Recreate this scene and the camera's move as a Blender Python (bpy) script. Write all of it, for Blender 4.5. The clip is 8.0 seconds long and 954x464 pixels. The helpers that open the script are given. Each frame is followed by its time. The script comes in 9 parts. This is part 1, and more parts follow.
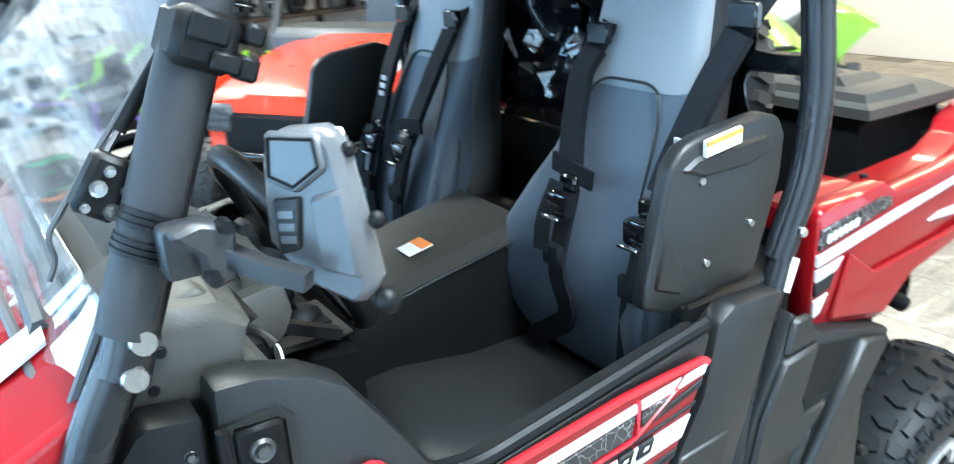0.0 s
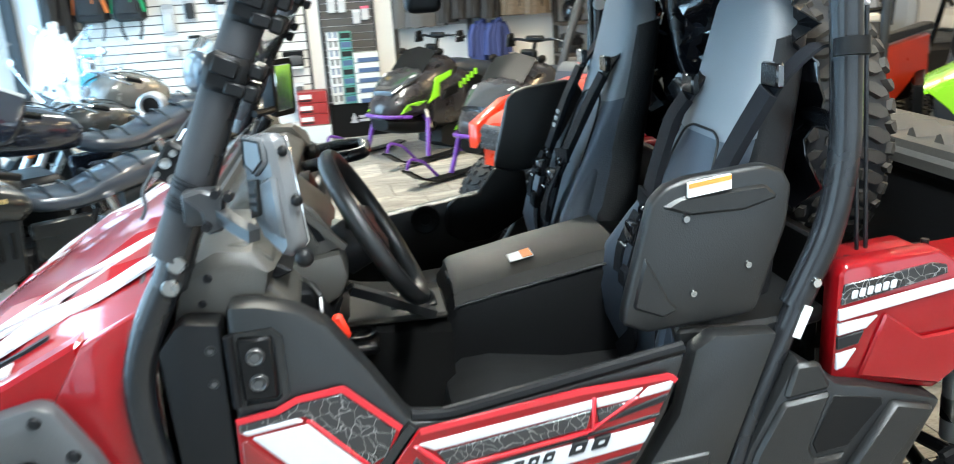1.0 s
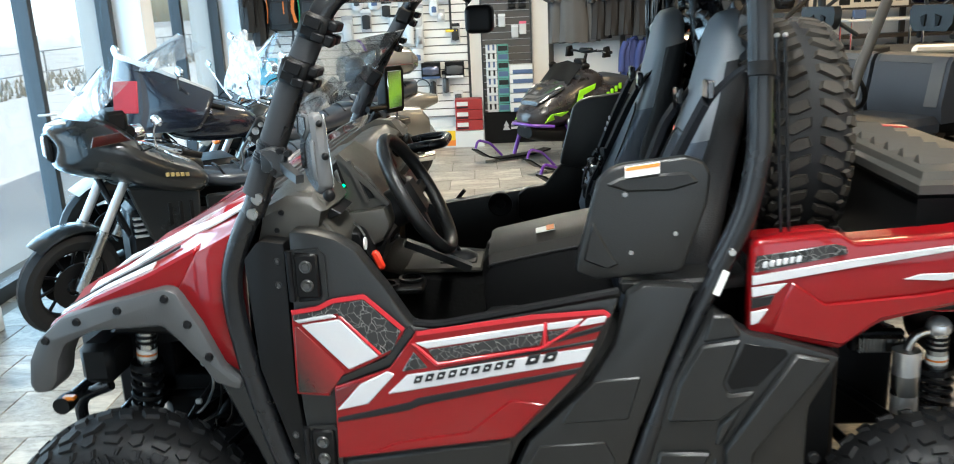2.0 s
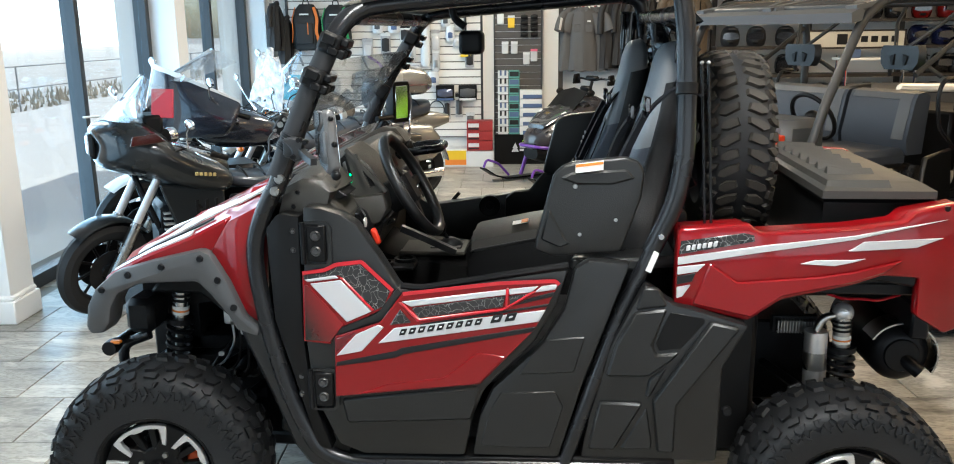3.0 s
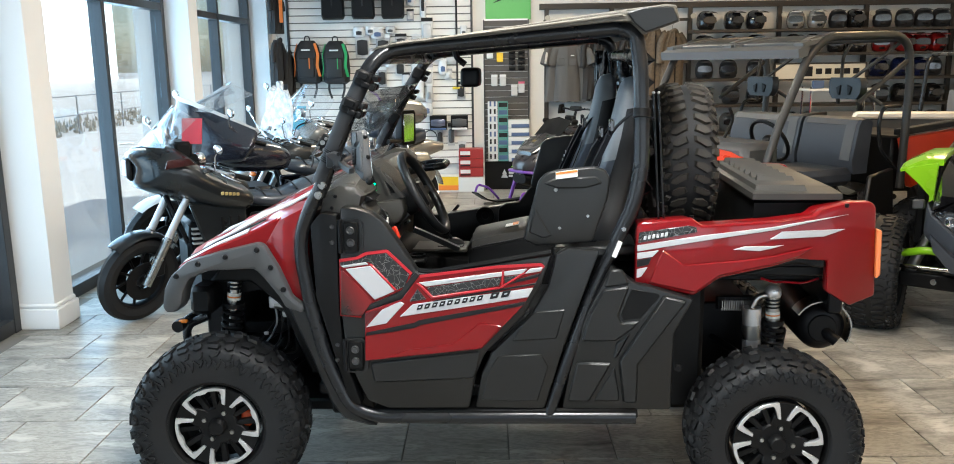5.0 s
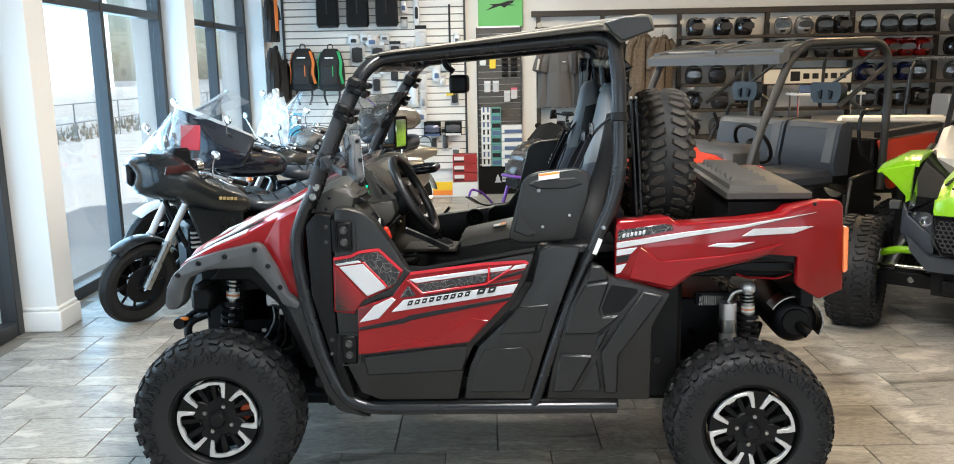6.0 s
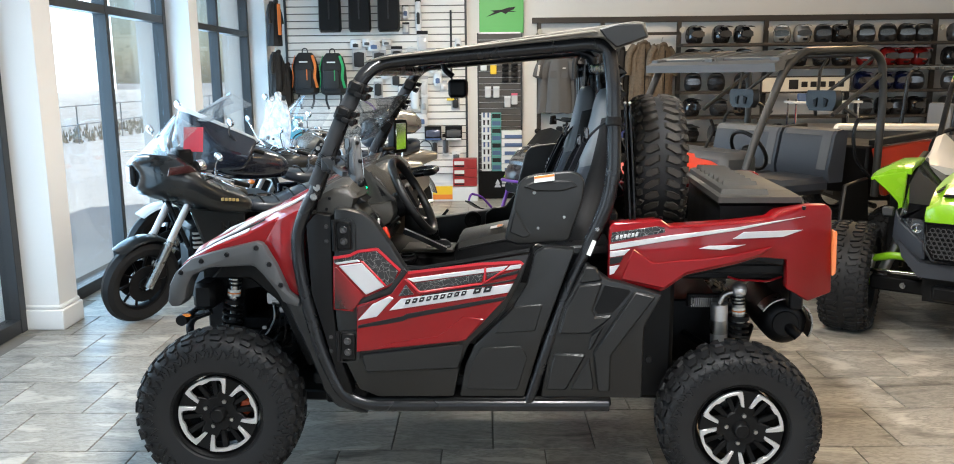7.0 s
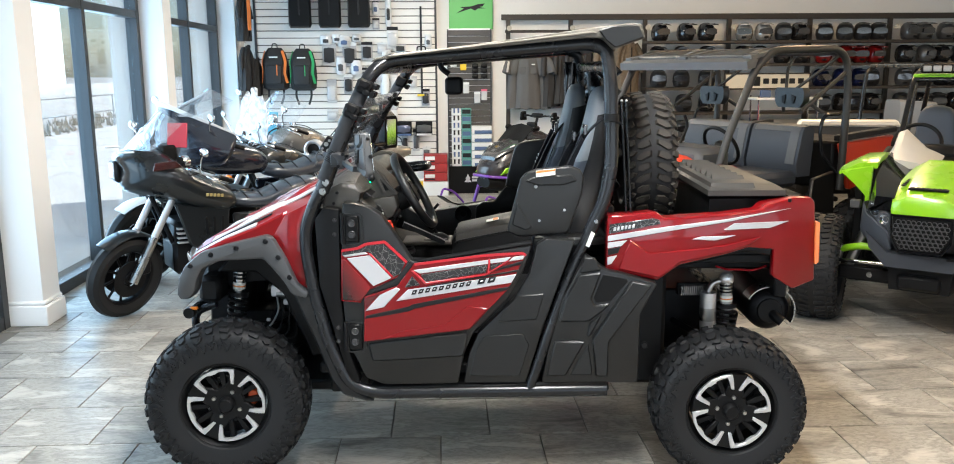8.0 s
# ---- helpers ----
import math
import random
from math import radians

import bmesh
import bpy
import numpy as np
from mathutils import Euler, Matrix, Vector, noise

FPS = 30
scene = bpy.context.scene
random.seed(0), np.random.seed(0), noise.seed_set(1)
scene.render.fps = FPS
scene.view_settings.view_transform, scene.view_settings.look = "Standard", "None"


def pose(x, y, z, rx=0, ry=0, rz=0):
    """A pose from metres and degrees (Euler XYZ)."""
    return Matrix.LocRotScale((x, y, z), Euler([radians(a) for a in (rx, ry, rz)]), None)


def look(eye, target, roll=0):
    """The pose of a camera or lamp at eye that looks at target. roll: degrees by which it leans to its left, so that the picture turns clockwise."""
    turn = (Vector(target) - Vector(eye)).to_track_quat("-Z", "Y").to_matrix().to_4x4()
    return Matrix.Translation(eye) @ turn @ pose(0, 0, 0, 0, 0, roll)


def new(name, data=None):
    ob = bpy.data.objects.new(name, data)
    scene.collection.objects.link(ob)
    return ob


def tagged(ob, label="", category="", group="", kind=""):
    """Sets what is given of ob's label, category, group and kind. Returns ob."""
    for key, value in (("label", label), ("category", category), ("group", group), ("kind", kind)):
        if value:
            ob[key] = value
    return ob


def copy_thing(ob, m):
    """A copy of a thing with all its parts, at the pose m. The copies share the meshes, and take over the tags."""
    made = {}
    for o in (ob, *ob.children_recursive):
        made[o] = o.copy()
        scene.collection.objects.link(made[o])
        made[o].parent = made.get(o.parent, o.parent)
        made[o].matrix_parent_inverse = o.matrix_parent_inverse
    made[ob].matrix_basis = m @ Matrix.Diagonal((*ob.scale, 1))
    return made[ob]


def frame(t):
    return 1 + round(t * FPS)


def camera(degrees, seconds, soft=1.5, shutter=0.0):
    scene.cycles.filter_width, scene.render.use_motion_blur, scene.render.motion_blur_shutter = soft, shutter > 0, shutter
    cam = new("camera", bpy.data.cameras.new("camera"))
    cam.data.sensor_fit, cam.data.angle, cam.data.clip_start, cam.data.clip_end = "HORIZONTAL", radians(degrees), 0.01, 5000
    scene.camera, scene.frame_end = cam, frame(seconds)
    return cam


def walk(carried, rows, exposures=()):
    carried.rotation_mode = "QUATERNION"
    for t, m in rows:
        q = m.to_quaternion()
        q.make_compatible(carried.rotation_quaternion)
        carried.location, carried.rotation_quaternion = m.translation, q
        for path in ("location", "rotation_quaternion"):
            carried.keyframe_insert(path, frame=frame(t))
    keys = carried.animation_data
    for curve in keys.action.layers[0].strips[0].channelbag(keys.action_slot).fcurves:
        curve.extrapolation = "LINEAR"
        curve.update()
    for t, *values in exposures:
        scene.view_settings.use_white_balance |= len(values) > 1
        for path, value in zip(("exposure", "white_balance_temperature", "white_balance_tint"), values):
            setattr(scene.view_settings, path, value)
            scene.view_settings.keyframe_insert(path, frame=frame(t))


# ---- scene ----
cam = camera(58.2, 8.0, soft=0.95, shutter=0.5)
PATH = [
    (0, (0.376, -0.912, 1.724), (1.35, 0.694, 1.037), -3.8),
    (0.2, (0.473, -0.987, 1.727), (1.296, 0.713, 1.068), -4.1),
    (0.3, (0.531, -1.034, 1.722), (1.259, 0.712, 1.073), -4.0),
    (0.4, (0.583, -1.078, 1.72), (1.205, 0.712, 1.082), -3.7),
    (0.5, (0.628, -1.13, 1.732), (1.148, 0.695, 1.1), -3.3),
    (0.6, (0.673, -1.182, 1.732), (1.121, 0.67, 1.126), -3.1),
    (0.7, (0.715, -1.236, 1.738), (1.104, 0.635, 1.148), -3.2),
    (0.8, (0.757, -1.29, 1.742), (1.093, 0.596, 1.166), -3.6),
    (1, (0.797, -1.398, 1.745), (1.04, 0.504, 1.177), -3.6),
    (1.2, (0.838, -1.527, 1.746), (0.992, 0.389, 1.192), -3.5),
    (1.5, (0.93, -1.697, 1.769), (0.943, 0.228, 1.226), -3.3),
    (2, (1.157, -1.988, 1.765), (1.004, -0.062, 1.247), -2.6),
    (3.5, (1.332, -2.685, 1.757), (1.146, -0.742, 1.318), -0.3),
    (4, (1.38, -2.89, 1.767), (1.187, -0.946, 1.339), -0.2),
    (4.5, (1.309, -3.035, 1.774), (1.135, -1.084, 1.371), -0.4),
    (6, (1.367, -3.314, 1.782), (1.214, -1.355, 1.408), -1.1),
    (6.5, (1.391, -3.358, 1.779), (1.237, -1.397, 1.417), -0.9),
    (7, (1.388, -3.393, 1.777), (1.234, -1.432, 1.416), -0.6),
    (7.5, (1.309, -3.453, 1.789), (1.204, -1.489, 1.427), -0.5),
    (8, (1.205, -3.536, 1.793), (1.15, -1.572, 1.42), -0.4),
]
walk(cam, [(t, look(eye, target, roll)) for t, eye, target, roll in PATH],
     # the clip's camera settles from a bright, bluish picture to a darker, neutral one
     [(0, 1.05, 5250, 0), (0.5, 1.50, 5500, 2), (1, 0.68, 5800, 2), (1.5, 0.44, 5950, 3), (2, 0.15, 6200, 5), (3.5, -0.05, 6350, 8), (4.5, -0.05, 6350, 8), (6, 0.07, 6350, 9), (6.5, -0.03, 6350, 10), (7.5, -0.04, 6350, 10), (8, 0.15, 6350, 10)])

# ---- world, sun and large lights ----
BUILD = pose(0, 0, 0, 0, 0, 4)          # the building's grid stands 4 degrees off the vehicle's
world = bpy.data.worlds.new("world")
scene.world = world
world.use_nodes = True
sky = world.node_tree.nodes.new("ShaderNodeTexSky")
sky.sky_type, sky.sun_disc = "NISHITA", False
sky.sun_elevation, sky.sun_rotation = radians(62), radians(60)
world.node_tree.nodes["Background"].inputs["Strength"].default_value = 0.13
world.node_tree.links.new(sky.outputs[0], world.node_tree.nodes["Background"].inputs["Color"])


def lamp(name, kind, energy, color, m, size=None):
    data = bpy.data.lights.new(name, kind)
    data.energy, data.color = energy, color
    if size:
        data.shape, data.size, data.size_y = "RECTANGLE", size[0], size[1]
    ob = new(name, data)
    ob.matrix_basis = m
    return ob


sun = lamp("sun", "SUN", 3.6, (1.0, 0.95, 0.88), look((7, 4, 15), (0, 0, 0)))
sun.data.angle = radians(0.5)
# daylight in the openings of the side and front glazing
for v, watts in ((-2.37, 30), (0.83, 62), (4.2, 116), (7.3, 88)):
    lamp("window_daylight", "AREA", watts, (0.42, 0.71, 1.0), BUILD @ pose(-2.32, v, 1.5, 0, -90, 0), (2.6, 2.5))
for u, watts in ((-0.6, 24), (2.4, 50), (5.4, 40), (8.0, 30)):
    lamp("window_daylight", "AREA", watts, (0.78, 0.89, 1.0), BUILD @ pose(u, -6.9, 1.5, 90, 0, 0), (2.6, 2.5))
# unseen ceiling strip lamps; that at u 1.3 is added to brighten the floor
for u, v, watts in ((1.2, 6.0, 168), (0.8, 1.6, 86), (4.4, 0.4, 50), (5.0, 5.4, 92), (8.0, 3.0, 62), (4.6, -3.4, 54), (1.3, -1.1, 230)):
    lamp("strip_light", "AREA", watts, (0.94, 0.93, 0.90) if u == 1.3 else (1.0, 0.86, 0.68) if u < 3 else (1.0, 0.67, 0.35), BUILD @ pose(u, v, 3.52), (0.25, 2.4))

# ---- materials ----
def mat(name, col, rough=0.5, metal=0.0, vary=0.12, scale=6.0, fine=90.0, bump=0.0, coat=0.0, spec=0.5, rvary=0.1, tint=None):
    """A surface with grain and larger stains, in metres."""
    m = bpy.data.materials.new(name)
    m.use_nodes = True
    nt = m.node_tree
    b = nt.nodes["Principled BSDF"]
    co = nt.nodes.new("ShaderNodeTexCoord")
    big, small = nt.nodes.new("ShaderNodeTexNoise"), nt.nodes.new("ShaderNodeTexNoise")
    big.inputs["Scale"].default_value, small.inputs["Scale"].default_value = scale, fine
    big.inputs["Detail"].default_value = small.inputs["Detail"].default_value = 4
    for n in (big, small):
        nt.links.new(co.outputs["Object"], n.inputs["Vector"])
    ramp = nt.nodes.new("ShaderNodeMix")
    ramp.data_type = "RGBA"
    dark = [c * (1 - vary) for c in col]
    light = [min(1, c * (1 + vary)) for c in (tint or col)]
    ramp.inputs["A"].default_value, ramp.inputs["B"].default_value = (*dark, 1), (*light, 1)
    add = nt.nodes.new("ShaderNodeMath")
    add.operation = "MULTIPLY_ADD"
    nt.links.new(small.outputs["Fac"], add.inputs[0])
    add.inputs[1].default_value = 0.45
    half = nt.nodes.new("ShaderNodeMath")
    half.operation = "MULTIPLY"
    half.inputs[1].default_value = 0.6
    nt.links.new(big.outputs["Fac"], half.inputs[0])
    nt.links.new(half.outputs[0], add.inputs[2])
    nt.links.new(add.outputs[0], ramp.inputs["Factor"])
    nt.links.new(ramp.outputs["Result"], b.inputs["Base Color"])
    r = nt.nodes.new("ShaderNodeMapRange")
    r.inputs["To Min"].default_value, r.inputs["To Max"].default_value = max(0.02, rough - rvary), min(1, rough + rvary)
    nt.links.new(big.outputs["Fac"], r.inputs["Value"])
    nt.links.new(r.outputs[0], b.inputs["Roughness"])
    b.inputs["Metallic"].default_value = metal
    b.inputs["Coat Weight"].default_value, b.inputs["Coat Roughness"].default_value = coat, 0.06
    b.inputs["Specular IOR Level"].default_value = spec
    if bump:
        bp = nt.nodes.new("ShaderNodeBump")
        bp.inputs["Strength"].default_value, bp.inputs["Distance"].default_value = bump, 0.004
        nt.links.new(small.outputs["Fac"], bp.inputs["Height"])
        nt.links.new(bp.outputs[0], b.inputs["Normal"])
    return m


def glass(name, col=(1, 1, 1), rough=0.0, gain=0.55, haze=0.0):
    """A thin clear sheet: mostly see-through, with more gloss at a glancing view."""
    m = bpy.data.materials.new(name)
    m.use_nodes = True
    nt = m.node_tree
    nt.nodes.clear()
    out, mix, t, g, f, pw, mu = (nt.nodes.new("ShaderNode" + k) for k in ("OutputMaterial", "MixShader", "BsdfTransparent", "BsdfGlossy", "LayerWeight", "Math", "Math"))
    t.inputs["Color"].default_value = (*col, 1)
    g.inputs["Roughness"].default_value = rough
    f.inputs["Blend"].default_value = 0.5
    pw.operation, mu.operation = "POWER", "MULTIPLY_ADD"
    pw.inputs[1].default_value = 4.0
    mu.inputs[1].default_value, mu.inputs[2].default_value = gain, 0.03
    nt.links.new(f.outputs["Facing"], pw.inputs[0])
    nt.links.new(pw.outputs[0], mu.inputs[0])
    nt.links.new(mu.outputs[0], mix.inputs[0])
    nt.links.new(t.outputs[0], mix.inputs[1])
    nt.links.new(g.outputs[0], mix.inputs[2])
    last = mix
    if haze:
        # uneven pale haze: white reflections put into screens, whiteness into the film
        d, last, no, mr = (nt.nodes.new("ShaderNode" + k) for k in ("BsdfDiffuse", "MixShader", "TexNoise", "MapRange"))
        d.inputs["Color"].default_value = (0.8, 0.82, 0.84, 1)
        no.inputs["Scale"].default_value, no.inputs["Detail"].default_value = 7, 6
        mr.inputs["From Min"].default_value, mr.inputs["From Max"].default_value = 0.35, 0.7
        mr.inputs["To Min"].default_value, mr.inputs["To Max"].default_value = haze * 0.4, haze * 1.6
        nt.links.new(no.outputs["Fac"], mr.inputs["Value"])
        nt.links.new(mr.outputs[0], last.inputs[0])
        nt.links.new(mix.outputs[0], last.inputs[1])
        nt.links.new(d.outputs[0], last.inputs[2])
    nt.links.new(last.outputs[0], out.inputs["Surface"])
    return m


def glow(name, col, strength):
    m = bpy.data.materials.new(name)
    m.use_nodes = True
    b = m.node_tree.nodes["Principled BSDF"]
    b.inputs["Base Color"].default_value = b.inputs["Emission Color"].default_value = (*col, 1)
    b.inputs["Emission Strength"].default_value = strength
    return m


def crackle(name, ground, line):
    """Black print with thin pale lightning lines."""
    m = mat(name, ground, 0.3, coat=0.4)
    nt = m.node_tree
    b = nt.nodes["Principled BSDF"]
    co = nt.nodes.new("ShaderNodeTexCoord")
    warp = nt.nodes.new("ShaderNodeTexNoise")
    warp.inputs["Scale"].default_value = 22
    ad = nt.nodes.new("ShaderNodeVectorMath")
    ad.operation = "MULTIPLY_ADD"
    ad.inputs[1].default_value = (0.05, 0.05, 0.05)
    vo = nt.nodes.new("ShaderNodeTexVoronoi")
    vo.feature = "DISTANCE_TO_EDGE"
    vo.inputs["Scale"].default_value = 44
    lt = nt.nodes.new("ShaderNodeMath")
    lt.operation = "LESS_THAN"
    lt.inputs[1].default_value = 0.024
    mx = nt.nodes.new("ShaderNodeMix")
    mx.data_type = "RGBA"
    mx.inputs["A"].default_value, mx.inputs["B"].default_value = (*ground, 1), (*line, 1)
    nt.links.new(co.outputs["Object"], warp.inputs["Vector"])
    nt.links.new(warp.outputs["Color"], ad.inputs[0])
    nt.links.new(co.outputs["Object"], ad.inputs[2])
    nt.links.new(ad.outputs[0], vo.inputs["Vector"])
    nt.links.new(vo.outputs["Distance"], lt.inputs[0])
    nt.links.new(lt.outputs[0], mx.inputs["Factor"])
    nt.links.new(mx.outputs["Result"], b.inputs["Base Color"])
    return m


def fade_print(name, bright, dark):
    """A printed fade from red to black towards the door's lower front corner."""
    m = mat(name, bright, 0.28, coat=0.6)
    nt = m.node_tree
    co, dot, no, ad, mr, mx = (nt.nodes.new("ShaderNode" + k) for k in ("TexCoord", "VectorMath", "TexNoise", "Math", "MapRange", "Mix"))
    dot.operation, ad.operation = "DOT_PRODUCT", "MULTIPLY_ADD"
    dot.inputs[1].default_value = (0.85, 0, 0.42)
    no.inputs["Scale"].default_value = 60
    ad.inputs[1].default_value = 0.02
    mx.data_type = "RGBA"
    mx.inputs["A"].default_value, mx.inputs["B"].default_value = (*dark, 1), (*bright, 1)
    mr.inputs["From Min"].default_value, mr.inputs["From Max"].default_value = -0.095, -0.005
    nt.links.new(co.outputs["Object"], dot.inputs[0])
    nt.links.new(co.outputs["Object"], no.inputs["Vector"])
    nt.links.new(no.outputs["Fac"], ad.inputs[0])
    nt.links.new(dot.outputs["Value"], ad.inputs[2])
    nt.links.new(ad.outputs[0], mr.inputs["Value"])
    nt.links.new(mr.outputs[0], mx.inputs["Factor"])
    nt.links.new(mx.outputs["Result"], nt.nodes["Principled BSDF"].inputs["Base Color"])
    return m


def marbled(name, a, b_, rough=0.35, scale=2.2, bump=0.15, per_piece=0.12):
    """Stone-look ceramic: drifting clouds and veins, each piece shifted."""
    m = bpy.data.materials.new(name)
    m.use_nodes = True
    nt = m.node_tree
    b = nt.nodes["Principled BSDF"]
    co, inf = nt.nodes.new("ShaderNodeTexCoord"), nt.nodes.new("ShaderNodeObjectInfo")
    off = nt.nodes.new("ShaderNodeVectorMath")
    off.operation = "MULTIPLY_ADD"
    off.inputs[1].default_value = (37, 53, 11)
    comb = nt.nodes.new("ShaderNodeCombineXYZ")
    for k in "XYZ":
        nt.links.new(inf.outputs["Random"], comb.inputs[k])
    nt.links.new(comb.outputs[0], off.inputs[0])
    st = nt.nodes.new("ShaderNodeMapping")
    st.inputs["Scale"].default_value, st.inputs["Rotation"].default_value = (0.55, 1.5, 1), (0, 0, 0.5)
    nt.links.new(co.outputs["Object"], st.inputs["Vector"])
    nt.links.new(st.outputs[0], off.inputs[2])
    n1, n2 = nt.nodes.new("ShaderNodeTexNoise"), nt.nodes.new("ShaderNodeTexNoise")
    n1.inputs["Scale"].default_value, n1.inputs["Detail"].default_value, n1.inputs["Distortion"].default_value = scale, 9, 2.2
    n2.inputs["Scale"].default_value, n2.inputs["Detail"].default_value = 45, 6
    for n in (n1, n2):
        nt.links.new(off.outputs[0], n.inputs["Vector"])
    ramp = nt.nodes.new("ShaderNodeValToRGB")
    ramp.color_ramp.elements[0].position, ramp.color_ramp.elements[1].position = 0.30, 0.66
    ramp.color_ramp.elements[0].color, ramp.color_ramp.elements[1].color = (*a, 1), (*b_, 1)
    for at, f in ((0.44, 0.42), (0.50, 0.66), (0.535, 0.38), (0.58, 0.72)):
        ramp.color_ramp.elements.new(at).color = (*[p + (q - p) * f for p, q in zip(a, b_)], 1)
    sm = nt.nodes.new("ShaderNodeMath")
    sm.operation = "MULTIPLY_ADD"
    sm.inputs[1].default_value = 0.25
    nt.links.new(n2.outputs["Fac"], sm.inputs[0])
    mm = nt.nodes.new("ShaderNodeMath")
    mm.operation = "MULTIPLY"
    mm.inputs[1].default_value = 0.78
    nt.links.new(n1.outputs["Fac"], mm.inputs[0])
    nt.links.new(mm.outputs[0], sm.inputs[2])
    nt.links.new(sm.outputs[0], ramp.inputs["Fac"])
    hsv = nt.nodes.new("ShaderNodeHueSaturation")
    mr = nt.nodes.new("ShaderNodeMapRange")
    mr.inputs["To Min"].default_value, mr.inputs["To Max"].default_value = 1 - per_piece, 1 + per_piece
    nt.links.new(inf.outputs["Random"], mr.inputs["Value"])
    nt.links.new(mr.outputs[0], hsv.inputs["Value"])
    nt.links.new(ramp.outputs["Color"], hsv.inputs["Color"])
    nt.links.new(hsv.outputs[0], b.inputs["Base Color"])
    rr = nt.nodes.new("ShaderNodeMapRange")
    rr.inputs["To Min"].default_value, rr.inputs["To Max"].default_value = rough - 0.1, rough + 0.12
    nt.links.new(n1.outputs["Fac"], rr.inputs["Value"])
    nt.links.new(rr.outputs[0], b.inputs["Roughness"])
    b.inputs["Specular IOR Level"].default_value = 0.22
    bp = nt.nodes.new("ShaderNodeBump")
    bp.inputs["Strength"].default_value, bp.inputs["Distance"].default_value = bump, 0.003
    nt.links.new(n2.outputs["Fac"], bp.inputs["Height"])
    nt.links.new(bp.outputs[0], b.inputs["Normal"])
    return m


TILE = marbled("grey_stone_tile", (0.090, 0.083, 0.072), (0.48, 0.452, 0.398), 0.36)
GROUT = mat("grout", (0.19, 0.178, 0.155), 0.9, bump=0.4)
WALLP = mat("white_wall_paint", (0.74, 0.72, 0.68), 0.75, vary=0.03, scale=1.5, bump=0.06)
COLP = mat("white_column_paint", (0.80, 0.79, 0.77), 0.6, vary=0.03, scale=2, bump=0.05)
CEIL = mat("ceiling_white", (0.75, 0.74, 0.72), 0.9, vary=0.04)
BLACKF = mat("dark_window_frame", (0.035, 0.037, 0.04), 0.4, 0.3, vary=0.2)
PLASTIC = mat("dark_grey_plastic", (0.0085, 0.0086, 0.0086), 0.37, vary=0.2, scale=9, fine=420, bump=0.2, spec=0.43)
PLASTIC2 = mat("black_plastic", (0.005, 0.005, 0.0053), 0.42, vary=0.2, fine=300, bump=0.1, spec=0.17)
RUBBER = mat("tyre_rubber", (0.0125, 0.0128, 0.0138), 0.55, vary=0.25, scale=7, fine=160, bump=0.15, spec=0.27)
RED = mat("red_gloss_panel", (0.19, 0.0020, 0.0042), 0.30, vary=0.08, scale=3, spec=0.15, coat=0.7, rvary=0.04)
REDTRIM = mat("bright_red_print", (0.45, 0.010, 0.020), 0.3, coat=0.5, vary=0.05)
WHITE = mat("white_print", (0.47, 0.47, 0.485), 0.35, vary=0.04, coat=0.4)
BLACKPRINT = mat("black_print", (0.010, 0.010, 0.011), 0.5, spec=0.25)
CRACK = crackle("lightning_print", (0.012, 0.012, 0.013), (0.19, 0.185, 0.18))
SLEEVE = mat("grey_foam_sleeve", (0.020, 0.021, 0.024), 0.6, vary=0.15, fine=500, bump=0.15, spec=0.4)
TUBE = mat("satin_black_tube", (0.009, 0.0095, 0.011), 0.26, 0.0, vary=0.15, fine=500, bump=0.04, spec=0.4)
STEEL = mat("bright_steel", (0.38, 0.38, 0.37), 0.28, 1.0, vary=0.1)
ZINC = mat("dull_zinc", (0.11, 0.11, 0.11), 0.4, 0.8, vary=0.1)
CHROME = mat("chrome", (0.75, 0.75, 0.76), 0.10, 1.0, vary=0.05, rvary=0.04)
SILVER = mat("machined_silver", (0.62, 0.62, 0.63), 0.34, 0.75, vary=0.08)
DARKMETAL = mat("black_metal", (0.008, 0.008, 0.009), 0.42, 0.3, vary=0.25, spec=0.2)
VINYL = mat("slate_vinyl", (0.060, 0.074, 0.098), 0.48, vary=0.12, scale=5, fine=300, bump=0.25)
VINYLTOP = mat("grey_vinyl", (0.185, 0.20, 0.22), 0.55, vary=0.08, scale=5, fine=300, bump=0.22)
VINYLB = mat("black_vinyl", (0.008, 0.008, 0.009), 0.5, spec=0.35, vary=0.2, fine=250, bump=0.25)
WEB = mat("black_webbing", (0.006, 0.007, 0.010), 0.8, spec=0.2, vary=0.2, fine=600, bump=0.4)
STICKER = mat("white_sticker", (0.75, 0.74, 0.70), 0.5, vary=0.05)
ORANGE = mat("orange_print", (0.75, 0.22, 0.03), 0.5)
GLASS = glass("clear_glass", (0.93, 0.96, 0.96))
POLY = glass("clear_polycarbonate", (0.965, 0.975, 0.98), 0.03, 0.9, 0.04)
WHITEPL = mat("white_plastic", (0.72, 0.72, 0.70), 0.35, vary=0.04, coat=0.3)
GREYPL = mat("mid_grey_plastic", (0.050, 0.052, 0.055), 0.45, vary=0.1, fine=300, bump=0.12)
LIME = mat("lime_green_paint", (0.235, 0.52, 0.012), 0.28, vary=0.06, coat=0.6)
ORRED = mat("orange_red_paint", (0.62, 0.045, 0.012), 0.3, vary=0.06, coat=0.5)
PURPLE = mat("purple_paint", (0.12, 0.03, 0.30), 0.3, vary=0.1, coat=0.5)
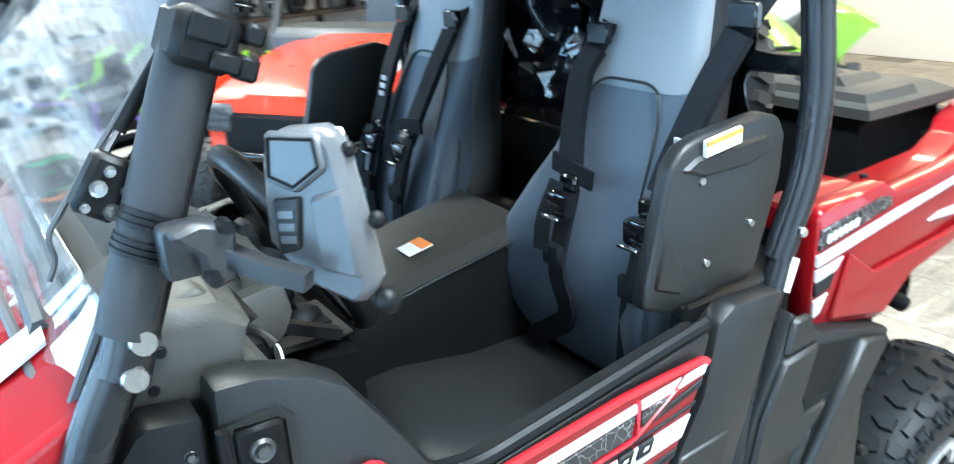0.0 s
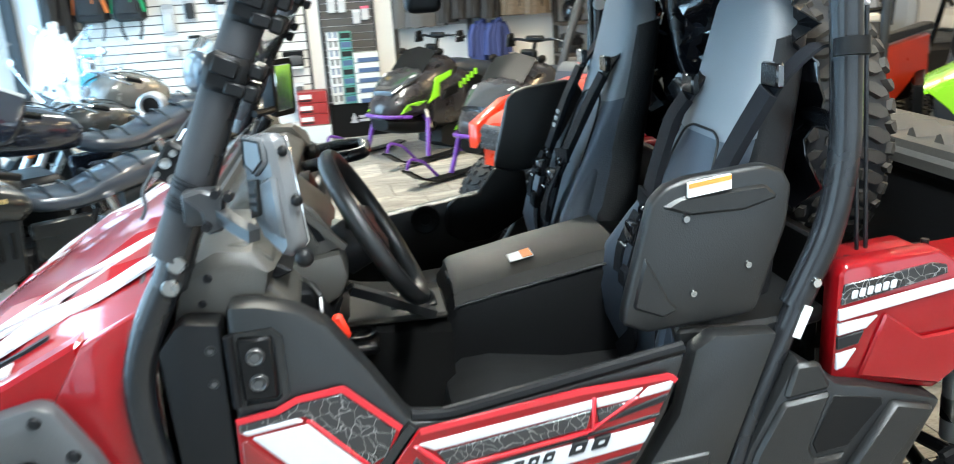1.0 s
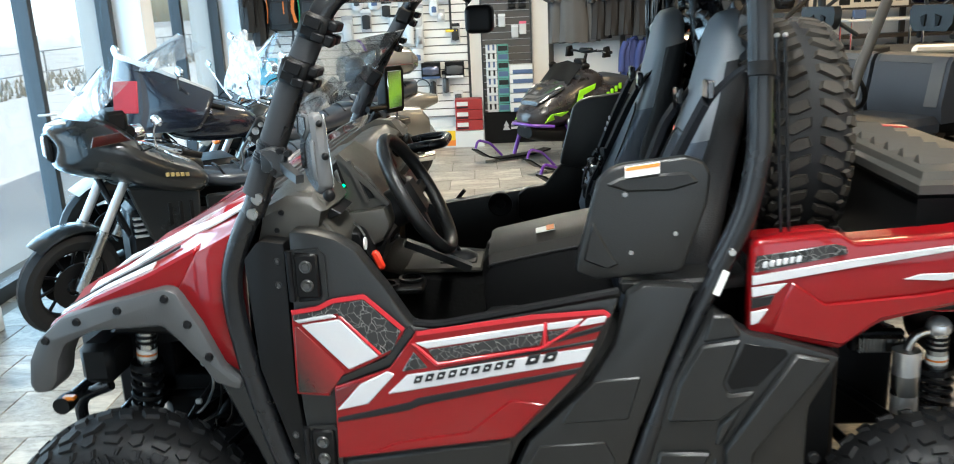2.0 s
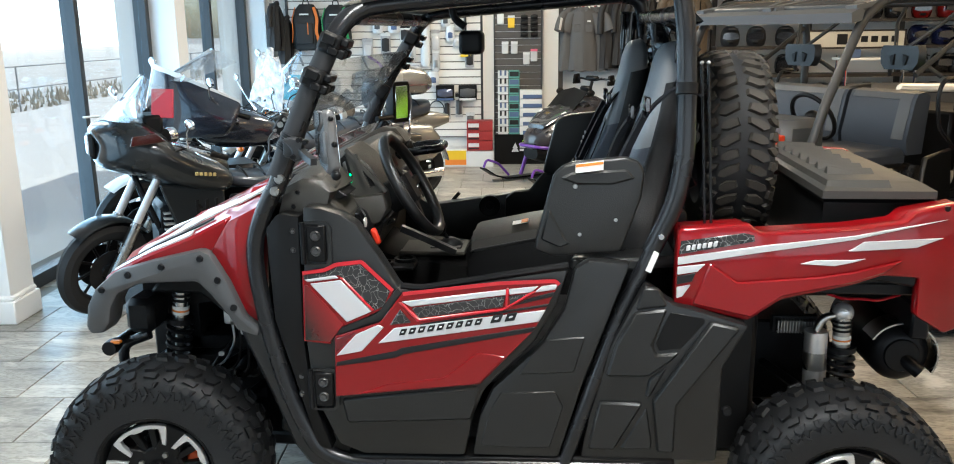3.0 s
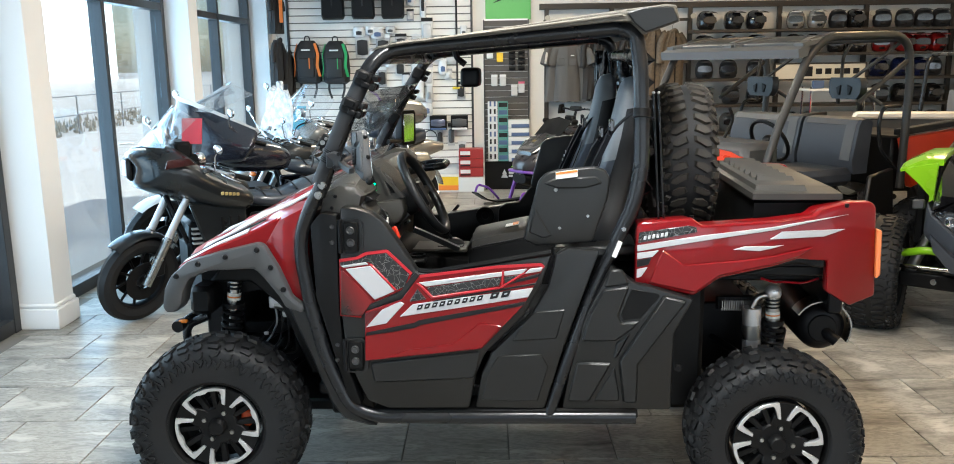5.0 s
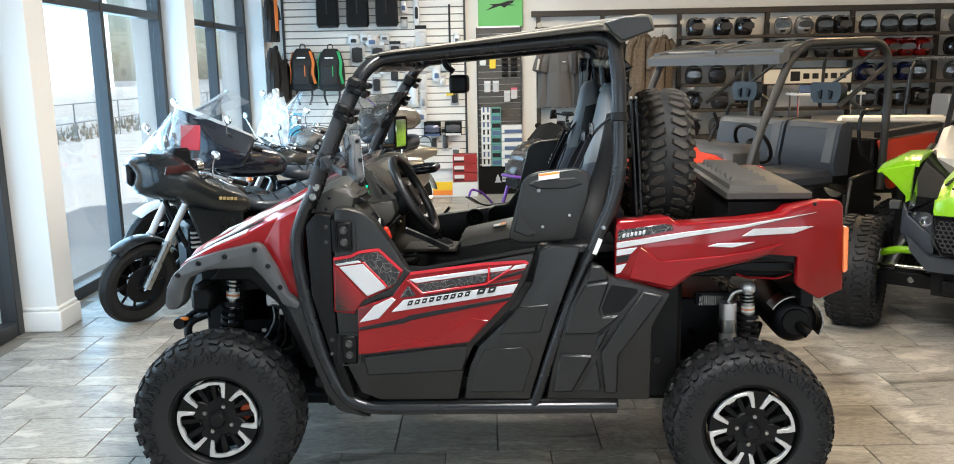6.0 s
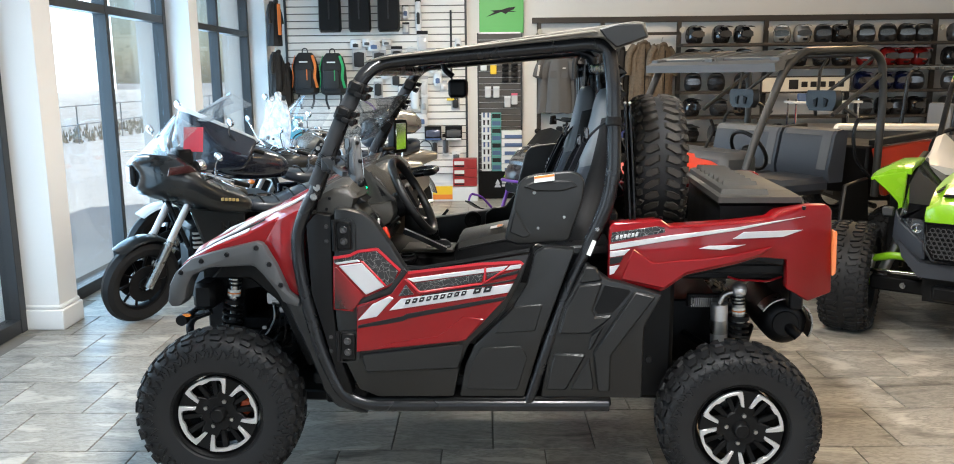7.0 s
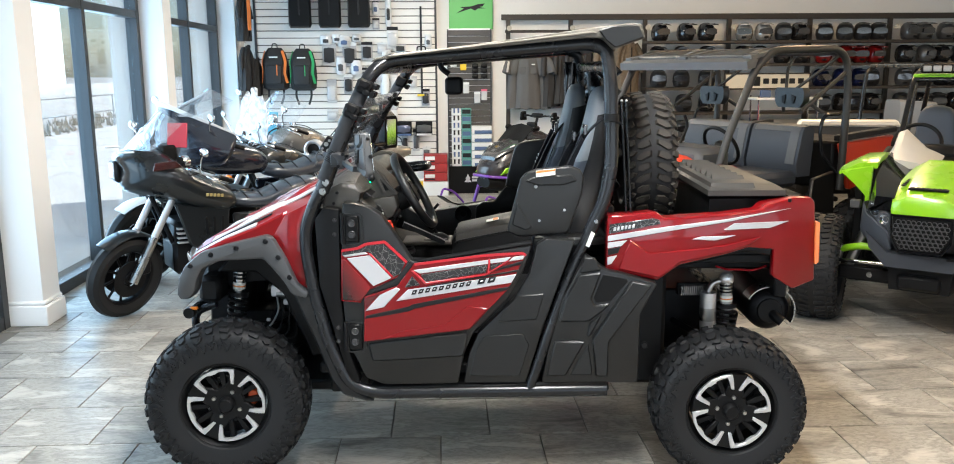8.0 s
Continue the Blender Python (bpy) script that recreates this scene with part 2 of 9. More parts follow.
CALIPER = mat("orange_red_caliper", (0.50, 0.07, 0.015), 0.4, vary=0.1)
TAUPE = mat("dull_taupe_plastic", (0.115, 0.103, 0.083), 0.5, vary=0.15, bump=0.12)

# ---- building blocks ----
def merge(bm, other):
    me = bpy.data.meshes.new("tmp")
    other.to_mesh(me)
    other.free()
    bm.from_mesh(me)
    bpy.data.meshes.remove(me)
    return bm


def bev(bm, width, seg=1, angle=20):
    if width:
        edges = [e for e in bm.edges if len(e.link_faces) == 2 and e.calc_face_angle(0) > radians(angle)]
        bmesh.ops.bevel(bm, geom=edges, offset=width, segments=seg, profile=0.5, affect="EDGES", clamp_overlap=True)
    return bm


def box(c, s, b=0.0, m=None, seg=1):
    bm = bmesh.new()
    bmesh.ops.create_cube(bm, size=1, matrix=Matrix.Translation(c) @ Matrix.Diagonal((*s, 1)))
    bev(bm, b, seg)
    if m:
        bm.transform(m)
    return bm


def boxes(items, b=0.0):
    bm = bmesh.new()
    for c, s in items:
        merge(bm, box(c, s, b))
    return bm


def prism(pts, lo, hi, b=0.0, axis="y", seg=1, warp=None, cut=None):
    """A flat outline (two coordinates) drawn out along an axis from lo to hi."""
    def at(p, d):
        return {"y": (p[0], d, p[1]), "x": (d, p[0], p[1]), "z": (p[0], p[1], d)}[axis]
    bm = bmesh.new()
    a = [bm.verts.new(at(p, lo)) for p in pts]
    c = [bm.verts.new(at(p, hi)) for p in pts]
    bm.faces.new(a)
    bm.faces.new(c[::-1])
    for i in range(len(pts)):
        j = (i + 1) % len(pts)
        bm.faces.new((a[j], a[i], c[i], c[j]))
    bmesh.ops.recalc_face_normals(bm, faces=bm.faces)
    bev(bm, b, seg)
    if cut is not None:
        bmesh.ops.bisect_plane(bm, geom=bm.verts[:] + bm.edges[:] + bm.faces[:], plane_co=(cut, 0, 0), plane_no=(1, 0, 0))
    if warp:
        for v in bm.verts:
            v.co = Vector(warp(v.co))
    return bm


def fillet(pts, f, n=5):
    """Round the corners of a line of points."""
    pts = [Vector(p) for p in pts]
    out = [pts[0]]
    for a, b, c in zip(pts, pts[1:], pts[2:]):
        r = min(f, (a - b).length * 0.48, (c - b).length * 0.48)
        p, q = b + (a - b).normalized() * r, b + (c - b).normalized() * r
        out += [(1 - t) ** 2 * p + 2 * t * (1 - t) * b + t * t * q for t in (i / n for i in range(n + 1))]
    return out + [pts[-1]]


def sweep(pts, ring, closed=False, side=None):
    """Sweep a ring of (across, up) along points; side: the direction that across keeps to."""
    pts = [Vector(p) for p in pts]
    bm = bmesh.new()
    rows, prev = [], None
    n = len(pts)
    for i, p in enumerate(pts):
        a, b = (pts[i - 1], pts[(i + 1) % n]) if closed else (pts[max(i - 1, 0)], pts[min(i + 1, n - 1)])
        d = (b - a).normalized()
        if side is not None:
            s = Vector(side) - d * d.dot(Vector(side))
        elif prev is None:
            s = d.cross(Vector((0, 0, 1)) if abs(d.z) < 0.9 else Vector((1, 0, 0)))
        else:
            s = prev - d * d.dot(prev)
        s.normalize()
        prev, up = s, s.cross(d)
        rows.append([bm.verts.new(p + s * x + up * y) for x, y in ring])
    k = len(ring)
    for i in range(n if closed else n - 1):
        r, q = rows[i], rows[(i + 1) % n]
        for j in range(k):
            bm.faces.new((r[j], r[(j + 1) % k], q[(j + 1) % k], q[j]))
    if not closed:
        bm.faces.new(rows[0][::-1])
        bm.faces.new(rows[-1])
    return bm


def tube(pts, r, f=0.05, segs=10, closed=False):
    line = pts if closed else fillet(pts, f)
    return sweep(line, [(r * math.cos(a), r * math.sin(a)) for a in (2 * math.pi * i / segs for i in range(segs))], closed)


def strap(pts, width, thick, side, f=0.04):
    w, t = width / 2, thick / 2
    return sweep(fillet(pts, f, 3), [(-w, -t), (w, -t), (w, t), (-w, t)], side=side)


def lathe(profile, segs=32, axis="y", c=(0, 0, 0), closed=True):
    """Turn (radius, along) points round an axis."""
    bm = bmesh.new()
    rows = []
    for i in range(segs):
        a = 2 * math.pi * i / segs
        ca, sa = math.cos(a), math.sin(a)
        row = []
        for r, h in profile:
            p = {"y": (r * ca, h, r * sa), "x": (h, r * ca, r * sa), "z": (r * ca, r * sa, h)}[axis]
            row.append(bm.verts.new(Vector(p) + Vector(c)))
        rows.append(row)
    k = len(profile)
    for i in range(segs):
        r, q = rows[i], rows[(i + 1) % segs]
        for j in range(k if closed else k - 1):
            bm.faces.new((r[j], r[(j + 1) % k], q[(j + 1) % k], q[j]))
    bmesh.ops.remove_doubles(bm, verts=bm.verts, dist=1e-5)
    return bm


def rod(a, b, r, segs=10):
    return tube([a, b], r, 0, segs)


def loft(rings, caps=True):
    bm = bmesh.new()
    rows = [[bm.verts.new(p) for p in ring] for ring in rings]
    k = len(rings[0])
    for r, q in zip(rows, rows[1:]):
        for j in range(k):
            bm.faces.new((r[j], r[(j + 1) % k], q[(j + 1) % k], q[j]))
    if caps:
        bm.faces.new(rows[0][::-1])
        bm.faces.new(rows[-1])
    return bm


def sheet(rows, thick):
    """A curved sheet through a grid of points, with thickness straight down."""
    bm = bmesh.new()
    top = [[bm.verts.new(p) for p in r] for r in rows]
    low = [[bm.verts.new(Vector(p) + Vector(thick)) for p in r] for r in rows]
    n, k = len(rows), len(rows[0])
    for g, flip in ((top, 1), (low, -1)):
        for i in range(n - 1):
            for j in range(k - 1):
                bm.faces.new((g[i][j], g[i + 1][j], g[i + 1][j + 1], g[i][j + 1])[::flip])
    rim = [(i, 0) for i in range(n)] + [(n - 1, j) for j in range(1, k)] + [(i, k - 1) for i in range(n - 2, -1, -1)] + [(0, j) for j in range(k - 2, 0, -1)]
    for (a, b), (c, d) in zip(rim, rim[1:] + rim[:1]):
        bm.faces.new((top[a][b], low[a][b], low[c][d], top[c][d]))
    return bm


def ball(c, s, u=16, v=10):
    bm = bmesh.new()
    bmesh.ops.create_uvsphere(bm, u_segments=u, v_segments=v, radius=1, matrix=Matrix.Translation(c) @ Matrix.Diagonal((*s, 1)))
    return bm


def mesh_of(name, bm, material, angle=38):
    bmesh.ops.recalc_face_normals(bm, faces=bm.faces)
    me = bpy.data.meshes.new(name)
    bm.to_mesh(me)
    bm.free()
    me.materials.append(material)
    me.polygons.foreach_set("use_smooth", [True] * len(me.polygons))
    me.set_sharp_from_angle(angle=radians(angle))
    return me


def part(name, bm, material, parent, label="", m=None):
    ob = new(name, mesh_of(name, bm, material) if isinstance(bm, bmesh.types.BMesh) else bm)
    ob.parent = parent
    if m:
        ob.matrix_basis = m
    return tagged(ob, label)


def thing(name, label, category, m=None, group="", kind=""):
    ob = new(name)
    ob.empty_display_size = 0.1
    if m:
        ob.matrix_basis = m
    return tagged(ob, label, category, group, kind)


def solid(name, bm, material, label="", category="", m=None, group="", kind=""):
    ob = new(name, mesh_of(name, bm, material))
    if m:
        ob.matrix_basis = m
    return tagged(ob, label, category, group, kind)


def flip(bm, yc):
    """The mirror image across the plane y = yc."""
    for v in bm.verts:
        v.co.y = 2 * yc - v.co.y
    bmesh.ops.reverse_faces(bm, faces=bm.faces)
    return bm

# ---- the showroom ----
U0, U1, V0, V1, ZC = -2.2, 9.6, -7.0, 9.12, 3.7
COLUMNS = (-3.98, -0.77, 2.44, 5.65, 8.86)
solid("wall_north", box(((U0 + U1) / 2, V1 + 0.1, ZC / 2), (U1 - U0 + 0.8, 0.2, ZC)), WALLP, "cream-white painted showroom back wall", "wall", BUILD, kind="structure")
solid("wall_east", box((U1 + 0.1, 1, ZC / 2), (0.2, V1 - V0, ZC)), WALLP, "plain cream-white painted side wall", "wall", BUILD, kind="structure")
solid("wall_west", boxes([((-2.33, 0.9, 3.4), (0.26, V1 - V0 + 0.4, 0.6))] + [((-2.36, c + 0.15, 1.55), (0.2, 0.30, 3.1)) for c in COLUMNS] + [((-2.33, -5.5, 1.55), (0.26, 3.0, 3.1))]),
      COLP, "white wall above tall storefront windows", "wall", BUILD, kind="structure")
solid("wall_south", boxes([((3.7, V0 - 0.1, 3.4), (12.2, 0.2, 0.6))] + [((u, V0 - 0.1, 1.55), (0.4, 0.2, 3.1)) for u in (-2.1, 0.9, 3.9, 6.7, 9.5)]),
      WALLP, "white front wall between shop windows", "wall", BUILD, kind="structure")
solid("ceiling", box(((U0 + U1) / 2, 1.06, ZC + 0.06), (U1 - U0 + 0.8, V1 - V0 + 0.4, 0.12)), CEIL, "plain white showroom ceiling", "ceiling", BUILD, kind="structure")

for i, c in enumerate(COLUMNS):
    col = thing("column", "white painted square column with a stepped base", "column", BUILD @ pose(-2.05, c + 0.15, 0), kind="structure")
    part("shaft", box((0, 0, 1.85), (0.30, 0.27, 3.7), 0.004), COLP, col)
    part("base_trim", merge(box((0.005, 0, 0.075), (0.345, 0.315, 0.15), 0.008), box((0.002, 0, 0.165), (0.325, 0.295, 0.035), 0.012)), COLP, col)


def window_bay(name, a, b, place):
    """Dark storefront glazing from a to b along the wall."""
    w = thing(name, "dark-framed tall storefront window with clear panes", "window", place, kind="structure")
    mid = (a + b) / 2 + 0.03
    for z, h in ((0.05, 0.10), (2.37, 0.075), (3.06, 0.08)):
        part("rail", box((0, (a + b) / 2, z), (0.11, b - a, h), 0.004), BLACKF, w)
    for v, s in ((a + 0.04, 0.08), (mid, 0.065), (b - 0.04, 0.08)):
        part("mullion", box((0.002, v, 1.55), (0.118, s, 3.1), 0.004), BLACKF, w)
    for v0, v1 in ((a + 0.08, mid - 0.032), (mid + 0.032, b - 0.08)):
        for z0, z1 in ((0.10, 2.333), (2.407, 3.02)):
            p = part("pane", box((-0.01, (v0 + v1) / 2, (z0 + z1) / 2), (0.008, v1 - v0, z1 - z0)), GLASS, w)
            p.visible_shadow = False
    return w


for i, (a, b) in enumerate(zip(COLUMNS, COLUMNS[1:])):
    window_bay("window_%d" % (i + 1), a + 0.30, b, BUILD @ pose(-2.2, 0, 0))
for i, (a, b) in enumerate(((-1.9, 0.7), (1.1, 3.7), (4.1, 6.5), (6.9, 9.3))):
    window_bay("window_%d" % (i + 5), a, b, BUILD @ pose(0, V0 - 0.05, 0, 0, 0, -90))

# outdoors beyond the glass: concrete apron, a strip of dry grass, road, far cars
CONC = mat("pale_concrete", (0.66, 0.66, 0.65), 0.85, vary=0.06, scale=1, bump=0.2)
GRASS = mat("dry_grass", (0.36, 0.31, 0.23), 0.95, vary=0.5, scale=3, fine=30, bump=0.6)
# ground coloured pale so the view through the windows glares white
solid("ground", box((0, 0, -0.11), (600, 600, 0.1)), mat("pale_lot_ground", (0.55, 0.55, 0.54), 0.9, vary=0.1, bump=0.3), "pale lot outdoors, its colour raised to glare white", "ground", BUILD, kind="structure")
solid("pavement", box((-6.2, 0, -0.04), (7.9, 60, 0.06)), CONC, "pale concrete apron outside the windows", "pavement", BUILD, kind="structure")
# emissive board added so the windows look out on clipped white
solid("backdrop", box((-60, 30, 12), (1, 220, 50)), glow("glowing_sky_board", (0.95, 0.98, 1.0), 1.6), "glowing board standing in for blown-out sky and distance", "backdrop", BUILD, kind="structure")
gr = random.Random(4)
tuft = bmesh.new()
for i in range(1600):
    u, v, h = gr.uniform(-13.5, -10.3), gr.uniform(-6, 40), gr.uniform(0.08, 0.26)
    a = gr.uniform(0, 6.28)
    dx, dy = 0.05 * math.cos(a), 0.05 * math.sin(a)
    tuft.faces.new([tuft.verts.new(p) for p in ((u - dx, v - dy, -0.06), (u + dx, v + dy, -0.06), (u + gr.uniform(-.08, .08), v + gr.uniform(-.08, .08), h))])
solid("grass", tuft, GRASS, "dry brown grass strip outside", "grass", BUILD, kind="stuff")
RAILG = mat("pale_galvanised_rail", (0.30, 0.30, 0.30), 0.5, 0.3)
fence = thing("guard_rail", "thin grey metal railing outdoors", "railing", BUILD @ pose(-10.4, 0, -0.06), kind="structure")
for v in range(-6, 42, 3):
    part("post", rod((0, v, 0), (0, v, 1.1), 0.022, 8), RAILG, fence)
for z in (0.55, 1.08):
    part("rail", rod((0, -6, z), (0, 40, z), 0.016, 8), RAILG, fence)

def parked_car(u, v, paint, label):
    c = thing("car", label, "car", BUILD @ pose(u, v, -0.06, 0, 0, 80), group="cars outdoors")
    part("body", loft([[(x, y, z) for y, z in ((-.85, .30), (-.88, .62), (-.82, .80), (.82, .80), (.88, .62), (.85, .30))] for x in (-2.1, -2.0, 2.0, 2.1)]), paint, c)
    part("cabin", loft([[(x, y, z) for x, y in ((-1.1 + k, -.75 + k * .4), (1.0 - k, -.75 + k * .4), (1.0 - k, .75 - k * .4), (-1.1 + k, .75 - k * .4))] for z, k in ((.80, 0), (1.35, .4))]), PLASTIC2, c)
    part("roof", box((-.05, 0, 1.37), (1.2, 1.1, .05), .02), paint, c)
    for x in (-1.3, 1.3):
        for y in (-.80, .80):
            part("wheel", lathe([(0, -.1), (.30, -.1), (.32, 0), (.30, .1), (0, .1)], 20, c=(x, y, .32)), RUBBER, c)


parked_car(-24, 17, WHITEPL, "pale car parked far outside the window")
parked_car(-26, 24, GREYPL, "grey car parked far outside the window")
parked_car(-25, 8, WHITEPL, "pale car parked far outside the window")

# ---- floor tiles ----
DU, DV = 0.4925, 0.479
floor = solid("floor", box(((U0 + U1) / 2 - 0.1, (V0 + V1) / 2, -0.045), (U1 - U0 + 0.5, V1 - V0 + 0.3, 0.08)), GROUT, "grey stone-look tile floor laid in running bond", "floor", BUILD, kind="structure")


def tile_bm(cx, cy):
    return box((cx, cy, -0.0025), (DU - 0.007, DV - 0.007, 0.009), 0.0015)


def build_tiles():
    mesh, rest = mesh_of("tile", tile_bm(0, 0), TILE), bmesh.new()
    for j in range(-15, 20):
        for i in range(-7, 19):
            u = 0.69 + DU * (i + (0.5 if j % 2 else 0.0))
            v = 0.395 - DV / 2 + DV * j
            if -2.0 < u < 4.4 and -0.1 < v < 7.0:
                part("tile", mesh, TILE, floor, m=pose(u, v, 0))
            elif u < U1 - 0.2 and V0 < v < V1 - 0.2 and u > U0:
                merge(rest, tile_bm(u, v))
    tagged(part("tiles", rest, TILE, floor), kind="stuff")


build_tiles()

# ---- slat wall and end panel on the back wall ----
SLAT = mat("white_slat_board", (0.72, 0.70, 0.66), 0.45, vary=0.03, coat=0.2)
# backing board coloured dark, putting the grooves' shade into its colour
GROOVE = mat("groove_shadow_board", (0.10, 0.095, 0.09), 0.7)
slatwall = thing("slat_wall", "white slatted display wall with dark grooves", "slat wall", BUILD @ pose(-0.375, V1 - 0.03, 0), kind="structure")
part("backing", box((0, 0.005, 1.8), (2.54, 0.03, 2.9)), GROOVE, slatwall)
slat = mesh_of("slat", box((0, -0.016, 0), (2.54, 0.016, 0.088), 0.004), SLAT)
for i in range(29):
    part("slat", slat, SLAT, slatwall, m=pose(0, 0, 0.40 + 0.1 * i))
for u in (-1.285, 1.285):
    part("upright", box((u, -0.02, 1.8), (0.03, 0.06, 2.9), 0.003), BLACKF, slatwall)

ESLAT = mat("charcoal_slat_board", (0.055, 0.050, 0.045), 0.5, vary=0.15)
endcap = thing("display_rack", "charcoal slatted display rack with silver grooves and black base", "display rack", BUILD @ pose(1.39, 9.02, 0))
part("backing", box((0, 0.04, 1.2), (0.60, 0.04, 2.34)), SILVER, endcap)
es = mesh_of("slat", box((0, 0.012, 0), (0.60, 0.018, 0.082), 0.003), ESLAT)
for i in range(22):
    part("slat", es, ESLAT, endcap, m=pose(0, 0, 0.46 + 0.088 * i))
for u in (-0.31, 0.31):
    part("upright", box((u, 0.02, 1.18), (0.02, 0.07, 2.36), 0.002), BLACKF, endcap)
part("base", box((0.05, -0.06, 0.20), (0.72, 0.2, 0.40), 0.006), PLASTIC2, endcap)
sign = thing("green_sign", "bright green square sign with a black leaping-animal shape", "sign", BUILD @ pose(1.42, 9.07, 2.65))
part("board", box((0, 0, 0), (0.63, 0.03, 0.58), 0.003), mat("green_sign_paint", (0.10, 0.42, 0.10), 0.4, vary=0.03), sign)
part("emblem", prism([(-.22, -.07), (-.1, .0), (-.16, .02), (.0, .03), (.1, .06), (.2, .07), (.17, .03), (.12, .02), (.22, -.0), (.1, -.0), (.06, -.03), (.0, .0)], -0.02, -0.016), BLACKPRINT, sign)

# ---- the red side-by-side ----
YC = 0.74
utv = thing("utility_vehicle", "red and black side-by-side off-road vehicle on knobbly tyres", "off-road vehicle", pose(1.1, YC, 0))
utv_back = Matrix.Translation((-1.1, -YC, 0))


def up(name, bm, material, label="", parent=None):
    """A part of the vehicle, given in the floor's coordinates."""
    bm.transform(utv_back)
    return part(name, bm, material, parent or utv, label)


def both(name, make, material, label=""):
    """The same part on the near and, mirrored, on the far side."""
    a = up(name, make(), material, label)
    b = up(name, flip(make(), YC), material, label)
    return a, b


def both_raked(name, make, material, label=""):
    """Like both(), but the far pillar stands a little further forward at its foot."""
    a = up(name, make(), material, label)
    bm = flip(make(), YC)
    for v in bm.verts:
        if v.co.x < .85:
            v.co.x -= .17 * min(.40, max(0, 1.83 - v.co.z))
    return a, up(name, bm, material, label)


def tyre_skin(w, r, t, a, lift=0.0):
    """A point on the tyre round the y axis: t round the wheel, a from the crown (0) to the widest sidewall (90 degrees)."""
    c, q = max(0.0, math.cos(radians(a))), math.sin(radians(min(90, abs(a))))
    rad = .245 + (r - .010 - .245) * c ** .42 + lift * c
    y = (w / 2 * q ** .62 + lift * q) * (1 if a > 0 else -1)
    return rad * math.cos(t), y, rad * math.sin(t)


def tyre_bm(w, r=0.352):
    h = w / 2
    side = [(0.245 + (r - .010 - .245) * max(0, math.cos(radians(a))) ** .42, h * math.sin(radians(a)) ** .62) for a in (0, 10, 20, 30, 40, 50, 60, 68, 75, 80, 84, 87, 90)] + [(0.20, h * .93), (0.183, h * .72)]
    return lathe([(a, -b) for a, b in side[:0:-1]] + side, 56)


def lug(bm, w, r, t0, pitch, pts, e, lift):
    """A raised tread piece: its outline in (share of the pitch, degrees over the shoulder), on the side e."""
    cu, ca = sum(p[0] for p in pts) / len(pts), sum(p[1] for p in pts) / len(pts)
    low = [bm.verts.new(tyre_skin(w, r, t0 + pitch * u, e * max(.5, a), -.004)) for u, a in pts]
    top = [bm.verts.new(tyre_skin(w, r, t0 + pitch * (cu + (u - cu) * .84), e * max(.5, ca + (a - ca) * .86), lift)) for u, a in pts]
    bm.faces.new(top)
    for i in range(len(pts)):
        j = (i + 1) % len(pts)
        bm.faces.new((low[i], low[j], top[j], top[i]))


def ridge(bm, w, r, t0, pitch, line, e, wide=.0075, lift=.007):
    """A thin raised line over the sidewall through (share of the pitch, degrees)."""
    su, sa = pitch * .29, .0021
    for (u0, a0), (u1, a1) in zip(line, line[1:]):
        dx, dy = (u1 - u0) * su, (a1 - a0) * sa
        k = wide / 2 / max(1e-6, math.hypot(dx, dy))
        nu, na = -dy * k / su, dx * k / sa
        lug(bm, w, r, t0, pitch, [(u0 + nu, a0 + na), (u1 + nu, a1 + na), (u1 - nu, a1 - na), (u0 - nu, a0 - na)], e, lift)


def tread_bm(w, n=17, r=0.352):
    bm, pitch = bmesh.new(), 2 * math.pi / n
    for i in range(n):
        for e in (-1, 1):
            t0 = pitch * (i + (.5 if e > 0 else 0))
            for pts, lift in (([(.02, 1), (.30, 1), (.44, 14), (.36, 24), (.12, 18)], .011), ([(.50, 6), (.78, 2), (.94, 12), (.90, 26), (.62, 24)], .011),
                              ([(.06, 26), (.30, 30), (.34, 46), (.20, 54), (.04, 46)], .012), ([(.46, 34), (.80, 32), (.86, 46), (.52, 50)], .012),
                              ([(.00, 58), (.22, 60), (.24, 72), (.14, 79), (.02, 74)], .012), ([(.42, 56), (.76, 54), (.80, 66), (.66, 75), (.50, 72)], .012)):
                lug(bm, w, r, t0, pitch, pts, e, lift)
            ridge(bm, w, r, t0, pitch, [(.02, 80), (.16, 88), (.38, 78), (.50, 89), (.66, 80)], e)
            ridge(bm, w, r, t0, pitch, [(.82, 70), (.72, 84), (.90, 88), (.99, 74)], e)
            ridge(bm, w, r, t0, pitch, [(.08, 62), (.09, 72)], e, .005, .0160)
            ridge(bm, w, r, t0, pitch, [(.55, 60), (.58, 70)], e, .005, .0160)
    return bm


def rim_bm(w):
    h = w / 2
    return lathe([(0.190, -h * .70), (0.197, -h * .80), (0.194, -h * .87), (0.188, -h * .86), (0.182, -h * .78), (0.177, -h * .66), (0.175, -h * .52), (0.165, 0), (0.165, h * .5), (0.19, h * .7)], 56)


WINDOWS = [radians(30 + 90 * k) for k in range(4)]      # four openings between four broad flat spokes


def polar(c, k, pts):
    return [(k * r * math.cos(c + radians(t)), k * r * math.sin(c + radians(t))) for r, t in pts]


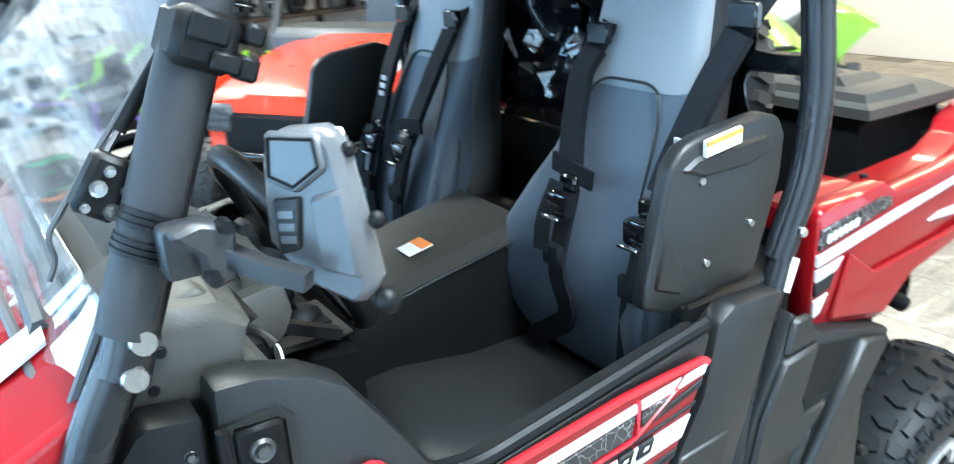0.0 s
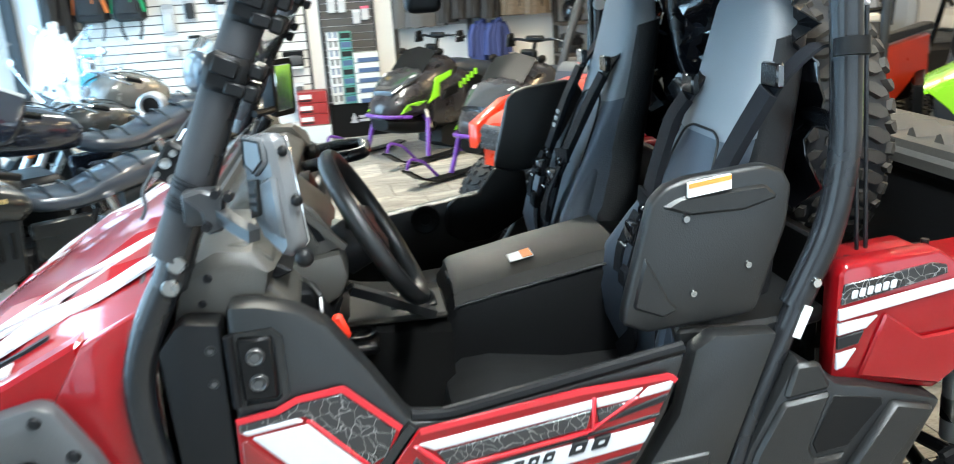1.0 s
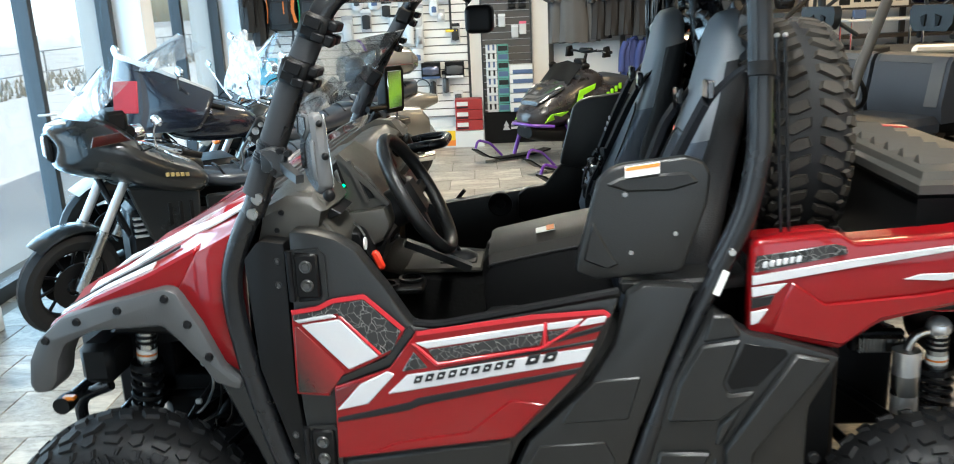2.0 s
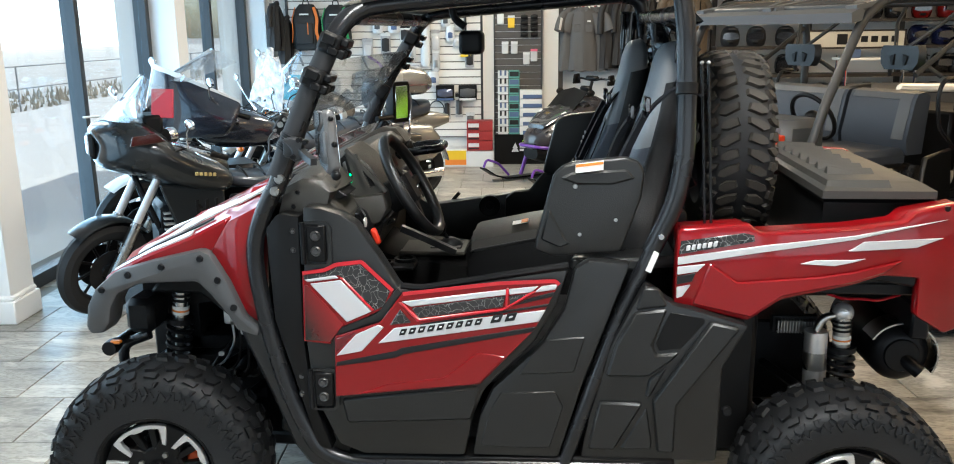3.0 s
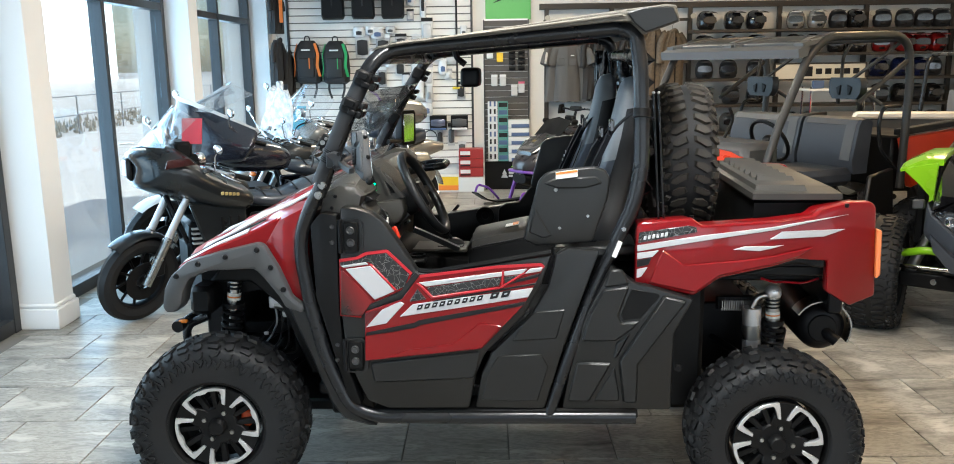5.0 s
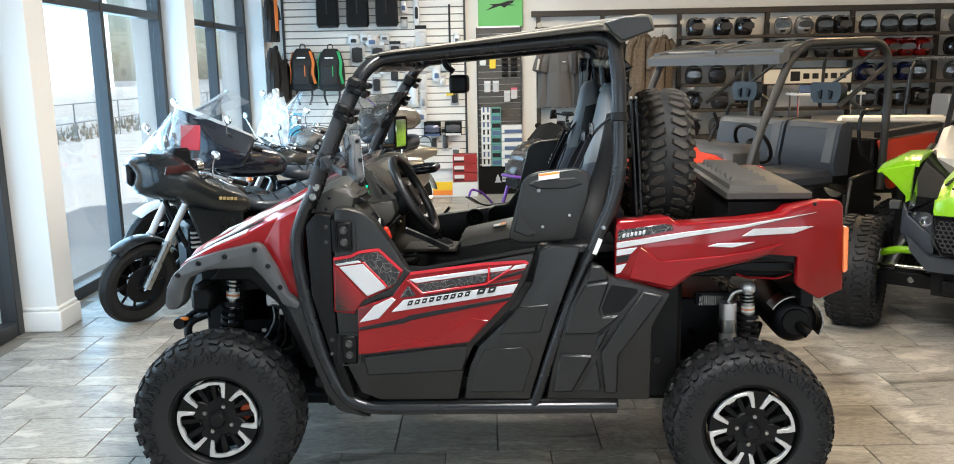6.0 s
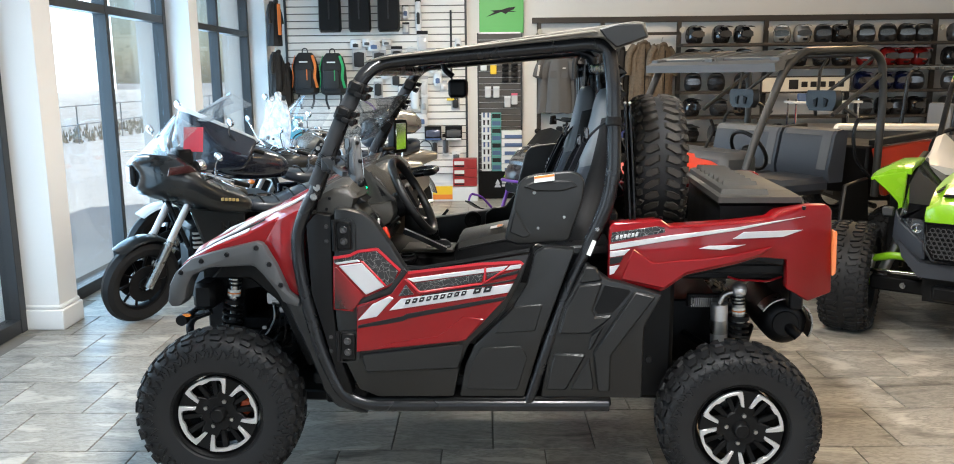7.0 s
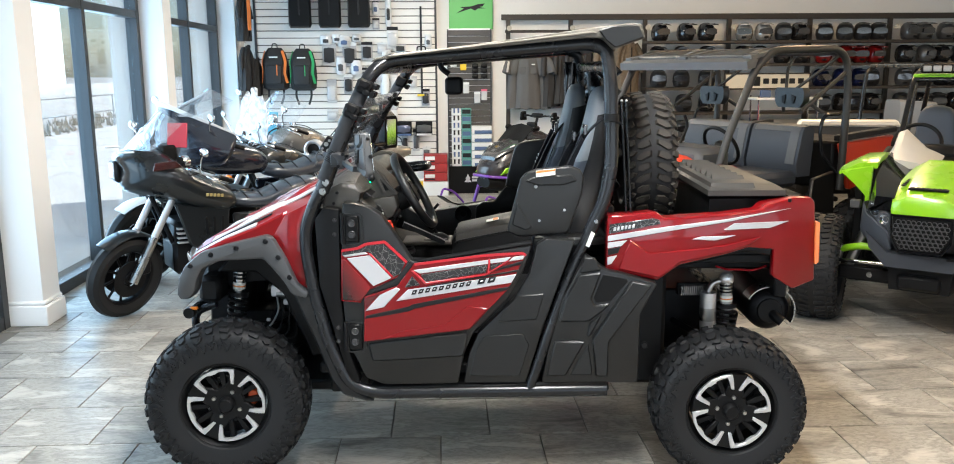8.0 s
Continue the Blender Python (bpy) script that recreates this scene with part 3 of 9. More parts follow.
def spoke_bm(y):
    """Four broad flat dark spokes, with two thin deeper bars in each opening."""
    bm = bmesh.new()
    for c in WINDOWS:
        bm2 = prism(polar(c + math.pi / 4, 1.15, [(.050, -40), (.080, -26), (.110, -13), (.150, -12), (.150, 12), (.110, 13), (.080, 26), (.050, 40)]), y, y + .028, .004)
        for v in bm2.verts:
            v.co.y += 0.022 * max(0, 1 - math.hypot(v.co.x, v.co.z) / .15)
        merge(bm, bm2)
        for t in (-13, 13):
            merge(bm, prism(polar(c, 1.15, [(.055, t - 9), (.140, t - 4.5), (.148, t + 4.5), (.055, t + 9)]), y + .018, y + .045, .003))
    merge(bm, lathe([(0.0, y + .012), (0.072, y + .012), (0.080, y + .020), (0.082, y + .055), (0.0, y + .055)], 28))
    merge(bm, lathe([(0.0, y - .022), (0.026, y - .022), (0.033, y - .014), (0.036, y + .018), (0.0, y + .018)], 24))
    return bm


def trim_bm(y):
    """Bright machined brackets along the rim and down both sides of each opening."""
    bm = bmesh.new()
    for c in WINDOWS:
        outer = [(.1505, -34 + 68 * k / 14) for k in range(15)]
        inner = [(.1385 if abs(26 - 52 * k / 12) > 5 else .1330, 26 - 52 * k / 12) for k in range(13)]
        pts = outer + [(.128, 36), (.088, 40), (.090, 32), (.126, 28.5)] + inner + [(.126, -28.5), (.090, -32), (.088, -40), (.128, -36)]
        bm2 = prism(polar(c, 1.115, pts), y - .005, y + .014, .0015)
        for v in bm2.verts:
            v.co.y += 0.020 * max(0, 1 - math.hypot(v.co.x, v.co.z) / .14)
        merge(bm, bm2)
    return bm


def wheel(x, w, yo, mirror=False, steer=0.0, spin=0.0, dish=0.0, r=0.352):
    """yo: the outer face of the tyre; the wheel turns round its own middle."""
    yc = yo + w / 2
    m = pose(x - 1.1, (2 * YC - yc if mirror else yc) - YC, r, 0, 0, steer + (180 if mirror else 0)) @ pose(0, 0, 0, 0, spin, 0)
    hub = part("wheel", lathe([(0.0, -w / 2 * .42 + dish), (0.03, -w / 2 * .42 + dish), (0.034, -w / 2 * .35 + dish), (0.034, 0), (0, 0)], 20), PLASTIC2, utv, "knobbly off-road wheel", m)
    part("tyre", tyre_bm(w, r), RUBBER, hub)
    part("tread", tread_bm(w, 17, r), RUBBER, hub)
    part("rim", rim_bm(w), PLASTIC2, hub, "black alloy rim")
    y = -w / 2 * .60 + dish
    part("spokes", spoke_bm(y), PLASTIC2, hub)
    part("rim_edge", trim_bm(y - .003), SILVER, hub, "machined silver rim edging")
    for k in range(4):
        a = WINDOWS[k] + math.pi / 4
        part("lug_nut", lathe([(0, y + .002), (0.008, y + .002), (0.010, y + .008), (0.010, y + .03), (0, y + .03)], 10, c=(0.060 * math.cos(a), 0, 0.060 * math.sin(a))), STEEL, hub)
    part("brake_disc", lathe([(0.05, -.005), (0.158, -.005), (0.158, .005), (0.05, .005)], 28), DARKMETAL, hub)
    part("disc_face", lathe([(0.07, -.008), (0.11, -.008), (0.11, -.004), (0.07, -.004)], 28), STEEL, hub)
    part("caliper", box((0.10, -.01, 0.035), (0.045, .06, 0.07), .008), CALIPER if x < 1 else DARKMETAL, hub, "orange-red brake caliper" if x < 1 else "")
    return hub


wheel(-0.004, 0.23, -0.055, steer=6, spin=11, dish=-.014, r=.358)
wheel(2.200, 0.26, -0.035, spin=-5, dish=-.033, r=.334)
wheel(-0.004, 0.23, -0.055, True, steer=6, spin=30, r=.358)
wheel(2.200, 0.26, -0.035, True, spin=5, r=.334)

# tubular cage
NEAR = [(1.66, -.02, .435), (0.66, -.02, .415), (0.55, -.02, .455), (.468, -.02, .636), (.413, -.02, .86), (.384, -.02, 1.05), (.388, -.02, 1.155),
        (.438, -.028, 1.265), (.490, -.03, 1.345)]
A_UP = [(.466, -.034, 1.300), (.584, -.022, 1.583), (.672, .008, 1.775), (.73, .05, 1.826), (.82, .085, 1.838), (1.58, .10, 1.895), (1.645, .09, 1.87), (1.66, .06, 1.75),
        (1.665, .05, 1.59), (1.668, .035, 1.40), (1.644, .03, 1.256), (1.587, .03, 1.131), (1.577, .03, 1.111)]
B_LOW = [(1.602, .03, 1.161), (1.481, .005, .908), (1.407, -.02, .68), (1.33, -.02, .44)]
both("lower_tube", lambda: tube(NEAR, .027, .08, 12), TUBE, "satin black frame tube")
both_raked("roll_cage_tube", lambda: tube(A_UP, .029, .06, 12), TUBE, "satin black roll cage tube")
both("pillar_tube", lambda: tube(B_LOW, .023, .08, 12), TUBE)
up("rear_cross_tube", rod((1.655, .06, 1.80), (1.655, 2 * YC - .06, 1.80), .026, 12), TUBE)
up("front_cross_tube", rod((.70, .09, 1.80), (.70, 2 * YC - .09, 1.80), .024, 12), TUBE)
up("shoulder_tube", tube([(1.66, .03, 1.45), (1.72, .20, 1.43), (1.72, .62, 1.43), (1.71, .79, 1.405), (1.70, .90, 1.47), (1.68, .94, 1.62), (1.66, .92, 1.80)], .021, .08, 12), TUBE, "bent black harness bar")
up("brace_tube", tube([(1.705, .76, 1.375), (1.71, .84, 1.36), (1.71, .95, 1.30), (1.70, 1.05, 1.22), (1.68, 1.10, 1.10)], .021, .08, 12), TUBE)
hb = up("bar_bracket", box((1.700, .765, 1.39), (.050, .075, .085), .008), TUBE, "black bracket joining the harness bars")
for dy in (-.018, .02):
    up("bracket_bolt", lathe([(0, -.008), (.006, -.008), (.009, 0), (.009, .01), (0, .01)], 10, axis="x", c=(1.676, .765 + dy, 1.372)), STEEL, "", hb)
both("collar", lambda: tube([(1.662, .024, 1.575), (1.663, .03, 1.605)], .0315, 0, 12), PLASTIC2)
for q in ((.489, -.060, 1.340), (.474, -.060, 1.303)):
    up("bolt", lathe([(0, -.004), (.013, -.004), (.016, 0), (.016, .012), (0, .012)], 14, c=q), STEEL, "bright dome bolt")
up("bolt", lathe([(0, -.004), (.008, -.004), (.010, 0), (.010, .02), (0, .02)], 12, c=(1.604, -.002, 1.165)), CHROME)
up("pillar_sticker", prism([(1.585, 1.122), (1.600, 1.115), (1.577, 1.055), (1.561, 1.062)], -.002, .003), STICKER, "white paper sticker")

# roof
ROOF = [(.672, 1.826), (.70, 1.842), (1.60, 1.957), (1.74, 1.973), (1.775, 1.968), (1.79, 1.912), (1.665, 1.868), (1.62, 1.915), (1.55, 1.915), (.80, 1.848)]
up("roof", prism(ROOF, .02, 2 * YC - .02, .008, seg=2), TAUPE, "dark moulded plastic roof")
both("roof_rib", lambda: prism([(.74, 1.850), (1.58, 1.942), (1.60, 1.932), (.75, 1.842)], .008, .03, .004), TAUPE)
both("roof_end_cap", lambda: prism([(1.60, 1.945), (1.66, 1.962), (1.765, 1.962), (1.785, 1.914), (1.668, 1.874), (1.63, 1.905)], .008, .03, .005), PLASTIC)

# doors and quarter panels
DOOR = [(.548, 1.255), (.600, 1.252), (.661, 1.234), (.708, 1.203), (.774, 1.106), (.832, 1.008), (.893, 1.000), (1.337, 1.075), (1.30, .96), (1.235, .844), (1.086, .689), (1.05, .60), (1.023, .466), (.704, .459), (.625, .49),
        (.548, .66), (.534, .86), (.540, 1.05)]
up("door", prism(DOOR, -.045, .02, .012, seg=2), PLASTIC, "dark grey plastic half door")
FARDOOR = [(.540, 1.20), (.56, 1.16), (.60, 1.09), (.66, .985), (.70, .962), (.753, .966), (1.073, 1.013), (1.337, 1.052)] + DOOR[8:]
up("door", flip(prism(FARDOOR, -.045, .02, .012, seg=2), YC), PLASTIC, "dark grey plastic half door")
up("door_speaker", lathe([(0, -.004), (.018, -.004), (.022, .002), (.045, -.006), (.050, -.004), (.052, .012), (0, .012)], 24, c=(.985, 2 * YC - .022, .955)), PLASTIC2, "round black door speaker")
Q1 = [(1.355, 1.075), (1.395, 1.10), (1.515, 1.092), (1.385, .719), (1.312, .468), (1.045, .466), (1.07, .60), (1.11, .69), (1.26, .84), (1.325, .95)]
both("quarter_panel", lambda: prism(Q1, -.040, .01, .010, seg=2), PLASTIC, "dark grey plastic quarter panel")
both("quarter_facet", lambda: prism([(1.274, .855), (1.388, .866), (1.357, .752), (1.19, .740), (1.224, .80)], -.044, -.03, .0038), PLASTIC)
both("quarter_facet", lambda: prism([(1.07, .50), (1.10, .62), (1.135, .680), (1.30, .690), (1.326, .640), (1.285, .50)], -.0435, -.03, .0033), PLASTIC)
Q2 = [(1.560, 1.03), (1.646, .965), (1.70, .955), (1.865, .905), (1.795, .77), (1.792, .466), (1.378, .464), (1.42, .70), (1.47, .85)]
both("rear_panel", lambda: prism(Q2, -.030, .05, .012, seg=2), PLASTIC, "dark grey plastic panel ahead of the rear wheel")
# proud plates round a dark pocket and a stepped notch
for name, pts, proud, mt in (
        ("rear_plate", [(1.531, .944), (1.627, .957), (1.588, .844), (1.600, .814), (1.668, .822), (1.642, .792), (1.577, .742), (1.452, .740), (1.479, .843)], .050, PLASTIC),
        ("rear_plate", [(1.553, 1.020), (1.600, 1.020), (1.627, .962), (1.533, .949)], .044, PLASTIC),
        ("rear_plate", [(1.433, .658), (1.565, .656), (1.482, .500), (1.400, .500)], .052, PLASTIC),
        ("rear_plate", [(1.578, .650), (1.598, .530), (1.596, .500), (1.496, .500)], .038, PLASTIC),
        ("rear_flange", [(1.754, .921), (1.838, .902), (1.664, .655), (1.661, .500), (1.610, .500), (1.592, .666)], .062, PLASTIC),
        ("rear_pocket", [(1.632, .950), (1.737, .930), (1.742, .912), (1.672, .828), (1.604, .818), (1.592, .846)], .033, PLASTIC2),
        ("rear_wedge", [(1.579, .734), (1.636, .778), (1.586, .676), (1.570, .670)], .044, PLASTIC)):
    both(name, lambda: prism(pts, -.030 - (proud - .030) * .6, -.02, .007), mt)
both("panel_plug", lambda: lathe([(0, -.033), (.012, -.033), (.015, -.029), (.015, -.02), (0, -.02)], 14, c=(1.815, 0, .635)), PLASTIC2)
both("sill", lambda: prism([(.64, .405), (.64, .45), (1.665, .475), (1.67, .43)], -.035, .10, .008), PLASTIC2)
both("door_ridge", lambda: strap([(.640, -.048, .868), (.700, -.052, .897), (.772, -.052, .925), (.808, -.050, .975), (.834, -.048, 1.004)], .018, .016, (0, 1, 0), .02), PLASTIC, "moulded ridge between the red panels")
both("door_crease", lambda: prism([(.640, .648), (1.068, .702), (1.062, .640), (1.045, .590), (.655, .566)], -.054, -.03, .008), PLASTIC)
up("door_lip", tube([(.835, -.03, 1.010), (.895, -.03, 1.004), (1.335, -.03, 1.082)], .012, .03, 8), PLASTIC2, "dark moulded door lip")
both("shoulder_ledge", lambda: prism([(1.34, .02), (1.52, .02), (1.66, .06), (1.66, .30), (1.56, .30), (1.50, .12), (1.36, .10)], 1.055, 1.092, .008, axis="z"), PLASTIC)
both("hinge_panel", lambda: prism([(.430, 1.185), (.462, 1.224), (.476, 1.232), (.534, 1.224), (.528, .86), (.540, .66), (.60, .47), (.555, .47), (.44, .90)], -.040, .02, .006, seg=2), PLASTIC2, "black plate over the door hinges")
for z0 in (1.145, .68):
    both("hinge_frame", lambda: sweep([(x, -.047, z0 + dz) for x, dz in ((.556, .062), (.616, .062), (.628, .05), (.628, -.055), (.616, -.068), (.556, -.068))], [(-.006, -.006), (.006, -.006), (.006, .006), (-.006, .006)], True), PLASTIC)
    hinges = both("hinge", lambda: box((.588, -.05, z0), (.058, .02, .112), .005), PLASTIC2, "black bolted hinge")
    for h, m in zip(hinges, (Matrix(), None)):
        pin, bolts = rod((.548, -.058, z0 - .062), (.548, -.058, z0 + .065), .008, 10), []
        for x, y, z, r in ((.588, -.06, z0 + .025, .016), (.588, -.06, z0 - .022, .016), (.514, -.036, z0 + .035, .010), (.512, -.036, z0 - .025, .010)):
            bolts.append(lathe([(0, -.007), (r * .45, -.007), (r * .5, -.003), (r * .8, -.006), (r, -.002), (r, .01), (0, .01)], 14, c=(x, y, z)))
        for name, bm in [("hinge_pin", pin)] + [("hinge_bolt", q) for q in bolts]:
            up(name, bm if m else flip(bm, YC), ZINC if name == "hinge_bolt" else DARKMETAL, "", h)
    both("hinge_slot", lambda: box((.512, -.035, z0 + .006), (.030, .006, .010), .002), DARKMETAL)

# red door skins with printed stripes
RP1 = [(.540, 1.055), (.608, 1.066), (.645, 1.084), (.723, 1.094), (.816, 1.004), (.791, .949), (.704, .905), (.628, .876), (.616, .829), (.533, .836)]
RP2 = [(.844, .998), (1.132, 1.037), (1.298, 1.046), (1.310, 1.036), (1.237, .890), (1.074, .714), (.625, .660), (.632, .856), (.773, .904), (.800, .940)]


def skin(name, pts, lo, material, label=""):
    return up(name, prism(pts, lo, lo + .010, .002), material, label)


skin("door_skin", RP1, -.056, RED, "glossy red door panel")
skin("door_skin", RP2, -.062, RED, "glossy red door panel")
FADE = fade_print("fading_red_print", (0.21, 0.0025, 0.005), (0.006, 0.004, 0.004))
DEEPRED = mat("deep_red_print", (0.10, 0.003, 0.006), 0.25, coat=0.5)
# red outline along the upper edges only
for line in ([(.541, -.0575, 1.054), (.608, -.0575, 1.064), (.645, -.0575, 1.082), (.723, -.0575, 1.092), (.814, -.0575, 1.004)], [(1.309, -.0635, 1.033), (1.298, -.0635, 1.044), (1.132, -.0635, 1.034), (.846, -.0635, .996)]):
    up("skin_edge", strap(line, .003, .011, (0, 1, 0), .006), REDTRIM)
skin("lightning_print", [(.544, 1.047), (.612, 1.058), (.647, 1.075), (.720, 1.084), (.806, 1.002), (.785, .953), (.750, .937), (.654, 1.049), (.543, 1.031)], -.0585, CRACK, "black panel with thin lightning lines")
skin("stripe", [(.546, 1.034), (.639, 1.049), (.652, 1.040), (.556, 1.026)], -.060, WHITE)
skin("stripe", [(.563, 1.021), (.658, 1.034), (.748, .937), (.671, .902)], -.060, WHITE)
skin("red_line", [(.654, 1.041), (.664, 1.043), (.757, .942), (.749, .938)], -.0605, REDTRIM)
skin("fade_print", [(.538, .840), (.545, 1.016), (.554, 1.016), (.662, .896), (.618, .838)], -.0585, FADE, "red print fading to black")
skin("stripe", [(.841, .972), (1.155, 1.016), (1.155, .999), (.869, .957)], -.066, WHITE)
skin("stripe", [(1.162, 1.017), (1.249, 1.028), (1.228, 1.008), (1.162, 1.000)], -.066, WHITE)
skin("stripe", [(1.258, 1.028), (1.306, 1.035), (1.298, 1.018), (1.237, 1.008)], -.066, WHITE)
skin("lightning_print", [(.871, .953), (1.153, .996), (1.143, .961), (.891, .922)], -.0655, CRACK, "black panel with thin lightning lines")
skin("lightning_print", [(.836, .948), (.868, .907), (.803, .897)], -.0655, CRACK)
skin("lightning_print", [(1.162, .996), (1.224, 1.004), (1.166, .963)], -.0655, CRACK)
skin("black_print", [(1.215, .988), (1.297, 1.012), (1.290, .996), (1.180, .967)], -.0655, BLACKPRINT)
skin("red_line", [(.831, .970), (.842, .970), (.894, .920), (1.144, .958), (1.146, .950), (.888, .911)], -.0675, REDTRIM)
skin("red_slash", [(1.142, .955), (1.150, .953), (1.243, 1.012), (1.231, 1.012)], -.068, REDTRIM)
skin("red_slash", [(1.150, .955), (1.156, .955), (1.162, 1.020), (1.154, 1.020)], -.0682, REDTRIM)
skin("black_print", [(.905, .905), (1.282, .975), (1.277, .966), (.882, .895)], -.065, BLACKPRINT)
skin("stripe", [(.765, .838), (.816, .888), (1.270, .955), (1.250, .918)], -.066, WHITE)
skin("stripe", [(.634, .795), (.698, .865), (.768, .898), (.785, .890), (.714, .812)], -.066, WHITE)
skin("shade_print", [(.634, .804), (.634, .850), (.698, .872), (.690, .864)], -.0655, DEEPRED)
skin("dark_stripe", [(.631, .761), (.635, .774), (.729, .795), (.820, .815), (.836, .825), (1.243, .903), (1.233, .886), (.844, .806), (.818, .794), (.735, .778)], -.065, BLACKPRINT)
skin("skin_facet", [(.700, .672), (.785, .706), (.964, .732), (1.068, .817), (1.150, .806), (1.076, .722), (1.05, .714)], -.0665, RED)
for k in range(9):
    x, z = .830 + .0285 * k, .866 + .0047 * k
    skin("name_bar", [(x, z), (x + .019, z + .003), (x + .027, z + .023), (x + .008, z + .020)], -.070, BLACKPRINT)
    skin("name_bar_inlay", [(x + .0075, z + .0085), (x + .0165, z + .0100), (x + .019, z + .0165), (x + .010, z + .015)], -.0715, WHITE)
for k in range(2):
    x, z = 1.106 + .042 * k, .911 + .006 * k
    skin("name_bar", [(x, z), (x + .030, z + .005), (x + .040, z + .030), (x + .010, z + .025)], -.070, BLACKPRINT)
    skin("name_bar_inlay", [(x + .012, z + .011), (x + .024, z + .013), (x + .028, z + .021), (x + .016, z + .019)], -.0715, WHITE)

# cargo bed with red side panels
def bed_warp(c):
    return (c.x, c.y + max(0, c.x - 2.15) * .30, c.z)


BED = [(1.651, 1.172), (1.665, 1.190), (1.855, 1.203), (1.892, 1.176), (2.305, 1.204), (2.335, 1.230), (2.45, 1.250), (2.53, 1.247), (2.552, 1.225), (2.572, .880), (2.470, .848), (2.371, .910), (2.367, 1.03), (2.25, 1.045), (1.96, .977), (1.868, .909), (1.648, .958)]
both("bed_side", lambda: prism(BED, .005, .06, .010, seg=2, warp=bed_warp, cut=2.15), RED, "glossy red cargo bed side")
both("bed_rail", lambda: prism([(1.66, 1.178), (1.85, 1.192), (1.888, 1.166), (2.30, 1.194), (2.33, 1.220), (2.50, 1.238), (2.52, 1.20), (1.66, 1.12)], .063, .15, .008, warp=bed_warp, cut=2.15), RED)


def bskin(name, pts, material, lo=-.020):
    return up(name, prism(pts, lo + .02, lo + .029, .0015 if material is not RED else .008, warp=bed_warp, cut=2.15), material)


bskin("dark_patch", [(1.658, 1.112), (1.662, 1.152), (1.84, 1.178), (1.868, 1.172), (1.872, 1.154)], CRACK)
for k in range(6):
    x = 1.676 + .0155 * k
    bskin("name_bar", [(x, 1.124 + .0026 * k), (x + .0105, 1.1255 + .0026 * k), (x + .013, 1.141 + .0026 * k), (x + .0025, 1.1395 + .0026 * k)], WHITE, -.024)
bskin("stripe", [(1.655, 1.080), (1.655, 1.103), (1.90, 1.142), (2.20, 1.180), (2.44, 1.205), (2.20, 1.170), (1.90, 1.122)], WHITE)
bskin("stripe", [(1.655, 1.050), (1.655, 1.074), (1.735, 1.084), (1.712, 1.060)], WHITE)
bskin("dark_stripe", [(1.655, 1.020), (1.655, 1.046), (1.708, 1.056), (1.698, 1.030)], BLACKPRINT)
bskin("stripe", [(1.655, .978), (1.655, 1.012), (1.695, 1.020), (1.672, .984)], WHITE)
bskin("stripe", [(2.135, 1.128), (2.18, 1.154), (2.43, 1.150), (2.345, 1.126)], WHITE)
bskin("stripe", [(2.005, 1.088), (2.045, 1.100), (2.19, 1.103), (2.10, 1.083)], WHITE)
bskin("bed_facet", [(1.748, 1.088), (1.828, 1.030), (2.05, 1.050), (2.31, 1.092), (2.25, 1.056), (1.96, .990), (1.872, .924), (1.70, .962)], RED, -.0245)
up("tailgate", box((2.51, YC, 1.05), (.05, 1.12, .30), .012), PLASTIC2, "black plastic tailgate")
up("bed_floor", box((2.08, YC, .975), (.82, 1.20, .04), .006), PLASTIC2)
both("bed_wall", lambda: box((2.08, .16, 1.06), (.84, .03, .20), .006), PLASTIC2)
up("bed_front_wall", box((1.68, YC, 1.05), (.03, 1.2, .32), .006), PLASTIC2)
for x, z in ((1.86, 1.196), (1.70, 1.178), (2.42, 1.240)):
    up("screw", lathe([(0, -.004), (.006, -.004), (.008, 0), (.008, .01), (0, .01)], 10, axis="z", c=(x, .06, z)), DARKMETAL)
both("tail_light", lambda: prism([(2.556, 1.145), (2.574, 1.138), (2.580, .965), (2.564, .952)], .112, .14, .004), mat("clear_red_lens", (0.78, 0.20, 0.06), 0.15, coat=0.8), "slim tail light lens")
both("bed_lip", lambda: prism([(1.87, .93), (1.96, .99), (2.25, 1.05), (2.36, 1.04), (2.36, 1.0), (2.25, 1.02), (1.96, .95)], .07, .10, .008), PLASTIC2)

up("cable", tube([(2.197, .35, .893), (2.25, .35, .876), (2.301, .35, .878), (2.365, .35, .872), (2.428, .35, .894)], .005, .02, 6), REDTRIM, "thin red cable")
for k in range(14):
    up("cooler_fin", box((2.044 + .0095 * k, .36, .778), (.003, .05, .042)), STEEL, "bright cooler fin")
up("cooler", box((2.105, .385, .778), (.15, .03, .06), .004), DARKMETAL, "finned oil cooler")

# hood, front fenders and nose
HOODX = ((-.285, .905, .45, .935), (-.205, .955, .24, .985), (-.12, 1.005, .05, 1.045), (.02, 1.075, .025, 1.125), (.17, 1.135, .018, 1.20), (.30, 1.20, .015, 1.262), (.44, 1.268, .010, 1.315))


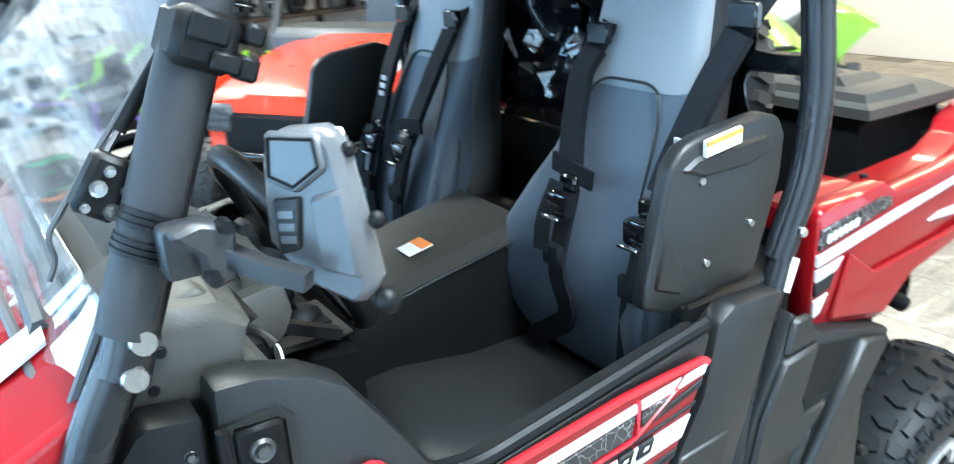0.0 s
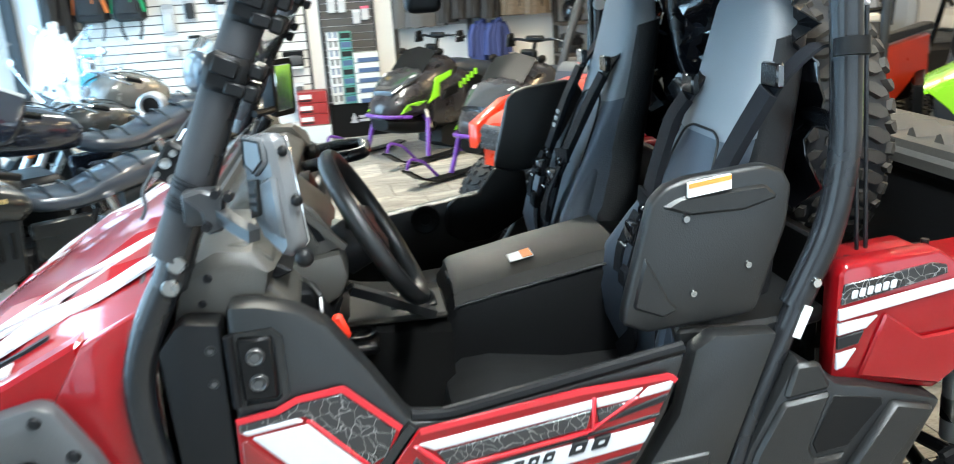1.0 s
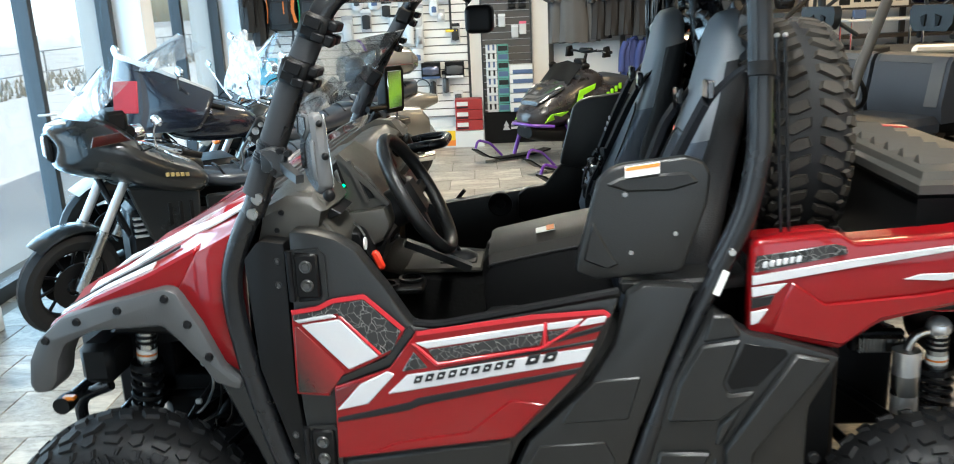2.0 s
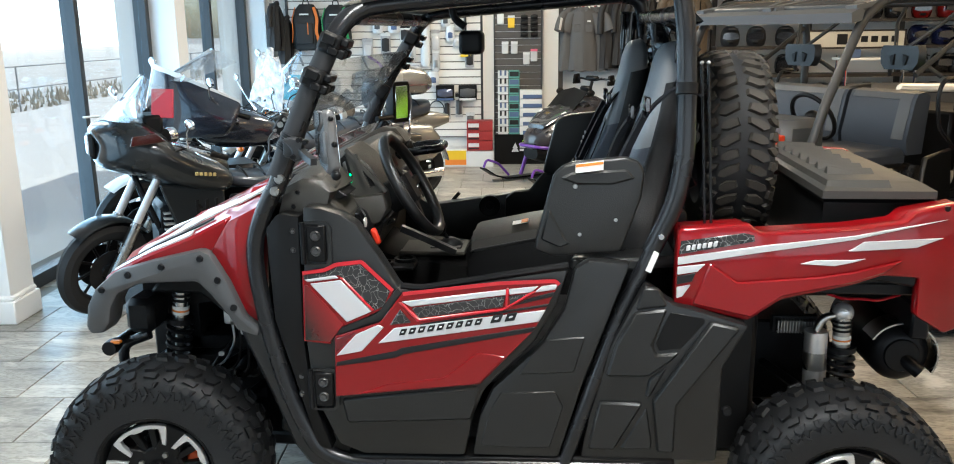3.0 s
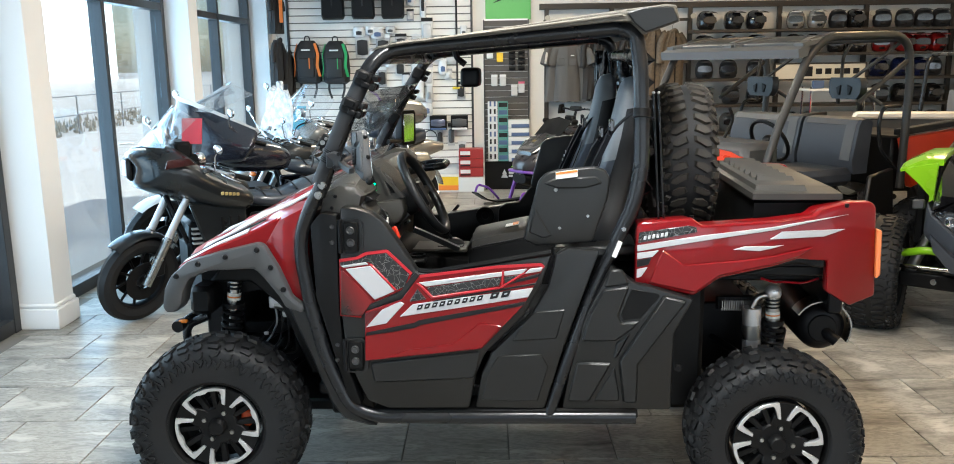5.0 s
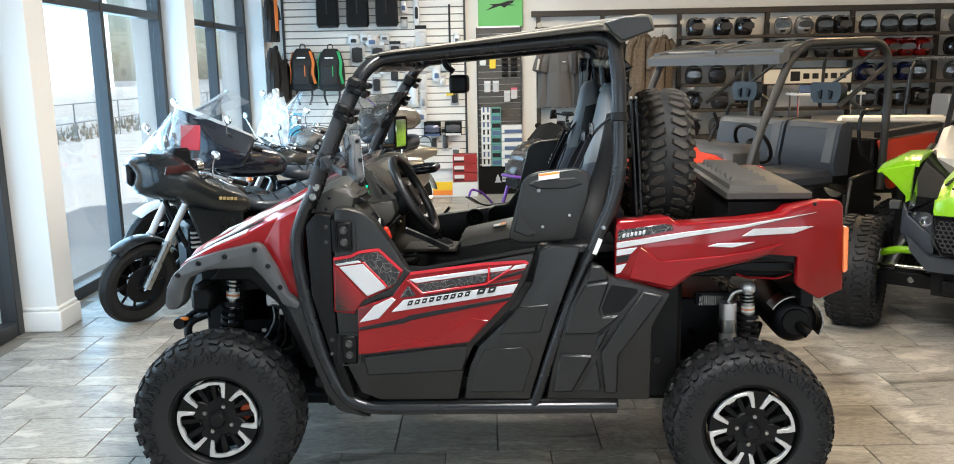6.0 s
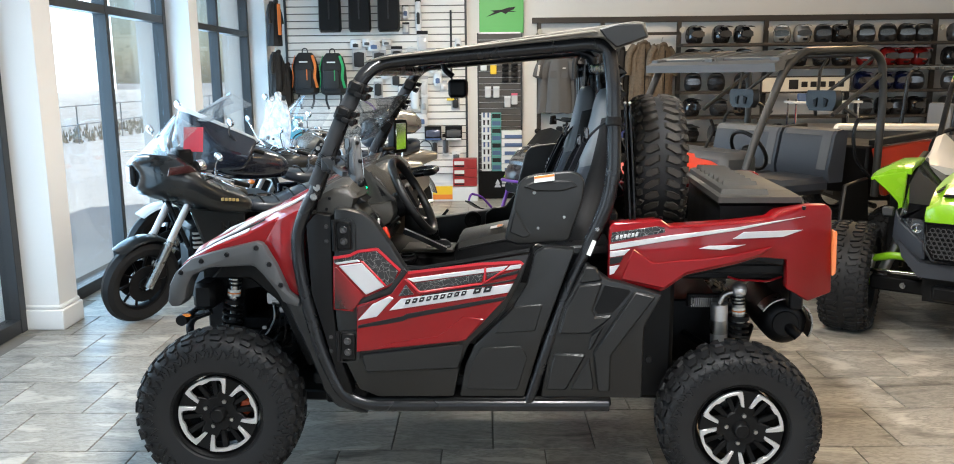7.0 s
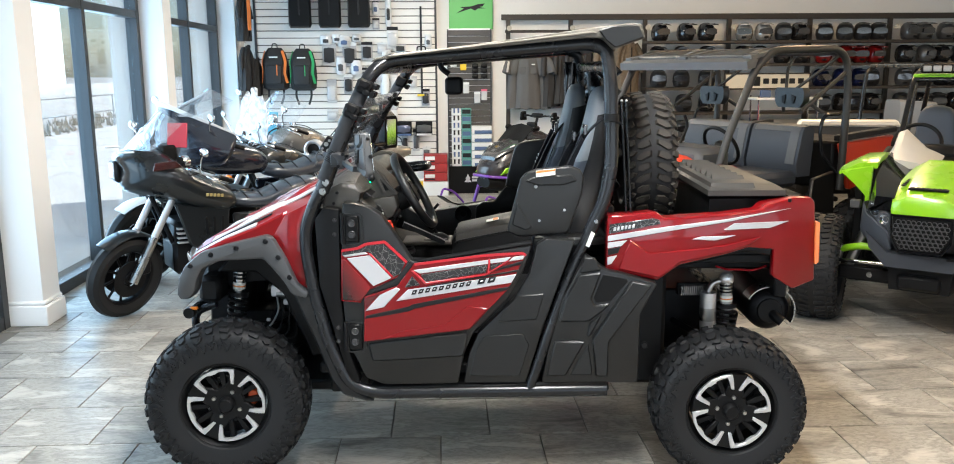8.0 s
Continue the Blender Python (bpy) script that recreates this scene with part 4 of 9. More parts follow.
def hood_row(x, ze, ye, zc):
    row = []
    for k, (f, h) in enumerate(((0, 0), (.10, .35), (.22, .72), (.30, .80), (.52, .62), (.60, .88), (.80, 1.0), (1, 1.0))):
        # raised and sunken facets between the creases
        lift = .011 * (1 if (round(x * 7) + k) % 2 else -1) if 1 < k < 6 else 0
        row.append((x, ye + (YC - ye) * f, ze + (zc - ze) * h + lift))
    return row + [(x, 2 * YC - y, z) for x, y, z in row[-2::-1]]


hood_bm = sheet([hood_row(*r) for r in HOODX], (0, 0, -.02))
bmesh.ops.triangulate(hood_bm, faces=hood_bm.faces)
hood = up("hood", hood_bm, RED, "glossy red faceted hood with white and black stripes, some painted glare")
hood.data.set_sharp_from_angle(angle=radians(7))


def hood_at(x, f):
    rows = [hood_row(*r)[:8] for r in HOODX]
    for a, b in zip(rows, rows[1:]):
        if a[0][0] <= x <= b[0][0]:
            t = (x - a[0][0]) / (b[0][0] - a[0][0])
            row = [Vector(p).lerp(Vector(q), t) for p, q in zip(a, b)]
            y = row[0].y + (YC - row[0].y) * f
            for p, q in zip(row, row[1:]):
                if p.y <= y <= q.y + 1e-6:
                    s = (y - p.y) / max(1e-6, q.y - p.y)
                    return p.lerp(q, s) + Vector((0, 0, .008))
    return rows[-1][0]


def hood_stripe(f0, f1, x0, x1, material, slope=0.0):
    def make():
        n = 10
        rows = [[hood_at(x0 + (x1 - x0) * i / n, f0 + (f1 - f0) * j / 2 + slope * (i / n)) for j in range(3)] for i in range(n + 1)]
        return sheet([[tuple(p) for p in r] for r in rows], (0, 0, -.006))
    both("hood_stripe", make, material)


# white bands: partly printed stripes, partly window reflections put in as white
hood_stripe(.020, .060, -.19, .16, WHITE, .01)
hood_stripe(.075, .085, -.18, .22, BLACKPRINT, .02)
hood_stripe(.115, .190, -.06, .41, WHITE, .05)
hood_stripe(.250, .275, -.16, .20, WHITE, .02)
hood_stripe(.330, .400, .06, .41, WHITE, .05)
hood_stripe(.500, .530, -.15, .38, WHITE, .03)
latch = up("hood_latch", loft([[(x, .185 + d, z) for d, z in ((-.012, z0), (.012, z0), (.009, z0 + .018), (-.009, z0 + .018))] for x, z0 in ((.335, 1.243), (.350, 1.252), (.385, 1.268), (.395, 1.266))]), PLASTIC2, "black rubber hood latch")
both("front_fender", lambda: prism([(.235, 1.095), (.30, 1.20), (.44, 1.268), (.405, 1.12), (.40, .97), (.405, .87), (.385, .865), (.33, .905), (.285, .965)], -.012, .05, .010, seg=2), RED, "glossy red front fender")
both("fender_top", lambda: prism([(-.12, 1.0), (-.1, 1.025), (.02, 1.085), (.17, 1.145), (.30, 1.21), (.30, 1.18), (.235, 1.08), (.10, 1.075), (-.04, 1.03)], -.006, .06, .008), RED)
FLARE = mat("dark_flare_plastic", (0.048, 0.049, 0.051), 0.36, vary=0.12, fine=300, bump=0.12)
FL = [(-.172, .862), (-.160, .930), (-.130, .985), (-.060, 1.043), (.065, 1.080), (.222, 1.117), (.250, 1.104), (.300, 1.015), (.345, .905), (.392, .872), (.385, .840), (.318, .862), (.294, .907), (.243, .974), (.203, 1.016),
      (.019, 1.006), (-.056, .972), (-.082, .925), (-.094, .873), (-.115, .842), (-.158, .836)]
both("fender_flare", lambda: prism(FL, -.045, .05, .012, seg=2), FLARE, "dark grey bolted fender flare")
for x, z in ((-.105, .985), (-.015, 1.034), (.095, 1.062), (.220, 1.090), (.270, 1.022), (.314, .935)):
    up("flare_bolt", lathe([(0, -.006), (.009, -.006), (.012, 0), (.012, .01), (0, .01)], 10, c=(x, -.045, z)), DARKMETAL)
both("inner_fender", lambda: prism([(-.08, .90), (.0, .99), (.16, 1.035), (.30, .90), (.38, .84), (.40, .52), (.34, .50), (.22, .80), (.10, .90)], .20, .50, .01), PLASTIC2)
up("nose", loft([[(-.285, .42, .76), (-.285, 1.06, .76), (-.285, 1.06, .90), (-.285, .42, .90)], [(-.15, .30, .80), (-.15, 1.18, .80), (-.15, 1.18, .95), (-.15, .30, .95)], [(.3, .36, .86), (.3, 1.12, .86), (.3, 1.12, 1.0), (.3, .36, 1.0)]]), PLASTIC2, "black plastic nose")
up("radiator", box((-.16, YC, .66), (.10, .56, .30), .01), DARKMETAL, "dark radiator core")
for c, z in (((.10, .60, .05), .60), ((.10, .55, .04), .80)):
    both("front_frame_rail", lambda: box((c[0], .56, z), (c[1], c[2], .055), .006), DARKMETAL)
for x in (-.08, .25):
    both("front_frame_post", lambda: box((x, .56, .70), (.05, .05, .26), .006), DARKMETAL)
both("arch_lamp_box", lambda: box((-.10, .22, .83), (.10, .14, .12), .02), PLASTIC2, "small black box in the wheel arch")
both("brake_hose", lambda: tube([(.02, .20, .45), (.10, .26, .62), (.16, .36, .70), (.12, .50, .76)], .007, .05, 6), PLASTIC2)
both("knuckle", lambda: box((.02, .19, .40), (.07, .06, .20), .015), DARKMETAL, "black steering knuckle")
both("clamp_fitting", lambda: lathe([(0, -.03), (.018, -.03), (.018, -.012), (.026, -.010), (.026, .012), (.018, .014), (.018, .03), (0, .03)], 12, axis="x", c=(.195, .30, .775)), STEEL, "bright brake line fitting")
both("valve_block", lambda: boxes([((.165, .31, .79), (.05, .05, .055)), ((.235, .31, .755), (.045, .04, .035)), ((.205, .32, .735), (.03, .05, .03))], .006), SILVER, "cast silver valve block")
for k in range(4):
    both("brake_line", lambda: tube([(.165 + .02 * k, .30, .765), (.175 + .02 * k, .29 + .01 * k, .70), (.13 + .04 * k, .31, .62 - .02 * k), (.03 + .05 * k, .36, .54)], .0045, .04, 6), (STEEL, PLASTIC2, DARKMETAL, PLASTIC2)[k])
both("shaft_boot", lambda: lathe([(.020, -.06), (.030, -.05), (.024, -.04), (.034, -.03), (.027, -.02), (.038, -.01), (.030, 0), (.042, .01), (.034, .02), (.044, .03), (.020, .04)], 16, c=(.0, .30, .385)), PLASTIC2, "ribbed rubber shaft boot")
both("line_clip", lambda: box((.125, .28, .655), (.018, .012, .014), .002), WHITEPL, "pale cable clip")
both("steering_boot", lambda: lathe([(.016, -.10), (.026, -.09), (.020, -.08), (.028, -.07), (.022, -.06), (.030, -.05), (.024, -.04), (.032, -.03), (.026, -.02), (.034, 0), (.016, .01)], 16, c=(.17, .42, .565)), PLASTIC2, "ribbed steering boot")
both("wire_loom", lambda: tube([(.30, .30, .88), (.22, .28, .74), (.26, .34, .60), (.34, .32, .50)], .011, .06, 8), PLASTIC2)
for y0 in (.18, 1.30):
    up("bumper_tube", tube([(-.12, y0, .56), (-.175, y0, .60), (-.185, y0, .72), (-.08, y0, .76)], .018, .05), TUBE)
up("bumper_tube", rod((-.17, .12, .745), (-.17, 1.36, .745), .018), TUBE)
up("bumper_tube", rod((-.16, .18, .58), (-.16, 1.30, .58), .018), TUBE)
both("bumper_cap", lambda: lathe([(0, -.03), (.024, -.03), (.026, 0), (.02, .03), (0, .03)], 14, c=(-.17, .10, .745)), PLASTIC2)
both("reflector", lambda: box((-.15, .085, .765), (.035, .02, .012), .003), mat("amber_lens", (0.7, 0.2, 0.02), 0.25, coat=0.5), "amber reflector")
up("skid_plate", box((.85, YC, .33), (1.6, .9, .05), .01), PLASTIC2)
up("floor_pan", box((.98, YC, .50), (1.15, 1.38, .05), .01), PLASTIC2)
both("under_box", lambda: box((.52, .25, .40), (.18, .2, .10), .01), PLASTIC2)
up("engine_bay", box((1.72, YC, .68), (.46, 1.05, .62), .02), PLASTIC2)
up("rear_frame", boxes([((2.1, .42, .90), (.86, .05, .06)), ((2.1, 1.06, .90), (.86, .05, .06)), ((2.48, YC, .82), (.06, .9, .12)), ((2.0, YC, .60), (.4, .5, .3))], .008), DARKMETAL)

both("lower_fender", lambda: prism([(.315, .868), (.395, .872), (.425, .80), (.485, .58), (.555, .44), (.66, .375), (.62, .375), (.52, .40), (.47, .47), (.40, .66)], -.02, .06, .010), PLASTIC, "dark plastic panel behind the front wheel")
# suspension
def spring(c0, c1, r, turns, wire, n=14):
    a, b = Vector(c0), Vector(c1)
    d = (b - a).normalized()
    s = d.cross(Vector((0, 1, 0))).normalized()
    t = s.cross(d)
    return [a.lerp(b, i / (turns * n)) + r * (s * math.cos(2 * math.pi * i / n) + t * math.sin(2 * math.pi * i / n)) for i in range(turns * n + 1)]


def damper(top, low, res=None):
    a, b = Vector(top), Vector(low)
    s = up("shock_absorber", rod(a.lerp(b, .30), b, .014, 12), STEEL, "coil spring shock absorber")
    up("shock_body", rod(a, a.lerp(b, .42), .028, 16), STEEL, "", s)
    up("shock_label", rod(a.lerp(b, .24), a.lerp(b, .31), .0286, 16), STICKER, "white warning label", s)
    up("coil_spring", sweep(spring(a.lerp(b, .38), a.lerp(b, .95), .038, 8, .009), [(.009 * math.cos(q), .009 * math.sin(q)) for q in (0, 1.05, 2.1, 3.14, 4.19, 5.24)]), DARKMETAL, "black coil spring", s)
    up("spring_seat", rod(a.lerp(b, .93), a.lerp(b, .98), .046, 16), DARKMETAL, "", s)
    up("spring_collar", rod(a.lerp(b, .34), a.lerp(b, .385), .046, 16), DARKMETAL, "", s)
    for k in range(3):
        up("adjuster_ring", rod(a.lerp(b, .10 + .04 * k), a.lerp(b, .12 + .04 * k), .0305, 16), DARKMETAL, "", s)
    up("label_band", rod(a.lerp(b, .27), a.lerp(b, .285), .0292, 16), ORANGE, "", s)
    return s


for yy in (.24, 2 * YC - .24):
    damper((.025, yy, .95), (-.03, yy, .52))
    damper((2.235, yy + (.06 if yy < 1 else -.06), .86), (2.25, yy + (.06 if yy < 1 else -.06), .48))
    e = 1 if yy < 1 else -1
    r = up("reservoir", rod((2.153, yy + .05 * e, .785), (2.158, yy + .05 * e, .60), .037, 18), SILVER, "silver shock reservoir")
    up("reservoir_label", rod((2.154, yy + .05 * e, .715), (2.156, yy + .05 * e, .655), .0376, 18), STEEL, "", r)
    up("reservoir_neck", tube([(2.153, yy + .05 * e, .785), (2.17, yy + .05 * e, .83), (2.235, yy + .06 * e, .84)], .013, .03), STEEL, "", r)
    up("shock_head", ball((2.236, yy + .06 * e, .845), (.035, .03, .035)), SILVER, "", r)
    for z0, z1 in ((.36, .45), (.56, .60)):
        for x0, x1 in ((-.02, -.16), (.02, .20), (2.18, 2.0), (2.22, 2.36)):
            up("control_arm", rod((x0, yy - .06 * e, z0), (x1, yy + .34 * e, z1), .017, 8), DARKMETAL)
    up("drive_shaft", rod((2.2, yy - .02 * e, .34), (2.2, YC, .50), .02, 10), DARKMETAL)
    up("drive_shaft", rod((0, yy - .02 * e, .34), (0, YC, .45), .018, 10), DARKMETAL)
    up("tie_rod", rod((.12, yy - .05 * e, .50), (.20, yy + .3 * e, .62), .011, 8), CHROME)
up("differential", box((0.05, YC, .46), (.35, .4, .25), .04), DARKMETAL)
# exhaust silencer with a heat shield
muf = up("silencer", lathe([(0, 0), (.065, 0), (.085, .012), (.098, .03), (.10, .08), (.10, .45), (0, .45)], 28, c=(2.458, .36, .678)), DARKMETAL, "black exhaust silencer")
up("silencer_mouth", lathe([(.0, -.002), (.055, -.002), (.062, .01), (.058, .012), (.0, .012)], 24, c=(2.458, .355, .678)), PLASTIC2, "", muf)
up("tail_pipe", tube([(2.458, .40, .678), (2.488, .335, .648), (2.508, .325, .633)], .024, .04, 12), DARKMETAL, "", muf)
shield = bmesh.new()
merge(shield, sweep([(2.458 + .115 * math.cos(a), .40, .678 + .115 * math.sin(a)) for a in (radians(150 - 9 * i) for i in range(21))], [(-.05, -.003), (.05, -.003), (.05, .003), (-.05, .003)], side=(0, 1, 0)))
up("heat_shield", shield, STEEL, "bright curved heat shield", muf)

# seats with harness belts
def superring(cx, y, z, hw, th, dx, n=20):
    """One level of a padded seat: rounded, with side bolsters forward."""
    out = []
    for i in range(n):
        a = 2 * math.pi * i / n
        c, s = math.cos(a), math.sin(a)
        ex, ey = abs(c) ** .55 * (1 if c > 0 else -1), abs(s) ** .55 * (1 if s > 0 else -1)
        x = cx + th / 2 * ex + (dx * (abs(ey) ** 3) * -1 if ex < .2 else 0)
        out.append((x, y + hw * ey, z + ex * th * .12))
    return out


LEVELS = ((.80, 1.49, .15, .10, .0), (.84, 1.485, .195, .15, .04), (.92, 1.486, .226, .175, .075), (1.0, 1.488, .238, .19, .09), (1.10, 1.512, .232, .19, .09), (1.18, 1.540, .206, .172, .07), (1.25, 1.563, .178, .158, .045), (1.32, 1.584, .164, .146, .03),
          (1.40, 1.608, .158, .132, .016), (1.50, 1.630, .152, .118, .006), (1.60, 1.648, .146, .105, .0), (1.66, 1.654, .130, .092, .0), (1.695, 1.655, .10, .07, .0), (1.713, 1.655, .05, .04, 0))


def seat_front(z):
    """How far forward the padding comes at a height."""
    for a, b in zip(LEVELS, LEVELS[1:]):
        if a[0] <= z <= b[0]:
            t = (z - a[0]) / (b[0] - a[0])
            return (a[1] - a[3] / 2) * (1 - t) + (b[1] - b[3] / 2) * t
    return 1.6


GLOSSBK = mat("gloss_black_buckle", (0.006, 0.006, 0.007), 0.15, vary=0.1, coat=0.7)
BOLST = mat("slate_bolster_vinyl", (0.052, 0.064, 0.084), 0.40, vary=0.15, fine=300, bump=0.2)


def seat(y):
    s = up("seat", loft([superring(cx, y, z, hw, th, dx, 28) for z, cx, hw, th, dx in LEVELS if z <= 1.51]), VINYL, "slate grey bucket seat with harness belts")
    up("headrest", loft([superring(cx - .001, y, z, hw + .002, th + .003, dx, 28) for z, cx, hw, th, dx in LEVELS if z >= 1.40]), VINYLTOP, "grey vinyl headrest", s)
    up("seat_shell", loft([superring(cx + th * .12, y, z, hw + .012, th * .92, 0, 28) for z, cx, hw, th, dx in LEVELS if z < 1.66]), VINYLB, "black seat back shell", s)
    up("cushion", loft([[(x, yy, zz) for x, zz in ((.93, z0), (.945, z0 + .06), (.99, z0 + .095), (1.06, z0 + .10), (1.25, z0 + .07), (1.42, z0 + .07), (1.42, z0 - .04), (.97, z0 - .04))] for yy, z0 in ((y - .255, .68), (y - .24, .715), (y - .20, .73), (y - .12, .722), (y + .12, .722), (y + .20, .73), (y + .24, .715), (y + .255, .68))]), mat("black_cushion_vinyl", (0.020, 0.0195, 0.019), 0.42, vary=0.2, fine=250, bump=0.2), "black seat cushion", s)
    for e in (-1, 1):
        up("bolster", loft([[(cx + r * math.cos(a) * .8, y + e * (hw - .030) + r * math.sin(a), z) for a in (math.pi * k / 8 for k in range(16))] for z, cx, r, hw in ((.84, 1.435, .012, .195), (.88, 1.415, .034, .212), (.96, 1.402, .046, .232), (1.04, 1.412, .048, .236), (1.12, 1.438, .044, .226), (1.18, 1.472, .036, .206), (1.24, 1.510, .024, .182), (1.27, 1.530, .008, .172))]), BOLST, "rounded slate side bolster", s)
    fr = [(seat_front(z) - .002, y + o, z) for o, z in ((-.125, 1.20), (-.115, 1.33), (-.095, 1.385), (-.06, 1.40), (.06, 1.40), (.095, 1.385), (.115, 1.33), (.125, 1.20))]
    up("seam", tube(fr, .003, .02, 6), VINYLB, "", s)
    near = 1 if y < YC else -1
    for e in (-1, 1):
        inner = e * near > 0
        k = 1 if inner else 1.25
        if near > 0:
            path = ((.095, 1.476), (.112, 1.41), (.085, 1.30), (.055, 1.19), (.045, 1.115), (.0, 1.0)) if inner else ((.27, 1.53), (.235, 1.41), (.208, 1.28), (.203, 1.20), (.190, 1.13), (.175, 1.0))
        else:
            path = ((.105, 1.48), (.090, 1.38), (.060, 1.24), (.055, 1.18), (.045, 1.10), (.03, 1.0)) if inner else ((.15, 1.48), (.155, 1.36), (.130, 1.22), (.125, 1.17), (.12, 1.10), (.10, 1.0))
        on = lambda o, z, off=.025: (seat_front(z) - off, y + o * e, z)
        line = [(1.72, y + (path[0][0] + .01) * e, 1.56), (1.655, y + path[0][0] * e, 1.60), on(*path[0], .008), on(*path[1]), on(*path[2], .032), on(*path[3], .034)]
        up("shoulder_belt", strap(line, .052, .006, (0, 1, 0)), WEB, "black harness webbing", s)
        up("belt_pad", strap([on(path[0][0] * .9 + path[1][0] * .1, path[0][1] - .02, .018), on(*path[1], .034), on(*path[2], .040), on(path[3][0], path[3][1] + .03, .040)], .060, .016, (0, 1, 0)), WEB, "padded belt sleeve", s)
        for j in range(0 if inner else 3):
            z = 1.325 - .020 * j
            f = (path[1][1] - z) / (path[1][1] - path[2][1])
            up("pad_mark", box(on(path[1][0] + (path[2][0] - path[1][0]) * f, z, .047), (.006, .026, .014), .002), WHITE, "white bars", s)
        ob, zb = path[4][0], 1.15
        yb = y + ob * e
        up("hip_belt", strap([on(ob, 1.19, .034), on(ob, 1.02, .024), on(path[5][0], .92, .02), (seat_front(.84) - .02, y + .16 * e, .81)], .050, .008, (0, 1, 0)), WEB, "", s)
        up("belt_keeper", box(on(ob, 1.055, .034), (.020, .058, .050), .006), WEB, "stitched belt keeper", s)
        up("buckle", box(on(ob, zb + .01, .048), (.035, .064, .055), .010, None, 2), GLOSSBK, "glossy black plastic buckle", s)
        up("buckle_tongue", box(on(ob, zb + .052, .042), (.020, .052, .036), .006), GLOSSBK, "", s)
        up("buckle_bar", box(on(ob, zb - .012, .068), (.008, .054, .008), .002), CHROME, "", s)
        up("adjuster", box(on(path[0][0], path[0][1] + .01, .020), (.018, .066, .045), .004), GLOSSBK, "", s)
        up("belt_tail", strap([on(ob + .03, 1.20, .05), on(ob + .035, 1.12, .055), on(ob + .03, 1.06, .045)], .045, .006, (0, 1, 0)), WEB, "", s)
    up("chest_strap", strap([(seat_front(1.23) - .045, y + .11 * near, 1.235), (seat_front(1.23) - .05, y + .03 * near, 1.225), (seat_front(1.22) - .045, y - .02 * near, 1.215)], .04, .008, (0, 0, 1)), WEB, "", s)
    return s


seat(.385)
seat(1.095).matrix_basis = Matrix.Translation((-.05, 0, 0))      # slid further forward

# side bolster guards
SH = [(1.233, 1.119), (1.240, 1.16), (1.288, 1.345), (1.315, 1.372), (1.354, 1.384), (1.495, 1.398), (1.535, 1.385), (1.552, 1.353), (1.545, 1.28), (1.492, 1.122), (1.475, 1.112), (1.282, 1.098)]
g = both("seat_guard", lambda: prism(SH, .006, .042, .012, seg=3), PLASTIC, "dark moulded plastic side guard")
both("guard_ridge", lambda: prism([(1.30, 1.335), (1.34, 1.355), (1.50, 1.365), (1.53, 1.335), (1.46, 1.315), (1.36, 1.315)], -.000, .02, .008), PLASTIC)
both("guard_ridge", lambda: prism([(1.275, 1.255), (1.25, 1.15), (1.31, 1.125), (1.345, 1.14), (1.325, 1.16)], .001, .02, .007), PLASTIC)
for x, z in ((1.352, 1.312), (1.471, 1.214), (1.367, 1.169)):
    up("screw", lathe([(0, -.004), (.006, -.004), (.0075, 0), (.0075, .01), (0, .01)], 10, c=(x, .004, z)), STEEL)
    up("screw", lathe([(0, -.004), (.006, -.004), (.0075, 0), (.0075, .01), (0, .01)], 10, c=(x, 2 * YC - .004, z)), STEEL)
st = up("warning_label", prism([(1.352, 1.352), (1.432, 1.362), (1.432, 1.388), (1.352, 1.378)], -.0035, .004), STICKER, "white and orange warning label")
up("label_head", prism([(1.353, 1.369), (1.431, 1.379), (1.431, 1.387), (1.353, 1.377)], -.0055, -.002), ORANGE, "", st)
up("guard_lobe", prism([(1.055, .90), (1.060, 1.0), (1.10, 1.03), (1.17, 1.035), (1.235, 1.12), (1.34, 1.10), (1.35, .95), (1.20, .865), (1.12, .86)], 2 * YC - .05, 2 * YC - .016, .012, seg=2), PLASTIC2, "black lower guard lobe")
both("guard_bracket", lambda: rod((1.43, .03, 1.16), (1.43, .15, 1.10), .012, 8), DARKMETAL)

# centre console
con = up("centre_console", loft([[(x, y0, z0) for y0, z0 in ((.585, .60), (.585, z - .05), (.61, z - .008), (.635, z), (.845, z), (.87, z - .008), (.895, z - .05), (.895, .60))] for x, z in ((.965, .965), (.99, .997), (1.20, 1.038), (1.42, 1.073), (1.50, 1.065))]), PLASTIC2, "black centre console between the seats")
up("console_lid", loft([[(x, y0, z0) for y0, z0 in ((.59, z - .045), (.60, z - .004), (.64, z + .014), (.84, z + .014), (.88, z - .004), (.89, z - .045))] for x, z in ((.985, .993), (1.0, 1.003), (1.20, 1.045), (1.40, 1.081))]), mat("worn_console_plastic", (0.036, 0.032, 0.026), 0.55, vary=0.2, fine=420, bump=0.2), "textured taupe console lid", con)
up("lid_latch", box((.984, .735, .985), (.014, .07, .03), .004), PLASTIC2, "black lid latch", con)
up("lid_groove", tube([(.982, .586, .958), (1.0, .584, .968), (1.20, .584, 1.008), (1.42, .584, 1.046)], .004, .02, 6), VINYLB, "", con)
up("console_label", prism([(1.135, .625), (1.135, .685), (1.195, .685), (1.195, .625)], 1.0585, 1.0605, axis="z", warp=lambda c: (c.x, c.y, c.z + (c.x - 1.165) * .2)), STICKER, "white label", con)
